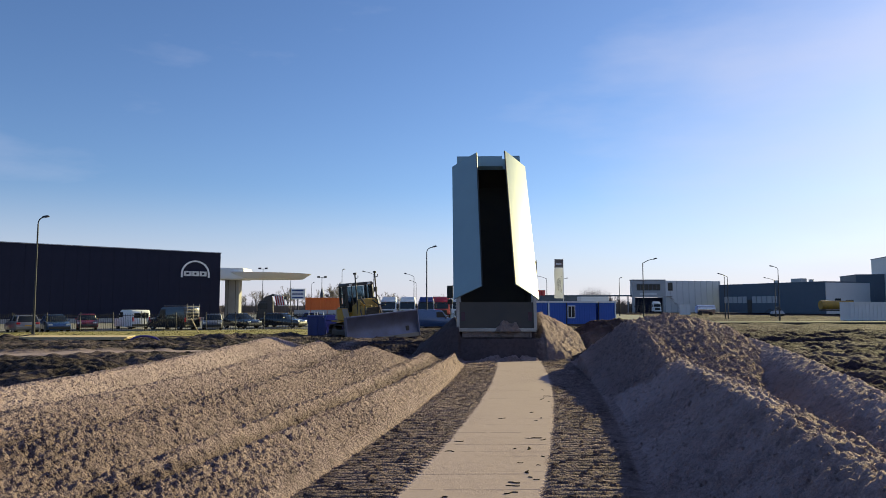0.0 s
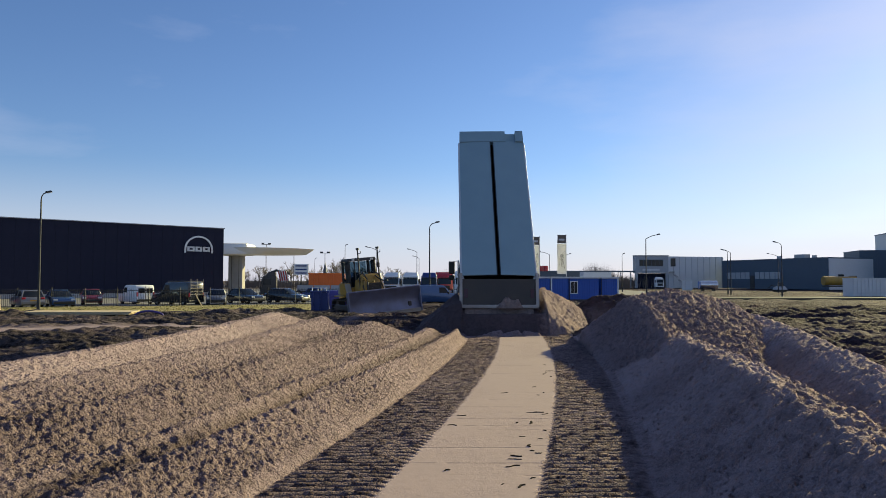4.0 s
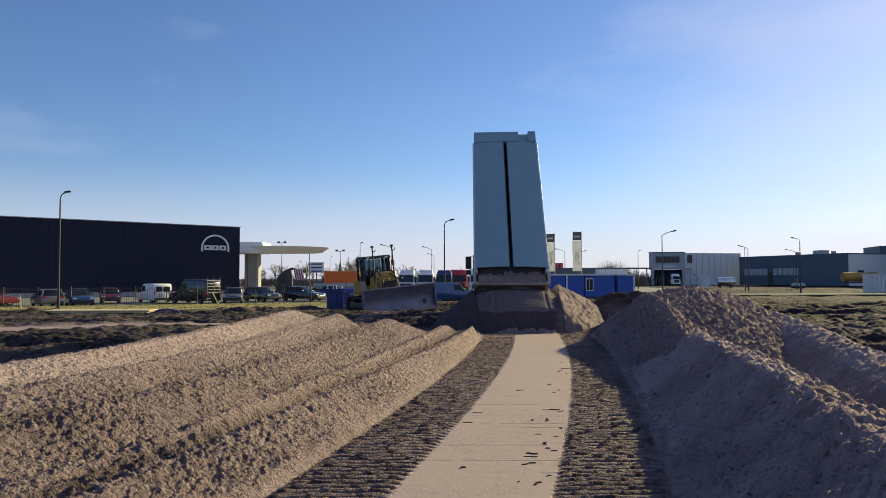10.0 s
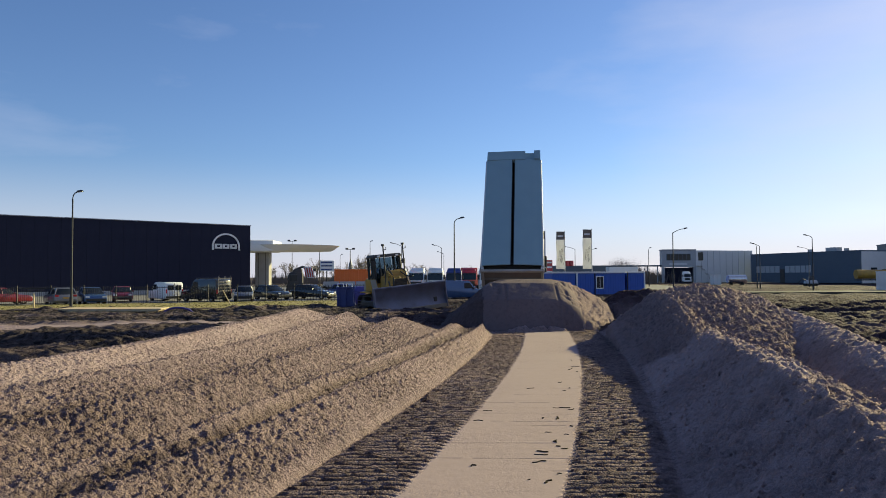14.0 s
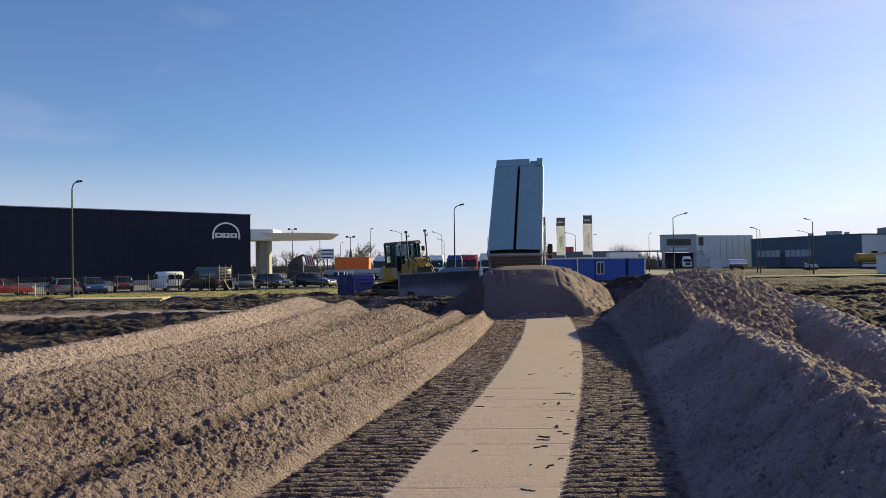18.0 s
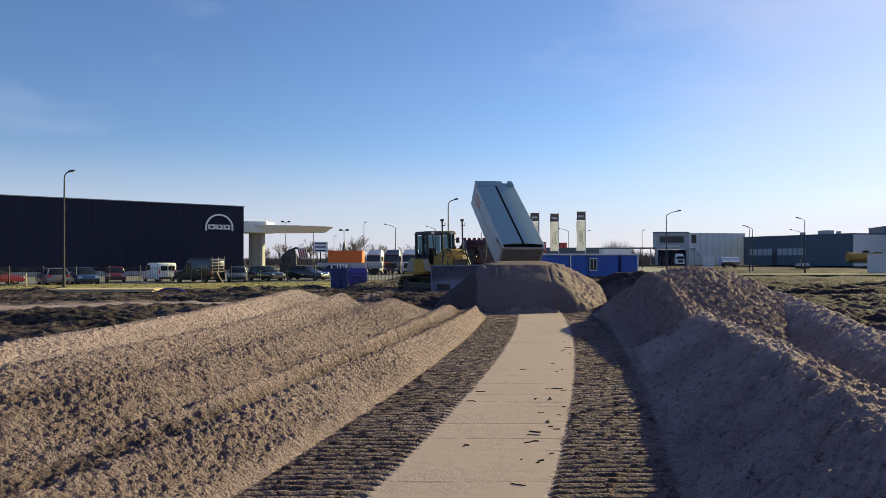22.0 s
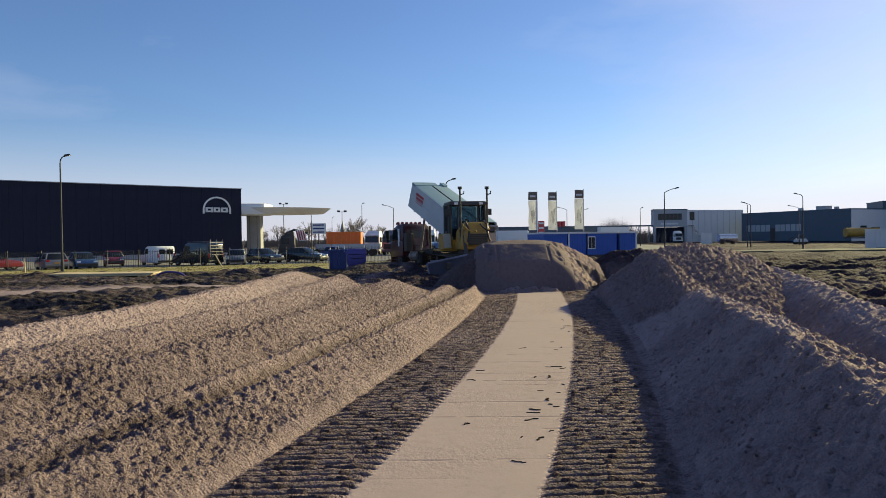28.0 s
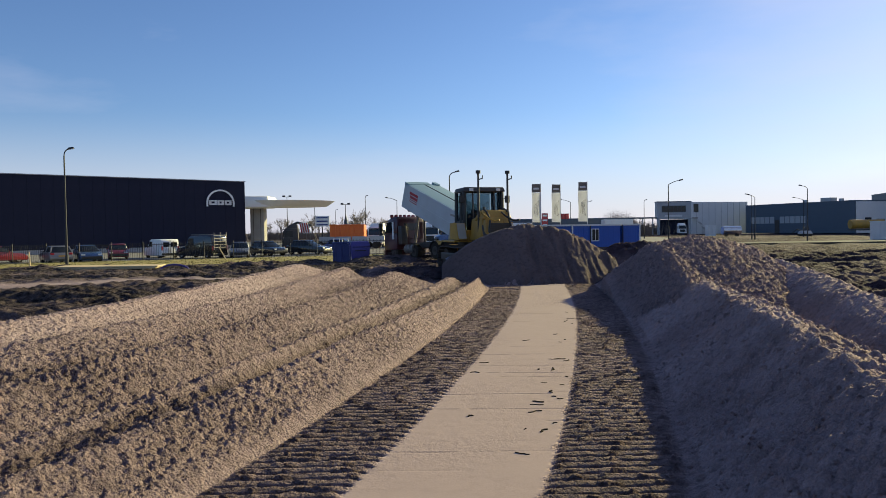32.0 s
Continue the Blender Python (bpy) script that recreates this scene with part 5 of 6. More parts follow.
far_hall()


def plain_block(name, x, y, turn, w, d, h, material, label, stripe=None):
    b = thing(name, pose(x, y, Z0, 0, 0, turn), label, "building")
    part("wall", Shape().box((w / 2, d / 2, h / 2), (w, d, h), 0.04), material, b)
    part("roof_edge", Shape().box((w / 2, d / 2, h + 0.1), (w + 0.2, d + 0.2, 0.2)), M_HALLBLUE, b)
    for k in range(int(w / 3)):
        part("wall_seam", Shape().box((1.5 + 3 * k, -0.03, h / 2), (0.1, 0.08, h - 0.1)), M_HALLBLUE, b)
    if stripe:
        part("stripe", Shape().box((w / 2, -0.06, h * 0.72), (w, 0.1, h * 0.28)), stripe, b, "yellow band")
    return b


plain_block("dark_block", 118, 197, -15, 12, 15, 10.8, M_HALLBLUE, "dark grey box-shaped building at the site's edge")
plain_block("tall_block", 122.5, 186, -15, 22, 20, 15.6, M_WALLLIGHT, "tall pale building with a yellow band", M_YELLOW)
plain_block("low_shed", 8.0, 130, 2, 24, 8, 4.0, M_HALLBLUE, "long low shed with a dark flat roof")


# ---- lamps, banners, signs ----
def street_lamp(x, y, height, turn, reach=1.5, twin=False, name="street_lamp"):
    t = thing(name, pose(x, y, Z0, 0, 0, turn), "dark steel street lamp with a curved arm" if not twin else "street lamp with two arms", "street lamp", "street lamps")
    part("pole", Shape().rod((0, 0, 0), (0, 0, height * 0.35), 0.09, 0.075).rod((0, 0, height * 0.35), (0, 0, height - 0.5), 0.07, 0.05), M_POLE, t)
    part("base", Shape().rod((0, 0, -0.1), (0, 0, 0.9), 0.12, seg=12), M_POLE, t)
    for s in ((1, -1) if twin else (1,)):
        pts = [(0, 0, height - 0.5)] + [(s * reach * (1 - math.cos(k / 6 * math.pi / 2)) if reach < 1 else s * reach * (k / 6), 0, height - 0.5 + 0.5 * math.sin(k / 6 * math.pi / 2)) for k in range(1, 7)]
        part("arm", Shape().tube(pts, 0.04), M_POLE, t)
        head = pose(s * (reach - 0.05), 0, height + 0.0, 0, -12 * s)
        part("lantern", Shape().frustum((-0.02, -0.10, 0.50, 0.10), (0.05, -0.06, 0.40, 0.06), -0.02, 0.12, m=pose(0, 0, 0, 0, 0, 0 if s > 0 else 180), bevel=0.03), M_POLE, t, at=head, smooth=True)
        part("lens", Shape().box((s * 0.26, 0, -0.03), (0.34, 0.15, 0.03), 0.008), M_LAMPCLEAR, t, at=head)
    return t


street_lamp(-28.97, 51.5, 8.7, 15, 0.3)
street_lamp(-0.85, 69.0, 8.0, 10, 0.6)
street_lamp(25.5, 86.5, 8.0, 10, 1.5)
street_lamp(53.2, 128.2, 8.0, 175, 1.3)
street_lamp(53.6, 130.5, 8.0, 178, 0.4)
street_lamp(50.1, 102.7, 8.0, 172, 0.8)
street_lamp(70.8, 146.7, 8.0, 180, 1.9)
street_lamp(-3.9, 128.8, 8.0, 180, 1.4)
street_lamp(-4.5, 165.5, 8.0, 180, 1.2)
street_lamp(-10.5, 120.5, 8.0, 180, 1.6)
street_lamp(22.0, 139.4, 8.0, 180, 1.7)
street_lamp(38.6, 148.0, 8.0, 0, 0.2)
street_lamp(-17.6, 133.3, 9.0, 0, 0.15)
street_lamp(-37.3, 213.5, 9.0, 0, 0.4)
street_lamp(5.2, 150, 8.0, 0, 0.7)
street_lamp(27.0, 150, 8.0, 10, 0.9, True)


def flood_mast(x, y, h):
    f = thing("flood_mast", pose(x, y, Z0), "slim mast with two flood lamps on top", "lamp")
    part("pole", Shape().rod((0, 0, 0), (0, 0, h), 0.08, 0.05), M_POLE, f)
    part("cross_bar", Shape().rod((-0.6, 0, h), (0.6, 0, h), 0.04), M_POLE, f)
    for s in (-1, 1):
        part("flood_lamp", Shape().box((s * 0.6, -0.05, h + 0.12), (0.5, 0.2, 0.3), 0.03), M_POLE, f)


flood_mast(-32.0, 131.4, 9.0)
flood_mast(-24.5, 120.0, 7.0)
flood_mast(-20.2, 126.0, 7.2)


def banner(x, y, h, sway):
    b = thing("banner_flag", pose(x, y, Z0), "tall narrow white banner with a dark head on a pole", "flag", "row of banner flags")
    part("pole", Shape().rod((0.75, 0, 0), (0.75, 0, h), 0.06, 0.04), M_WALLLIGHT, b)

    def cloth(z0, z1, n):
        sh = Shape()
        rows = []
        for k in range(n + 1):
            z = z0 + (z1 - z0) * k / n
            low = max(0.0, (h * 0.62 - z) / h)
            row = []
            for j in range(7):
                q = j / 6
                x_ = 0.72 - q * (1.30 + 0.04 * math.sin(z * 1.7 + sway))
                row.append(sh.bm.verts.new((x_, 0.05 * math.sin(q * 5 + z * 1.3 + sway) * q, z - 0.03 * q * math.sin(z + sway))))
            rows.append(row)
        for a, c in zip(rows[:-1], rows[1:]):
            for j in range(6):
                sh.bm.faces.new((a[j], a[j + 1], c[j + 1], c[j]))
        r = bmesh.ops.solidify(sh.bm, geom=sh.bm.faces[:], thickness=0.012)
        return sh
    part("cloth", cloth(h * 0.36, h * 0.845, 14), M_BANNER, b, "white printed cloth", smooth=True)
    part("head_cloth", cloth(h * 0.85, h * 0.985, 5), M_BANNERGREY, b, "dark grey head field", smooth=True)
    part("print_bar", Shape().box((0.05, -0.13, h * 0.91), (0.85, 0.02, 0.28)), M_BANNER, b, "pale lettering bar")
    for k in range(4):
        part("print_line", Shape().tube([(0.5 - 0.25 * k, -0.14, h * (0.44 + 0.02 * k)), (0.25 - 0.12 * k, -0.15, h * (0.58 + 0.03 * k)), (0.42 - 0.2 * k, -0.14, h * (0.72 - 0.02 * k))], 0.025, 5), M_BANNERGREY, b, "dark printed line")
    return b


banner(11.75, 107.6, 9.3, 0.3)
banner(15.0, 109.6, 9.3, 1.4)
banner(18.3, 105.0, 9.3, 2.2)


def sign_board(x, y, h, w, ph, material, label, bars):
    s = thing("pylon_sign", pose(x, y, Z0), label, "sign")
    part("post", Shape().box((0, 0, h / 2), (0.25, 0.2, h)), M_POLE, s)
    part("panel", Shape().box((0, -0.12, h - ph / 2), (w, 0.2, ph), 0.03), material, s)
    for k in range(bars):
        part("sign_bar", Shape().box((0, -0.24, h - ph * (k + 0.5) / bars), (w * 0.75, 0.03, ph / bars * 0.35)), M_WHITE if material != M_WHITE else M_DARKBLUE, s, "lettering bar")


sign_board(-31.0, 160, 6.0, 3.4, 2.4, M_WHITE, "white and blue lettered pylon sign", 3)
sign_board(11.9, 98, 4.5, 0.85, 2.6, M_REDBRIGHT, "dark red pylon sign with pale bars", 4)


# ---- parked vehicles ----
def wheel_set(v, track, front, rear, r, w=0.2):
    first = None
    for y in (front, rear):
        for s in (-1, 1):
            m = pose(s * track, y, r, 0, 0, 0 if s > 0 else 180)
            if first is None:
                first = part("wheel", Shape().rod((-w / 2, 0, 0), (w / 2, 0, 0), r, seg=20), M_RUBBER, v, at=m)
                rim = part("rim", Shape().rod((w / 2 - 0.01, 0, 0), (w / 2 + 0.012, 0, 0), r * 0.62, seg=14), M_STEEL, first)
            else:
                w2 = share("wheel", first, v, m)
                share("rim", rim, w2, Matrix.Identity(4))


def car(name, x, y, turn, paint, label, length=4.3, width=1.74, height=1.46, estate=False, group="parked cars"):
    """y is forward in its own space."""
    v = thing(name, pose(x, y, -0.55, 0, 0, turn), label, "car", group)
    L, W = length / 2, width / 2
    side = [(-L, 0.35), (-L + 0.05, 0.75), (-L + 0.12, 0.92), (-L + 0.5, 0.96), (0.65, 0.93), (L - 0.35, 0.78), (L - 0.04, 0.62), (L, 0.35), (L - 0.1, 0.22), (-L + 0.1, 0.22)]
    part("body", Shape().prism(side, -W, W, bevel=0.06), paint, v, smooth=True)
    back = -L + (0.18 if estate else 0.55)
    part("cabin_glass", Shape().frustum((-W + 0.06, back - 0.08, W - 0.06, 0.95), (-W + 0.22, back + 0.25, W - 0.22, 0.15), 0.9, height - 0.07, bevel=0.04), M_GLASS, v, smooth=True)
    part("roof", Shape().frustum((-W + 0.2, back + 0.2, W - 0.2, 0.2), (-W + 0.27, back + 0.32, W - 0.27, 0.05), height - 0.09, height, bevel=0.03), paint, v, smooth=True)
    for s in (-1, 1):
        part("pillar", Shape().rod((s * (W - 0.07), -0.3, 0.92), (s * (W - 0.22), -0.32, height - 0.06), 0.04, seg=6), paint, v)
        part("rear_pillar", Shape().rod((s * (W - 0.08), back - 0.02, 0.92), (s * (W - 0.24), back + 0.28, height - 0.05), 0.06, seg=6), paint, v)
        part("tail_light", Shape().box((s * (W - 0.18), -L + 0.05, 0.8), (0.28, 0.08, 0.16), 0.02), M_LAMPRED, v)
        part("head_light", Shape().box((s * (W - 0.22), L - 0.09, 0.66), (0.32, 0.12, 0.13), 0.02), M_LAMPCLEAR, v)
        part("mirror", Shape().box((s * (W + 0.06), 0.62, 1.0), (0.16, 0.1, 0.12), 0.02), paint, v)
    part("bumper", Shape().box((0, L - 0.03, 0.42), (width - 0.12, 0.12, 0.2), 0.03), M_HOSE, v)
    part("rear_bumper", Shape().box((0, -L + 0.02, 0.45), (width - 0.12, 0.12, 0.2), 0.03), paint, v)
    part("plate_bar", Shape().box((0, -L - 0.045, 0.62), (0.5, 0.02, 0.11)), M_YELLOW, v, "plain plate bar")
    wheel_set(v, W - 0.12, L - 0.78, -L + 0.75, 0.31)
    return v


def van(name, x, y, turn, paint, label, length=4.2, width=1.75, height=1.82):
    v = thing(name, pose(x, y, -0.55, 0, 0, turn), label, "van", "parked cars")
    L, W = length / 2, width / 2
    side = [(-L, 0.3), (-L + 0.03, 1.0), (-L + 0.12, height - 0.12), (-L + 0.3, height), (0.35, height), (0.62, height - 0.1), (1.15, 1.12), (L - 0.15, 0.92), (L, 0.6), (L, 0.3), (L - 0.1, 0.22), (-L + 0.1, 0.22)]
    part("body", Shape().prism(side, -W, W, bevel=0.07), paint, v, smooth=True)
    part("windscreen", Shape().prism([(0.68, height - 0.14), (0.70, height - 0.12), (1.17, 1.16), (1.14, 1.14)], -W + 0.15, W - 0.15), M_GLASS, v)
    for s in (-1, 1):
        part("side_window", Shape().prism([(0.0, 1.1), (0.95, 1.1), (0.6, height - 0.22), (0.0, height - 0.22)], s * (W - 0.01), s * (W + 0.008)), M_GLASS, v)
        part("rear_window", Shape().box((s * 0.38, -L + 0.03, 1.3), (0.6, 0.06, 0.45), 0.02), M_GLASS, v)
        part("tail_light", Shape().box((s * (W - 0.08), -L + 0.03, 0.95), (0.12, 0.08, 0.4), 0.02), M_LAMPRED, v)
        part("head_light", Shape().box((s * (W - 0.22), L - 0.04, 0.72), (0.34, 0.1, 0.18), 0.02), M_LAMPCLEAR, v)
        part("mirror", Shape().box((s * (W + 0.08), 0.95, 1.1), (0.16, 0.12, 0.2), 0.03), M_HOSE, v)
    part("door_seam", Shape().box((0, -L + 0.02, 1.0), (0.02, 0.06, 1.4)), M_HOSE, v)
    part("rear_bumper", Shape().box((0, -L, 0.38), (width - 0.1, 0.14, 0.2), 0.03), M_HOSE, v)
    part("bumper", Shape().box((0, L, 0.38), (width - 0.1, 0.14, 0.22), 0.03), M_HOSE, v)
    wheel_set(v, W - 0.12, L - 0.75, -L + 0.72, 0.31)
    return v


car("red_car", -39.87, 60.12, -38, M_REDCAR, "red hatchback parked by the black hall")
car("silver_estate", -34.38, 59.40, 42, M_SILVER, "silver estate car parked tail to the fence", estate=True)
car("grey_blue_car", -32.40, 60.84, -143, M_BLUECAR, "grey-blue saloon parked nose to the fence")
car("red_hatchback", -32.67, 66.87, -152, M_REDCAR, "small red hatchback parked askew", length=3.8)
van("white_van", -29.34, 68.94, 46, M_WHITE, "white delivery van with dark rear windows")
bv = van("black_van", -24.48, 66.60, 62, M_BLACKCAR, "black van with a ladder rack on its tail", 4.9, 1.9, 2.1)
for k in range(5):
    part("rack_bar", Shape().rod((-0.8, -2.52, 1.0 + 0.28 * k), (0.8, -2.52, 1.0 + 0.28 * k), 0.03), M_STEEL, bv)
for s in (-0.75, 0.0, 0.75):
    part("rack_post", Shape().rod((s, -2.52, 0.8), (s, -2.52, 2.4), 0.03), M_STEEL, bv)
part("roof_rack", Shape().tube([(-0.8, -2.3, 2.2), (-0.8, 0.4, 2.2), (0.8, 0.4, 2.2), (0.8, -2.3, 2.2)], 0.03), M_STEEL, bv)
car("grey_car", -20.97, 67.14, -165, M_SILVER, "grey saloon parked nose to the fence")
car("dark_saloon", -19.35, 71.10, -128, M_BLACKCAR, "black saloon parked nose to the fence")
car("black_saloon", -15.66, 73.26, -112, M_BLACKCAR, "long black saloon parked along the fence", length=4.7)
car("dark_hatchback", -12.87, 78.30, -110, M_DARKBLUE, "dark blue hatchback in the yard")
van("blue_van", -0.2, 69.4, -70, M_BLUECAR, "blue van parked beyond the works", 4.4, 1.8, 1.85)


def lorry(name, x, y, turn, paint, label, box=None, height=3.3):
    """A parked lorry seen from the front; y is forward."""
    v = thing(name, pose(x, y, -0.55, 0, 0, turn), label, "truck", "parked trucks")
    part("cab", Shape().frustum((-1.2, -1.0, 1.2, 1.0), (-1.1, -1.0, 1.1, 0.7), 0.5, height - 0.35, bevel=0.08), paint, v, smooth=True)
    part("roof_spoiler", Shape().frustum((-1.05, -0.9, 1.05, 0.5), (-0.9, -0.9, 0.9, -0.2), height - 0.36, height + 0.15, bevel=0.06), paint, v, smooth=True)
    part("windscreen", Shape().prism([(0.865, 1.75), (0.90, 1.75), (0.79, 2.6), (0.755, 2.6)], -1.0, 1.0), M_GLASS, v)
    part("grille", Shape().box((0, 0.98, 1.15), (1.6, 0.12, 0.8), 0.03), M_HOSE, v)
    part("bumper", Shape().box((0, 1.03, 0.6), (2.35, 0.2, 0.4), 0.06), paint, v)
    part("sun_visor", Shape().box((0, 0.85, 2.68), (2.0, 0.35, 0.1), 0.03), M_HOSE, v)
    for s in (-1, 1):
        part("head_light", Shape().box((s * 0.9, 1.1, 0.72), (0.42, 0.1, 0.2), 0.03), M_LAMPCLEAR, v)
        part("mirror", Shape().box((s * 1.35, 0.8, 2.2), (0.18, 0.14, 0.6), 0.03), M_HOSE, v)
        part("side_window", Shape().prism([(-0.3, 1.75), (0.65, 1.75), (0.55, 2.5), (-0.3, 2.5)], s * 1.09, s * 1.17), M_GLASS, v)
    part("chassis", Shape().box((0, -3.2, 0.8), (0.9, 5.0, 0.25), 0.02), M_DARKSTEEL, v)
    wheel_set(v, 1.0, 0.2, -3.8, 0.5, 0.3)
    if box:
        part("box", Shape().box((0, -4.2, 2.25), (2.5, 5.6, 2.6), 0.04), box, v)
    return v


lorry("white_lorry", -6.5, 100.0, 172, M_WHITE, "white tractor unit parked in the yard")
lorry("pale_lorry", -3.9, 100.6, 176, M_WHITE, "pale tractor unit parked in the yard")
lorry("blue_lorry", -1.3, 102.0, 178, M_DARKBLUE, "dark blue lorry parked in the row")
lorry("red_lorry", 0.9, 105.0, 180, M_REDBRIGHT, "red box lorry parked in the row", M_REDBRIGHT)
lorry("white_box_lorry", 3.4, 100.0, 184, M_WHITE, "white tractor unit at the row's end", None, 3.5)
lorry("grey_lorry", -9.2, 101.0, 170, M_SILVER, "grey lorry standing behind the flatbed")
lorry("silver_lorry", -12.0, 103.5, 168, M_WHITE, "white tractor unit behind the orange container")
lorry("yard_lorry", 67.0, 214, 180, M_WHITE, "white lorry under the grey office")
ct = lorry("crane_truck", -22.0, 92.0, 100, M_DARKSTEEL, "dark crane truck with folded striped boom", None, 3.2)
boom_at = ct.matrix_basis.inverted() @ pose(-20.29, 92.6, 2.30, 0, 0, 0)
board = part("boom_board", Shape().prism([(-0.75, 0.7), (0.35, 0.75), (0.85, -0.65), (-0.25, -0.7)], 0.0, 0.1, axis="y"), M_WHITE, ct, "white board with red warning stripes", at=boom_at)
for k in range(4):
    part("warning_stripe", Shape().prism([(-0.7 + 0.3 * k, 0.66), (-0.54 + 0.3 * k, 0.66), (-0.28 + 0.3 * k, -0.6), (-0.44 + 0.3 * k, -0.6)], -0.03, -0.005, axis="y"), M_REDBRIGHT, board)
part("boom_arm", Shape().tube([(-2.2, 0.3, 0.2), (-1.0, 0.3, 0.75), (0.9, 0.3, 0.3)], 0.16), M_DARKSTEEL, ct, at=boom_at)


def flatbed():
    f = thing("flatbed_trailer", pose(-14.3, 95.0, -0.55), "grey flatbed trailer with low drop sides", "trailer")
    part("deck", Shape().box((0, 0, 1.0), (8.8, 2.4, 0.2), 0.02), M_WALLGREY, f)
    for k in range(4):
        part("drop_side", Shape().box((-3.3 + 2.2 * k, -1.2, 1.35), (2.1, 0.06, 0.6), 0.01), M_WALLGREY, f)
    for x in (-3.0, 2.0, 3.2):
        for s in (-1, 1):
            part("wheel", Shape().rod((x, s * 1.0 - 0.15, 0.48), (x, s * 1.0 + 0.15, 0.48), 0.48, seg=18), M_RUBBER, f)
    return f


flatbed()


def open_container(x, y, z, turn, w, d, h, paint, label, name="container"):
    c = thing(name, pose(x, y, z, 0, 0, turn), label, "container")
    part("wall", Shape().box((w / 2, 0.04, h / 2), (w, 0.08, h)).box((w / 2, d - 0.04, h / 2), (w, 0.08, h)).box((0.04, d / 2, h / 2), (0.08, d - 0.16, h)).box((w - 0.04, d / 2, h / 2), (0.08, d - 0.16, h)), paint, c)
    part("floor", Shape().box((w / 2, d / 2, 0.06), (w - 0.16, d - 0.16, 0.12)), paint, c)
    part("top_rail", Shape().box((w / 2, -0.02, h), (w + 0.1, 0.16, 0.12), 0.02).box((-0.0, d / 2, h), (0.14, d, 0.12), 0.02), paint, c)
    n = max(3, int(w / 0.55))
    rib = None
    for k in range(n):
        m = pose(0.12 + k * (w - 0.24) / (n - 1), -0.05, h / 2)
        if rib is None:
            rib = part("rib", Shape().box((0, 0, 0), (0.1, 0.1, h - 0.08), 0.02), paint, c, at=m)
        else:
            share("rib", rib, c, m)
    return c


open_container(-17.2, 93.9, 0.6, 0, 4.6, 2.2, 2.05, M_ORANGE, "orange open container on the flatbed trailer")
open_container(-9.15, 51.0, Z0 + 0.05, 8, 1.3, 1.7, 1.5, M_DARKBLUE, "dark blue open waste container on the site", "waste_container")
open_container(61.8, 105, Z0 + 0.05, 2, 9.0, 2.5, 2.7, M_WALLLIGHT, "pale grey shipping container at the site's edge", "shipping_container")
open_container(59.6, 170, Z0 + 0.05, 0, 1.8, 2.4, 2.5, M_WALLLIGHT, "pale tall container beside the tank", "yard_container")


def waste_bin(x, y, turn):
    b = thing("waste_bin", pose(x, y, Z0, 0, 0, turn), "violet-blue plastic waste bin with a domed lid", "waste bin")
    part("tub", Shape().frustum((-0.55, -0.6, 0.55, 0.6), (-0.68, -0.7, 0.68, 0.7), 0.15, 1.25, bevel=0.05), M_VIOLETBLUE, b, smooth=True)
    part("lid", Shape().frustum((-0.72, -0.74, 0.72, 0.74), (-0.6, -0.5, 0.6, 0.6), 1.27, 1.65, bevel=0.06), M_VIOLETBLUE, b, smooth=True)
    for s in (-1, 1):
        part("caster", Shape().rod((s * 0.45 - 0.04, -0.5, 0.1), (s * 0.45 + 0.04, -0.5, 0.1), 0.1, seg=12), M_RUBBER, b)
    part("handle", Shape().rod((-0.4, -0.76, 1.0), (0.4, -0.76, 1.0), 0.03), M_HOSE, b)


waste_bin(-7.1, 50.4, 12)
for dx in (0.0, 0.62):
    g = thing("white_bow", pose(-9.1 + dx, 51.12, Z0 + 1.55), "white metal bow on the container edge", "frame")
    part("bow", Shape().tube([(0, 0, -0.1), (0, 0, 0.3), (0.42, 0, 0.3), (0.42, 0, -0.1)], 0.035), M_WALLLIGHT, g)


def tank(x, y):
    t = thing("storage_tank", pose(x, y, Z0), "polished metal tank lying on saddles", "tank")
    part("shell", Shape().rod((0, 0, 1.35), (4.2, 0, 1.35), 1.05, seg=28), M_CHROME, t, smooth=True)
    for xx in (0.8, 3.4):
        part("saddle", Shape().box((xx, 0, 0.25), (0.3, 1.6, 0.6)), M_DARKSTEEL, t)
    for xx in (-0.02, 4.22):
        part("end_cap", Shape().rod((xx - 0.03, 0, 1.35), (xx + 0.03, 0, 1.35), 0.95, seg=28), M_BLUE, t)


tank(62.9, 170)
tr = thing("yellow_tanker", pose(98, 180, Z0), "yellow tank trailer parked beside the hall", "trailer")
part("tank", Shape().rod((0.4, 0, 2.4), (8.6, 0, 2.4), 1.15, seg=24), M_YELLOW, tr, smooth=True)
part("frame", Shape().box((4.5, 0, 1.0), (8.4, 1.2, 0.3)), M_DARKSTEEL, tr)
for xx in (5.5, 6.8, 8.0):
    part("wheel", Shape().rod((xx, -1.1, 0.5), (xx, -0.8, 0.5), 0.5, seg=16), M_RUBBER, tr)
gt = thing("box_trailer", pose(5.7, 95, Z0, 0, 0, 4), "pale grey box trailer behind the heap", "trailer")
part("box", Shape().box((2.1, 1.2, 2.0), (4.2, 2.4, 2.4), 0.12), M_WALLLIGHT, gt, smooth=True)
part("chassis", Shape().box((2.1, 1.2, 0.65), (4.0, 2.0, 0.25)), M_DARKSTEEL, gt)
for xx in (1.2, 3.0):
    part("wheel", Shape().rod((xx, 0.1, 0.45), (xx, 0.4, 0.45), 0.45, seg=16), M_RUBBER, gt)
wt = thing("white_trailer", pose(24.6, 120, Z0, 0, 0, 3), "low white box trailer in the yard", "trailer")
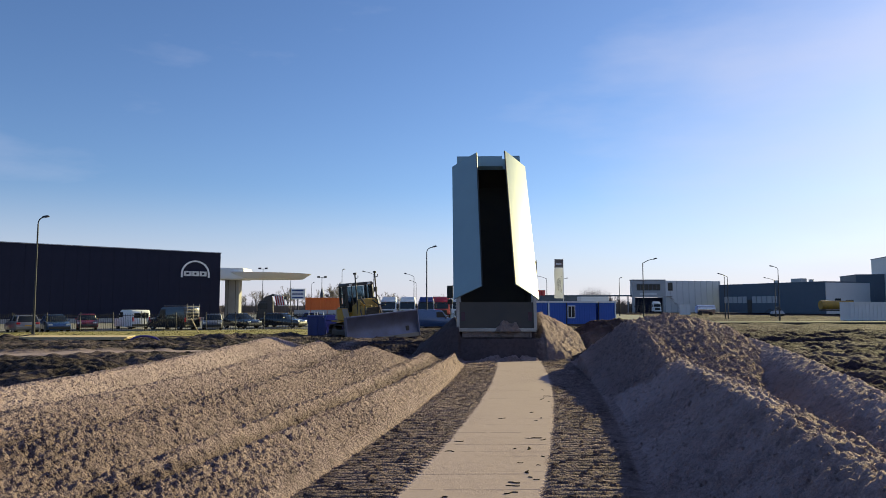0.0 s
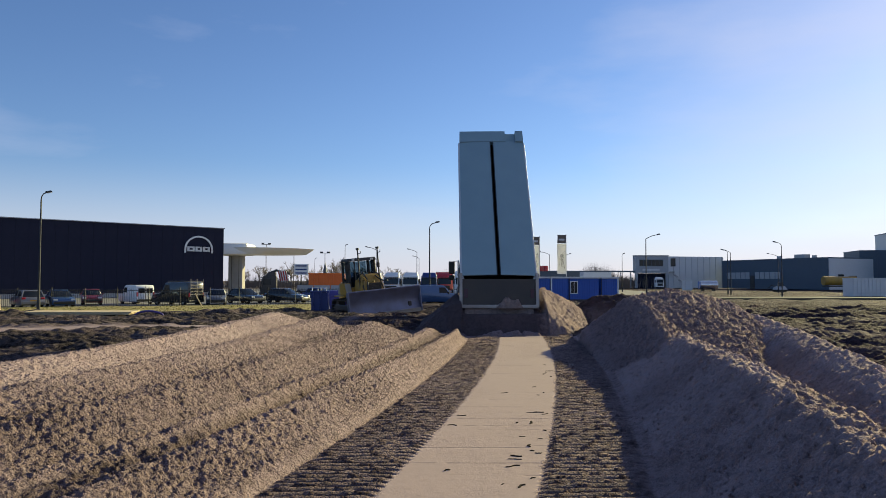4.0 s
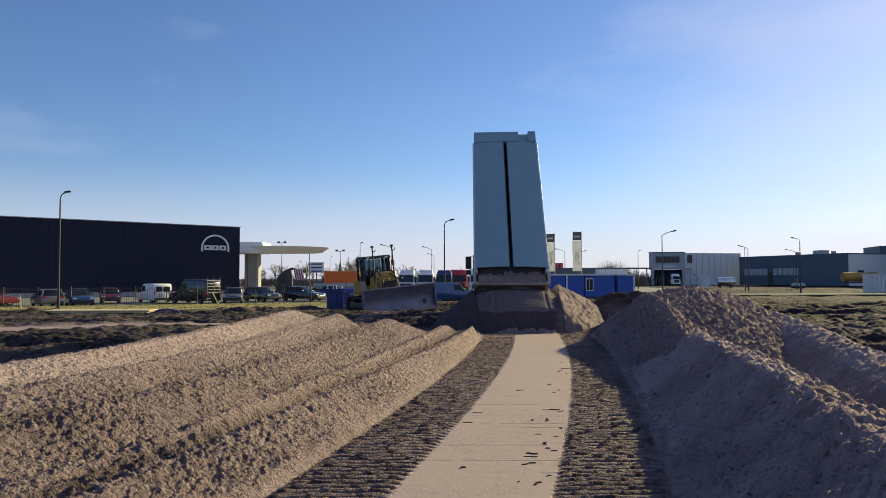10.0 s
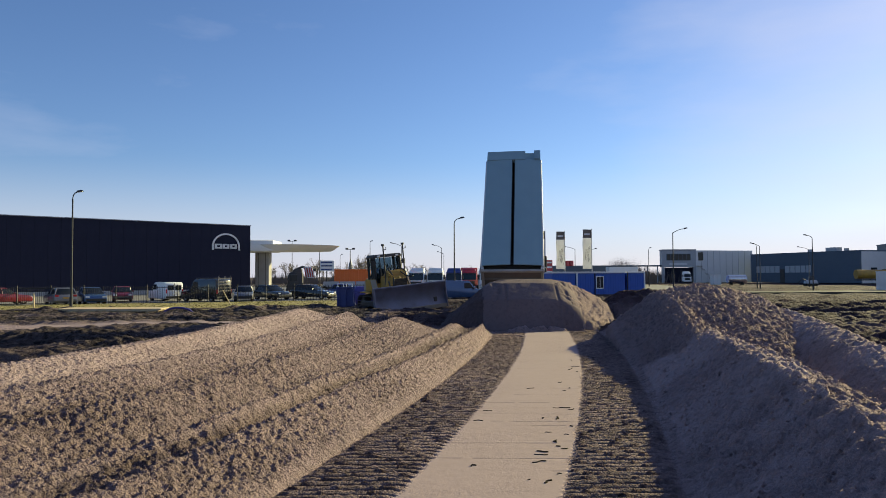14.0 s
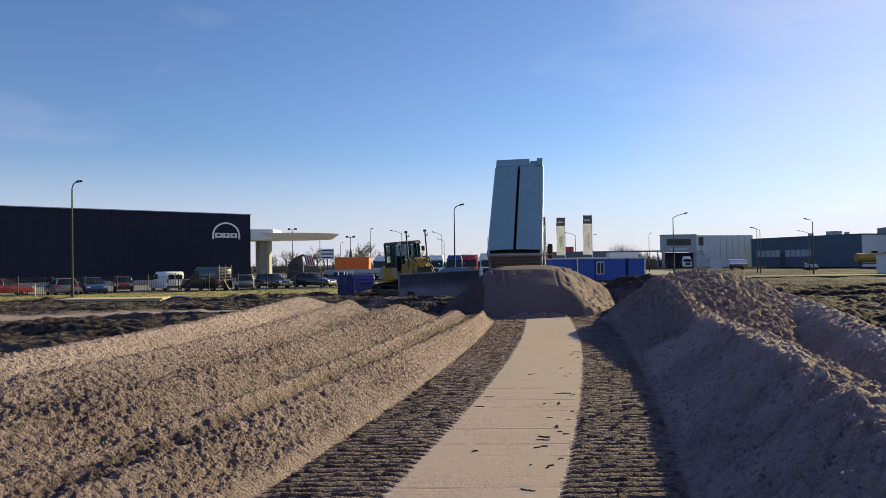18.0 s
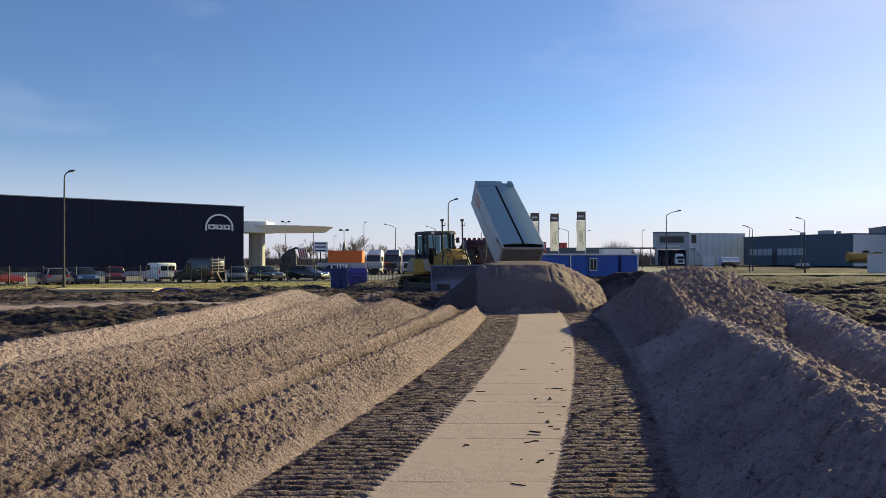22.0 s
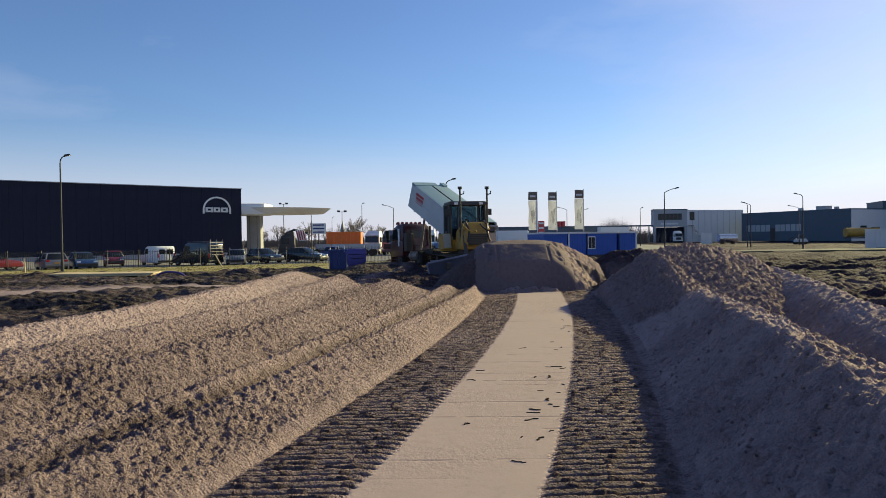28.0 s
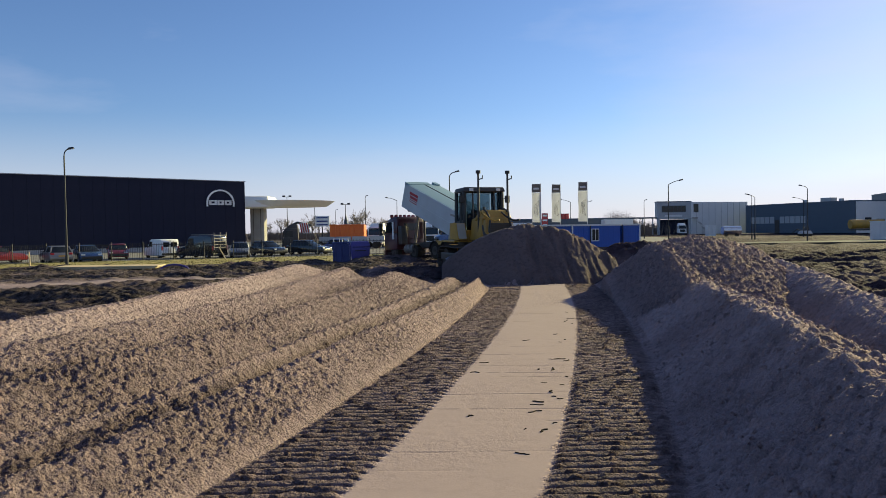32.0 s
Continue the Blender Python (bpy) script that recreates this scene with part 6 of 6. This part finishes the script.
part("box", Shape().box((2.5, 1.2, 2.55), (4.9, 2.4, 2.5), 0.06), M_WHITE, wt)
part("chassis", Shape().box((2.5, 1.2, 1.1), (4.7, 1.8, 0.3)), M_DARKSTEEL, wt)
for xx in (1.2, 3.8):
    part("wheel", Shape().rod((xx, 0.1, 0.48), (xx, 0.4, 0.48), 0.48, seg=16), M_RUBBER, wt)
for k in range(3):
    sb = thing("red_marker", pose(18.4 + 0.72 * k, 112, 3.0), "small red drum on the shed roof", "drum", "red drums")
    sb.matrix_basis = pose(18.4 + 0.75 * k, 130.6, 3.5)
    part("drum", Shape().rod((0, 0, 0), (0, 0, 0.95), 0.42, seg=16), M_REDBRIGHT, sb)
    part("drum_lid", Shape().rod((0, 0, 0.95), (0, 0, 1.0), 0.44, seg=16), M_REDBRIGHT, sb)


# ---- odds and ends on the verge ----
bd = thing("board_stack", pose(-24.6, 42.0, -0.30, 2, 0, 2), "low stack of pale boards lying on the verge", "boards")
for k in range(2):
    for j in range(3):
        part("board", Shape().box((3.2 + 0.15 * ((k * 7 + j * 3) % 3), 0.45 * j, 0.09 * k + 0.05), (6.2, 0.42, 0.075), 0.008), M_WOOD, bd)
for x in (0.8, 3.2, 5.6):
    part("bearer", Shape().box((x, 0.45, -0.12), (0.1, 1.4, 0.24)), M_WOOD, bd)
pp = thing("pipe_bow", pose(-17.1, 42.0, -0.42, 0, 0, 8), "bent blue plastic pipe half buried in the soil", "pipe")
part("pipe", Shape().tube([(0.85 * math.cos(a) * -1, 0.1 * math.sin(a * 2), 0.34 * math.sin(a)) for a in np.linspace(0, math.pi, 13)], 0.06), M_VIOLETBLUE, pp, smooth=True)
for x, y, ln, lean in ((-19.4, 58.4, 1.3, -28), (-35.0, 50.5, 1.0, 0), (-33.6, 47.0, 0.9, 4), (-31.8, 51.6, 1.1, -3)):
    st = solo("marker_stake", Shape().rod((0, 0, -0.2), (0, 0, ln), 0.05, 0.04, seg=8), M_WOOD, pose(x, y, -0.5, 0, lean), "thin wooden marker stake in the grass", "stake", "marker stakes")
dk = thing("light_machine", pose(71.8, 150, Z0), "small pale site machine far across the field", "machine")
part("body", Shape().frustum((0, 0, 2.6, 1.6), (0.3, 0.2, 2.2, 1.4), 0.5, 1.2, bevel=0.08), M_WALLGREY, dk)
part("cab", Shape().frustum((0.9, 0.3, 1.9, 1.3), (1.0, 0.4, 1.8, 1.2), 1.2, 2.1, bevel=0.05), M_GLASS, dk)
part("boom", Shape().tube([(0.4, 0.8, 1.1), (-0.4, 0.8, 1.5), (-1.4, 0.8, 0.7)], 0.1), M_DARKSTEEL, dk)
part("undercarriage", Shape().box((1.2, 0.8, 0.25), (2.4, 1.5, 0.5), 0.1), M_RUBBER, dk)
pl = thing("pallet_pile", pose(-31.2, 38.6, -0.35, 0, 0, 10), "grey pile of pallets and sheets on the verge", "pallets")
for k in range(5):
    part("pallet", Shape().box((0.05 * (k % 2), 0, 0.08 + 0.15 * k), (2.4, 1.2, 0.11), 0.01), M_WALLGREY, pl)


# ---- bare trees ----
def bare_tree(x, y, height, seed, twigs=5, name="bare_tree"):
    rng = random.Random(seed)
    t = thing(name, pose(x, y, Z0), "leafless winter tree with fine twigs", "tree", "bare trees")
    trunk, crown = [], []

    def grow(p, d, ln, r, depth):
        q = p + d * ln
        (trunk if depth < 2 else crown).append((p, q, r, r * 0.7))
        if depth >= 5:
            return
        for _ in range(rng.choice((2, 3)) if depth else twigs):
            nd = (d + Vector((rng.gauss(0, 0.5), rng.gauss(0, 0.5), rng.uniform(-0.05, 0.45)))).normalized()
            grow(p.lerp(q, rng.uniform(0.6, 1.0)), nd, ln * rng.uniform(0.55, 0.8), r * 0.62, depth + 1)
    grow(Vector((0, 0, 0)), Vector((0, 0, 1)), height * 0.3, height * 0.016, 0)

    def sticks(segs, n):
        verts, faces = [], []
        for a, b, r0, r1 in segs:
            d = (b - a).normalized()
            s = d.cross(Vector((0.3, 0.9, 0.1))).normalized()
            u = d.cross(s)
            i = len(verts)
            for c, r in ((a, r0), (b, r1)):
                verts += [tuple(c + (s * math.cos(6.283 * k / n) + u * math.sin(6.283 * k / n)) * max(r, 0.018)) for k in range(n)]
            faces += [(i + k, i + (k + 1) % n, i + n + (k + 1) % n, i + n + k) for k in range(n)]
        return verts, faces
    for nm, segs, n in (("trunk", trunk, 6), ("crown", crown, 3)):
        me = bpy.data.meshes.new(nm)
        v, f = sticks(segs, n)
        me.from_pydata(v, [], f)
        me.materials.append(M_BARK)
        ob = new(nm, me)
        ob.parent = t
    return t


bare_tree(-21.1, 150, 9.5, 1, 6)
bare_tree(-24.5, 165, 7.5, 2)
bare_tree(-46.0, 190, 9.0, 3)
bare_tree(-39.5, 190, 10.0, 4)
bare_tree(-42.5, 196, 8.5, 5)
bare_tree(-30.5, 180, 8.0, 6)
bare_tree(-14.0, 185, 8.0, 7)
bare_tree(-9.0, 190, 7.5, 8)
bare_tree(1.0, 190, 7.5, 9)
bare_tree(-52.1, 190, 7.0, 20, 5)
bare_tree(-46.7, 185, 8.5, 21, 6)
bare_tree(-46.8, 195, 7.5, 22, 5)
bare_tree(-38.0, 180, 7.0, 23, 6)
bare_tree(-34.6, 175, 8.0, 24, 5)
bare_tree(-34.9, 190, 7.5, 25, 6)
bare_tree(-26.0, 170, 7.5, 26, 5)
bare_tree(-23.2, 165, 10.5, 27, 6)
bare_tree(-21.7, 180, 8.0, 28, 5)
bare_tree(-19.9, 190, 8.5, 29, 6)
bare_tree(-16.8, 185, 7.0, 30, 5)
bare_tree(-11.2, 190, 7.5, 31, 6)


def far_wood():
    """A low belt of leafless bushes and trees along the horizon, one mesh."""
    rng = random.Random(9)
    verts, faces = [], []
    spans = [(-75, 10, 215, 250, 900, 4.2), (8, 75, 225, 250, 700, 4.2), (38, 54, 198, 206, 320, 6.4)]
    for x0, x1, y0, y1, n, hmax in spans:
        for _ in range(n):
            x, y = rng.uniform(x0, x1), rng.uniform(y0, y1)
            h = hmax * rng.uniform(0.5, 1.15) * (0.8 + 0.3 * math.sin(x * 0.31))
            for _ in range(5):
                dx, dy = rng.gauss(0, 0.35) * h * 0.35, rng.gauss(0, 0.3)
                i = len(verts)
                w = rng.uniform(0.03, 0.07)
                verts += [(x - w, y, Z0), (x + w, y, Z0), (x + dx + w * 0.3, y + dy, Z0 + h), (x + dx * 0.5 + 0.6 * rng.gauss(0, 0.5), y + dy, Z0 + h * 0.8)]
                faces += [(i, i + 1, i + 2), (i, i + 1, i + 3)]
    me = bpy.data.meshes.new("far_wood")
    me.from_pydata(verts, [], faces)
    me.materials.append(M_BARK)
    tagged(new("far_wood", me), "low belt of leafless trees on the horizon", "trees", kind="stuff")


far_wood()
sp = thing("church_spire", pose(-48.0, 300, Z0), "slim dark church spire far off", "tower")
part("tower", Shape().box((0, 0, 3.0), (1.6, 1.6, 6.0)), M_HALLBLUE, sp)
part("spire", Shape().rod((0, 0, 6.0), (0, 0, 10.2), 1.0, 0.05, seg=8), M_HALLBLUE, sp)


# ---- twigs and clods on the works ----
def twigs():
    rng = random.Random(14)
    for k in range(30):
        y = rng.choice([rng.uniform(5.0, 9.5), rng.uniform(6, 15)])
        u = rng.uniform(0.34, 0.60) if rng.random() < 0.8 else rng.uniform(-0.6, 0.3)
        x = float(lane(np.array(y))) + u
        ln = rng.uniform(0.03, 0.15)
        n = 6
        bow = rng.uniform(-0.03, 0.03)
        pts = [(ln * (i / n - 0.5), bow * math.sin(3 * i / n) + rng.gauss(0, 0.006), 0.003) for i in range(n + 1)]
        solo("twig", Shape().tube(pts, rng.uniform(0.003, 0.0085), 5), M_TWIG, pose(x, y, 0.0, 0, 0, rng.uniform(-10, 190)), "short dark twig lying on the rolled sand", "twig", "twigs on the strip")


twigs()


def loose_clods():
    """Loose crumbs of sand on the banks, many small ones in one mesh."""
    rng = np.random.default_rng(3)
    n = 43000
    y = 3.2 + 17.0 * rng.random(n) ** 1.5
    side = rng.random(n)
    u = np.where(side < 0.84, -1.72 - 4.6 * rng.random(n), np.where(side < 0.93, 2.85 + 1.6 * rng.random(n), 1.5 + 1.8 * rng.random(n)))
    x = lane(y) + u
    h = ground_height(x, y)[0]
    r = 0.004 + np.where(side < 0.93, 0.009, 0.020) * rng.random(n) ** 3
    base = np.array([(1, 0, 0), (-1, 0, 0), (0, 1, 0), (0, -1, 0), (0, 0, 1), (0, 0, -1)], float)
    tri = np.array([(0, 2, 4), (2, 1, 4), (1, 3, 4), (3, 0, 4), (2, 0, 5), (1, 2, 5), (3, 1, 5), (0, 3, 5)])
    jit = 0.6 + 0.8 * rng.random((n, 6, 1))
    v = base[None] * jit * r[:, None, None] + np.stack([x, y, h + r * 0.3], -1)[:, None, :]
    f = tri[None] + 6 * np.arange(n)[:, None, None]
    me = bpy.data.meshes.new("sand_crumbs")
    me.vertices.add(n * 6)
    me.vertices.foreach_set("co", v.ravel().astype(np.float32))
    me.loops.add(n * 24)
    me.loops.foreach_set("vertex_index", f.ravel().astype(np.int32))
    me.polygons.add(n * 8)
    me.polygons.foreach_set("loop_start", np.arange(0, n * 24, 3, dtype=np.int32))
    me.update(calc_edges=True)
    me.materials.append(M_GROUND)
    tagged(new("sand_crumbs", me), "loose crumbs of damp sand on the banks", "sand", kind="stuff")


loose_clods()


# ---- motions ----
TRUCK = [
    (0, 2.07, 25.33, -0.77, 54.19, 1.24), (6, 2.07, 25.55, -0.36, 54.91, 1.23), (9, 2.02, 25.69, -1.48, 53.3, 1.31), (10, 2.06, 26.1, -1.16, 52.54, 1.37),
    (11, 1.73, 26.97, -1.58, 51.28, 1.42), (12, 1.98, 28.14, -2.74, 50.97, 1.44), (13, 1.68, 29.68, -3.89, 50.12, 1.5), (14, 2.17, 30.77, -5.64, 51.11, 1.4),
    (14.5, 2.01, 31.3, -6.26, 51.51, 1.37), (16.5, 2.22, 33.1, -9.94, 49.1, 1.39), (17, 2.43, 33.72, -9.85, 47.7, 1.41), (18, 2.63, 35.06, -8.06, 45.12, 1.41),
    (19, 3.04, 36.68, -4.69, 42.28, 1.46), (20, 3.37, 38.61, 0.7, 40.39, 1.43), (21, 3.47, 40.56, 7.41, 38.3, 1.47), (22, 3.52, 41.91, 14.66, 36.43, 1.39),
    (23, 3.33, 43.25, 22.3, 34.58, 1.36), (24, 2.87, 44.36, 27.37, 32.45, 1.3), (25, 2.33, 45.12, 31.04, 30, 1.3), (28, 1.08, 44.96, 32.19, 24.2, 1.33),
    (29, 0.89, 45.2, 32.96, 22.84, 1.33), (30, 0.87, 45.24, 33.45, 21.4, 1.33), (31, 0.81, 45.03, 34.13, 20.71, 1.32), (32, 0.75, 44.64, 35.05, 19.3, 1.31),
]
DOZER = [
    (0, -4.60, 44.4, -154.9, -0.03), (3, -4.63, 44.4, -155, -0.02), (6, -4.63, 44.4, -155, -0.03), (9, -4.65, 44.4, -155, -0.03),
    (12, -4.64, 44.4, -155, -0.02), (14.5, -4.56, 44.4, -155, -0.03), (16.5, -3.91, 44.22, -155, -0.08), (17, -3.69, 43.9, -153.6, -0.09),
    (18, -3.34, 42.96, -148.22, -0.09), (19, -2.71, 41.93, -144.01, -0.11), (20, -1.98, 40.88, -142.48, -0.07), (21, -1.39, 39.86, -144.8, 0.05),
    (22, -0.98, 39.37, -148.38, -0.06), (23, -0.55, 38.74, -154.17, -0.07), (24, -0.09, 37.81, -160.21, 0.01), (25, 0.14, 36.76, -165.14, 0.03),
    (25.5, 0.24, 36.22, -166.97, 0.03), (27.5, 0.49, 34.16, -168.35, 0.12), (28, 0.56, 33.82, -168.44, 0.13), (29, 0.69, 33.26, -168.39, 0.13),
    (30, 0.80, 32.53, -167.95, 0.11), (31, 0.94, 31.59, -167.19, 0.15), (32, 1.00, 30.58, -164.09, 0.23),
]


def glide(rows, t):
    ts = [r[0] for r in rows]
    return [float(np.interp(t, ts, [r[k] for r in rows])) for k in range(1, len(rows[0]))]


def motions():
    nose = [(0, 0.0), (19, 0.0), (23, -2.4), (28, -2.8), (32, -2.8)]
    walk(truck, [(t, pose(x, y, z - 1.28, 0, 0, h) @ pose(0, 0, 0, glide(nose, t)[0])) for t, x, y, h, tip, z in TRUCK])
    walk(truck_body, [(t, pose(0, 0, PIVOT, tip - glide(nose, t)[0])) for t, x, y, h, tip, z in TRUCK])
    ram_rows = []
    for t, x, y, h, tip, z in TRUCK:
        top = pose(0, 0, PIVOT, tip - glide(nose, t)[0]) @ Vector((0, 6.5, 0.9))
        foot = Vector((0, 6.75, 1.0))
        ram_rows.append((t, Matrix.Translation(foot) @ pose(0, 0, 0, math.degrees(-math.atan2(top.y - foot.y, top.z - foot.z)))))
    walk(truck_ram, ram_rows)
    # seconds, opening angle, outward slide on the hinge arms
    lid_rows = {-1: [(0, 36, 0.18), (0.4, 30, 0.15), (0.7, 14, 0.1), (1.0, 6, 0.04), (1.3, 1, 0.0), (1.5, 0, 0.0), (32, 0, 0.0)],
                1: [(0, 42, 0.18), (0.4, 38, 0.16), (0.7, 29, 0.12), (1.0, 16, 0.06), (1.3, 5, 0.02), (1.6, 0, 0.0), (32, 0, 0.0)]}
    for lid, s in zip(truck_lids, (-1, 1)):
        base = lid.matrix_basis.translation.copy()
        walk(lid, [(t, pose(base.x + s * d, base.y, base.z, 0, s * a)) for t, a, d in lid_rows[s]])
    hinge = truck_flap.matrix_basis.translation.copy()
    flap_open = [(0, 33.5), (3, 34), (6, 35), (8.2, 36), (9, 26), (9.5, 23), (10, 15), (10.5, 10), (11, 9), (11.5, 6), (12, 0), (32, 0)]
    walk(truck_flap, [(t, pose(*hinge, a)) for t, a in flap_open])
    # rolling wheels
    dist, last, roll = 0.0, None, []
    for k in range(0, 161):
        t = k * 0.2
        x, y, h, tip, z = glide(TRUCK, t)
        if last is not None:
            dist += math.hypot(x - last[0], y - last[1])
        last = (x, y)
        roll.append((t, -math.degrees(dist / 0.52)))
    for w in truck_wheels:
        base = w.matrix_basis.translation.copy()
        walk(w, [(t, pose(*base, a)) for t, a in roll])
    lean = [(0, 5.5), (17, 5.5), (19, 4.0), (22, 1.5), (25, 0.5), (32, 0.0)]
    walk(dozer, [(t, pose(x, y, z - 0.22 + 0.14 * max(0, min(1, (t - 17) / 8)), 0, glide(lean, t)[0], h)) for t, x, y, h, z in DOZER])
    tilt = [(0, 0.0, 0.0), (17, 0.0, 0.0), (19, -4.0, 0.08), (21, -2.5, 0.08), (23, 1.0, 0.0), (25, 5.0, -0.15), (27.5, 11.0, -0.4), (32, 12.0, -0.45)]
    swing = [(0, 5.0), (14.5, 5.0), (18, -18.0), (19, -30.0), (20, -36.0), (22, -32.0), (25, -16.0), (32, -8.0)]
    walk(dozer_blade, [(t, pose(0, 3.75, glide(tilt, t)[1], 0, glide(tilt, t)[0], glide(swing, t)[0]) @ pose(0, -3.75, 0)) for t in (0, 14.5, 16.5, 18, 19, 20, 21, 22, 23, 24, 25, 26, 27.5, 29, 30, 32)])
    # the sand: what lies on the flap slides off, the cap swells, the blade rolls its load over the heap
    walk(spill, [(0, pose(2.05, 24.12, 0.78)), (6, pose(2.05, 24.35, 0.72)), (8.2, pose(2.0, 24.42, 0.78)), (9, pose(1.98, 24.46, 1.28)), (9.5, pose(2.01, 24.66, 1.42)), (10, pose(2.04, 24.93, 1.68)), (10.5, pose(1.86, 25.43, 1.8)), (11, pose(1.7, 25.88, 1.8)), (11.5, pose(1.79, 26.35, 1.5)), (12, pose(1.9, 26.5, 0.2)), (12.5, pose(1.9, 26.5, -0.8)), (32, pose(1.9, 26.5, -0.8))])
    walk(cap, [(0, pose(0, 0, -0.66)), (8.2, pose(0, 0, -0.64)), (9.0, pose(0, 0, -0.42)), (9.5, pose(0, 0, -0.33)), (10.0, pose(0, 0, -0.2)), (10.5, pose(0, 0, -0.08)), (11, pose(0, 0, 0)), (28, pose(0, 0, 0)), (28.5, pose(0, 0, -0.12)), (29, pose(0, 0, -0.32)), (30, pose(0, 0, -0.45)), (32, pose(0, 0, -0.5))])
    rows = [(0, pose(2.3, 25.6, -1.9)), (26.6, pose(2.3, 25.6, -1.9)), (28, pose(2.3, 25.5, -0.32)), (28.5, pose(2.3, 25.4, -0.12)), (29, pose(2.3, 25.3, 0)), (30, pose(2.3, 25.2, 0.02)), (31, pose(2.35, 25.1, 0.05)), (32, pose(2.4, 24.9, 0.1))]
    walk(pushed, rows)
    walk(heap, [(0, pose(0, 0, 0)), (28, pose(0, 0, 0)), (29, pose(0, 0, -0.22)), (30, pose(0, 0, -0.3)), (32, pose(0, 0, -0.35))])
    walk(clump, [(t, pose(x + 0.35, y, z)) for t, x, y, z in ((0, 2.05, 23.66, 0.98), (6, 2.05, 23.88, 0.92), (8.2, 2.0, 23.96, 0.97), (9, 1.98, 24.08, 1.27), (9.5, 2.01, 24.5, 1.3), (10, 2.04, 24.9, 1.4), (11, 1.8, 25.5, 1.0), (32, 1.8, 25.5, 0.6))])


motions()
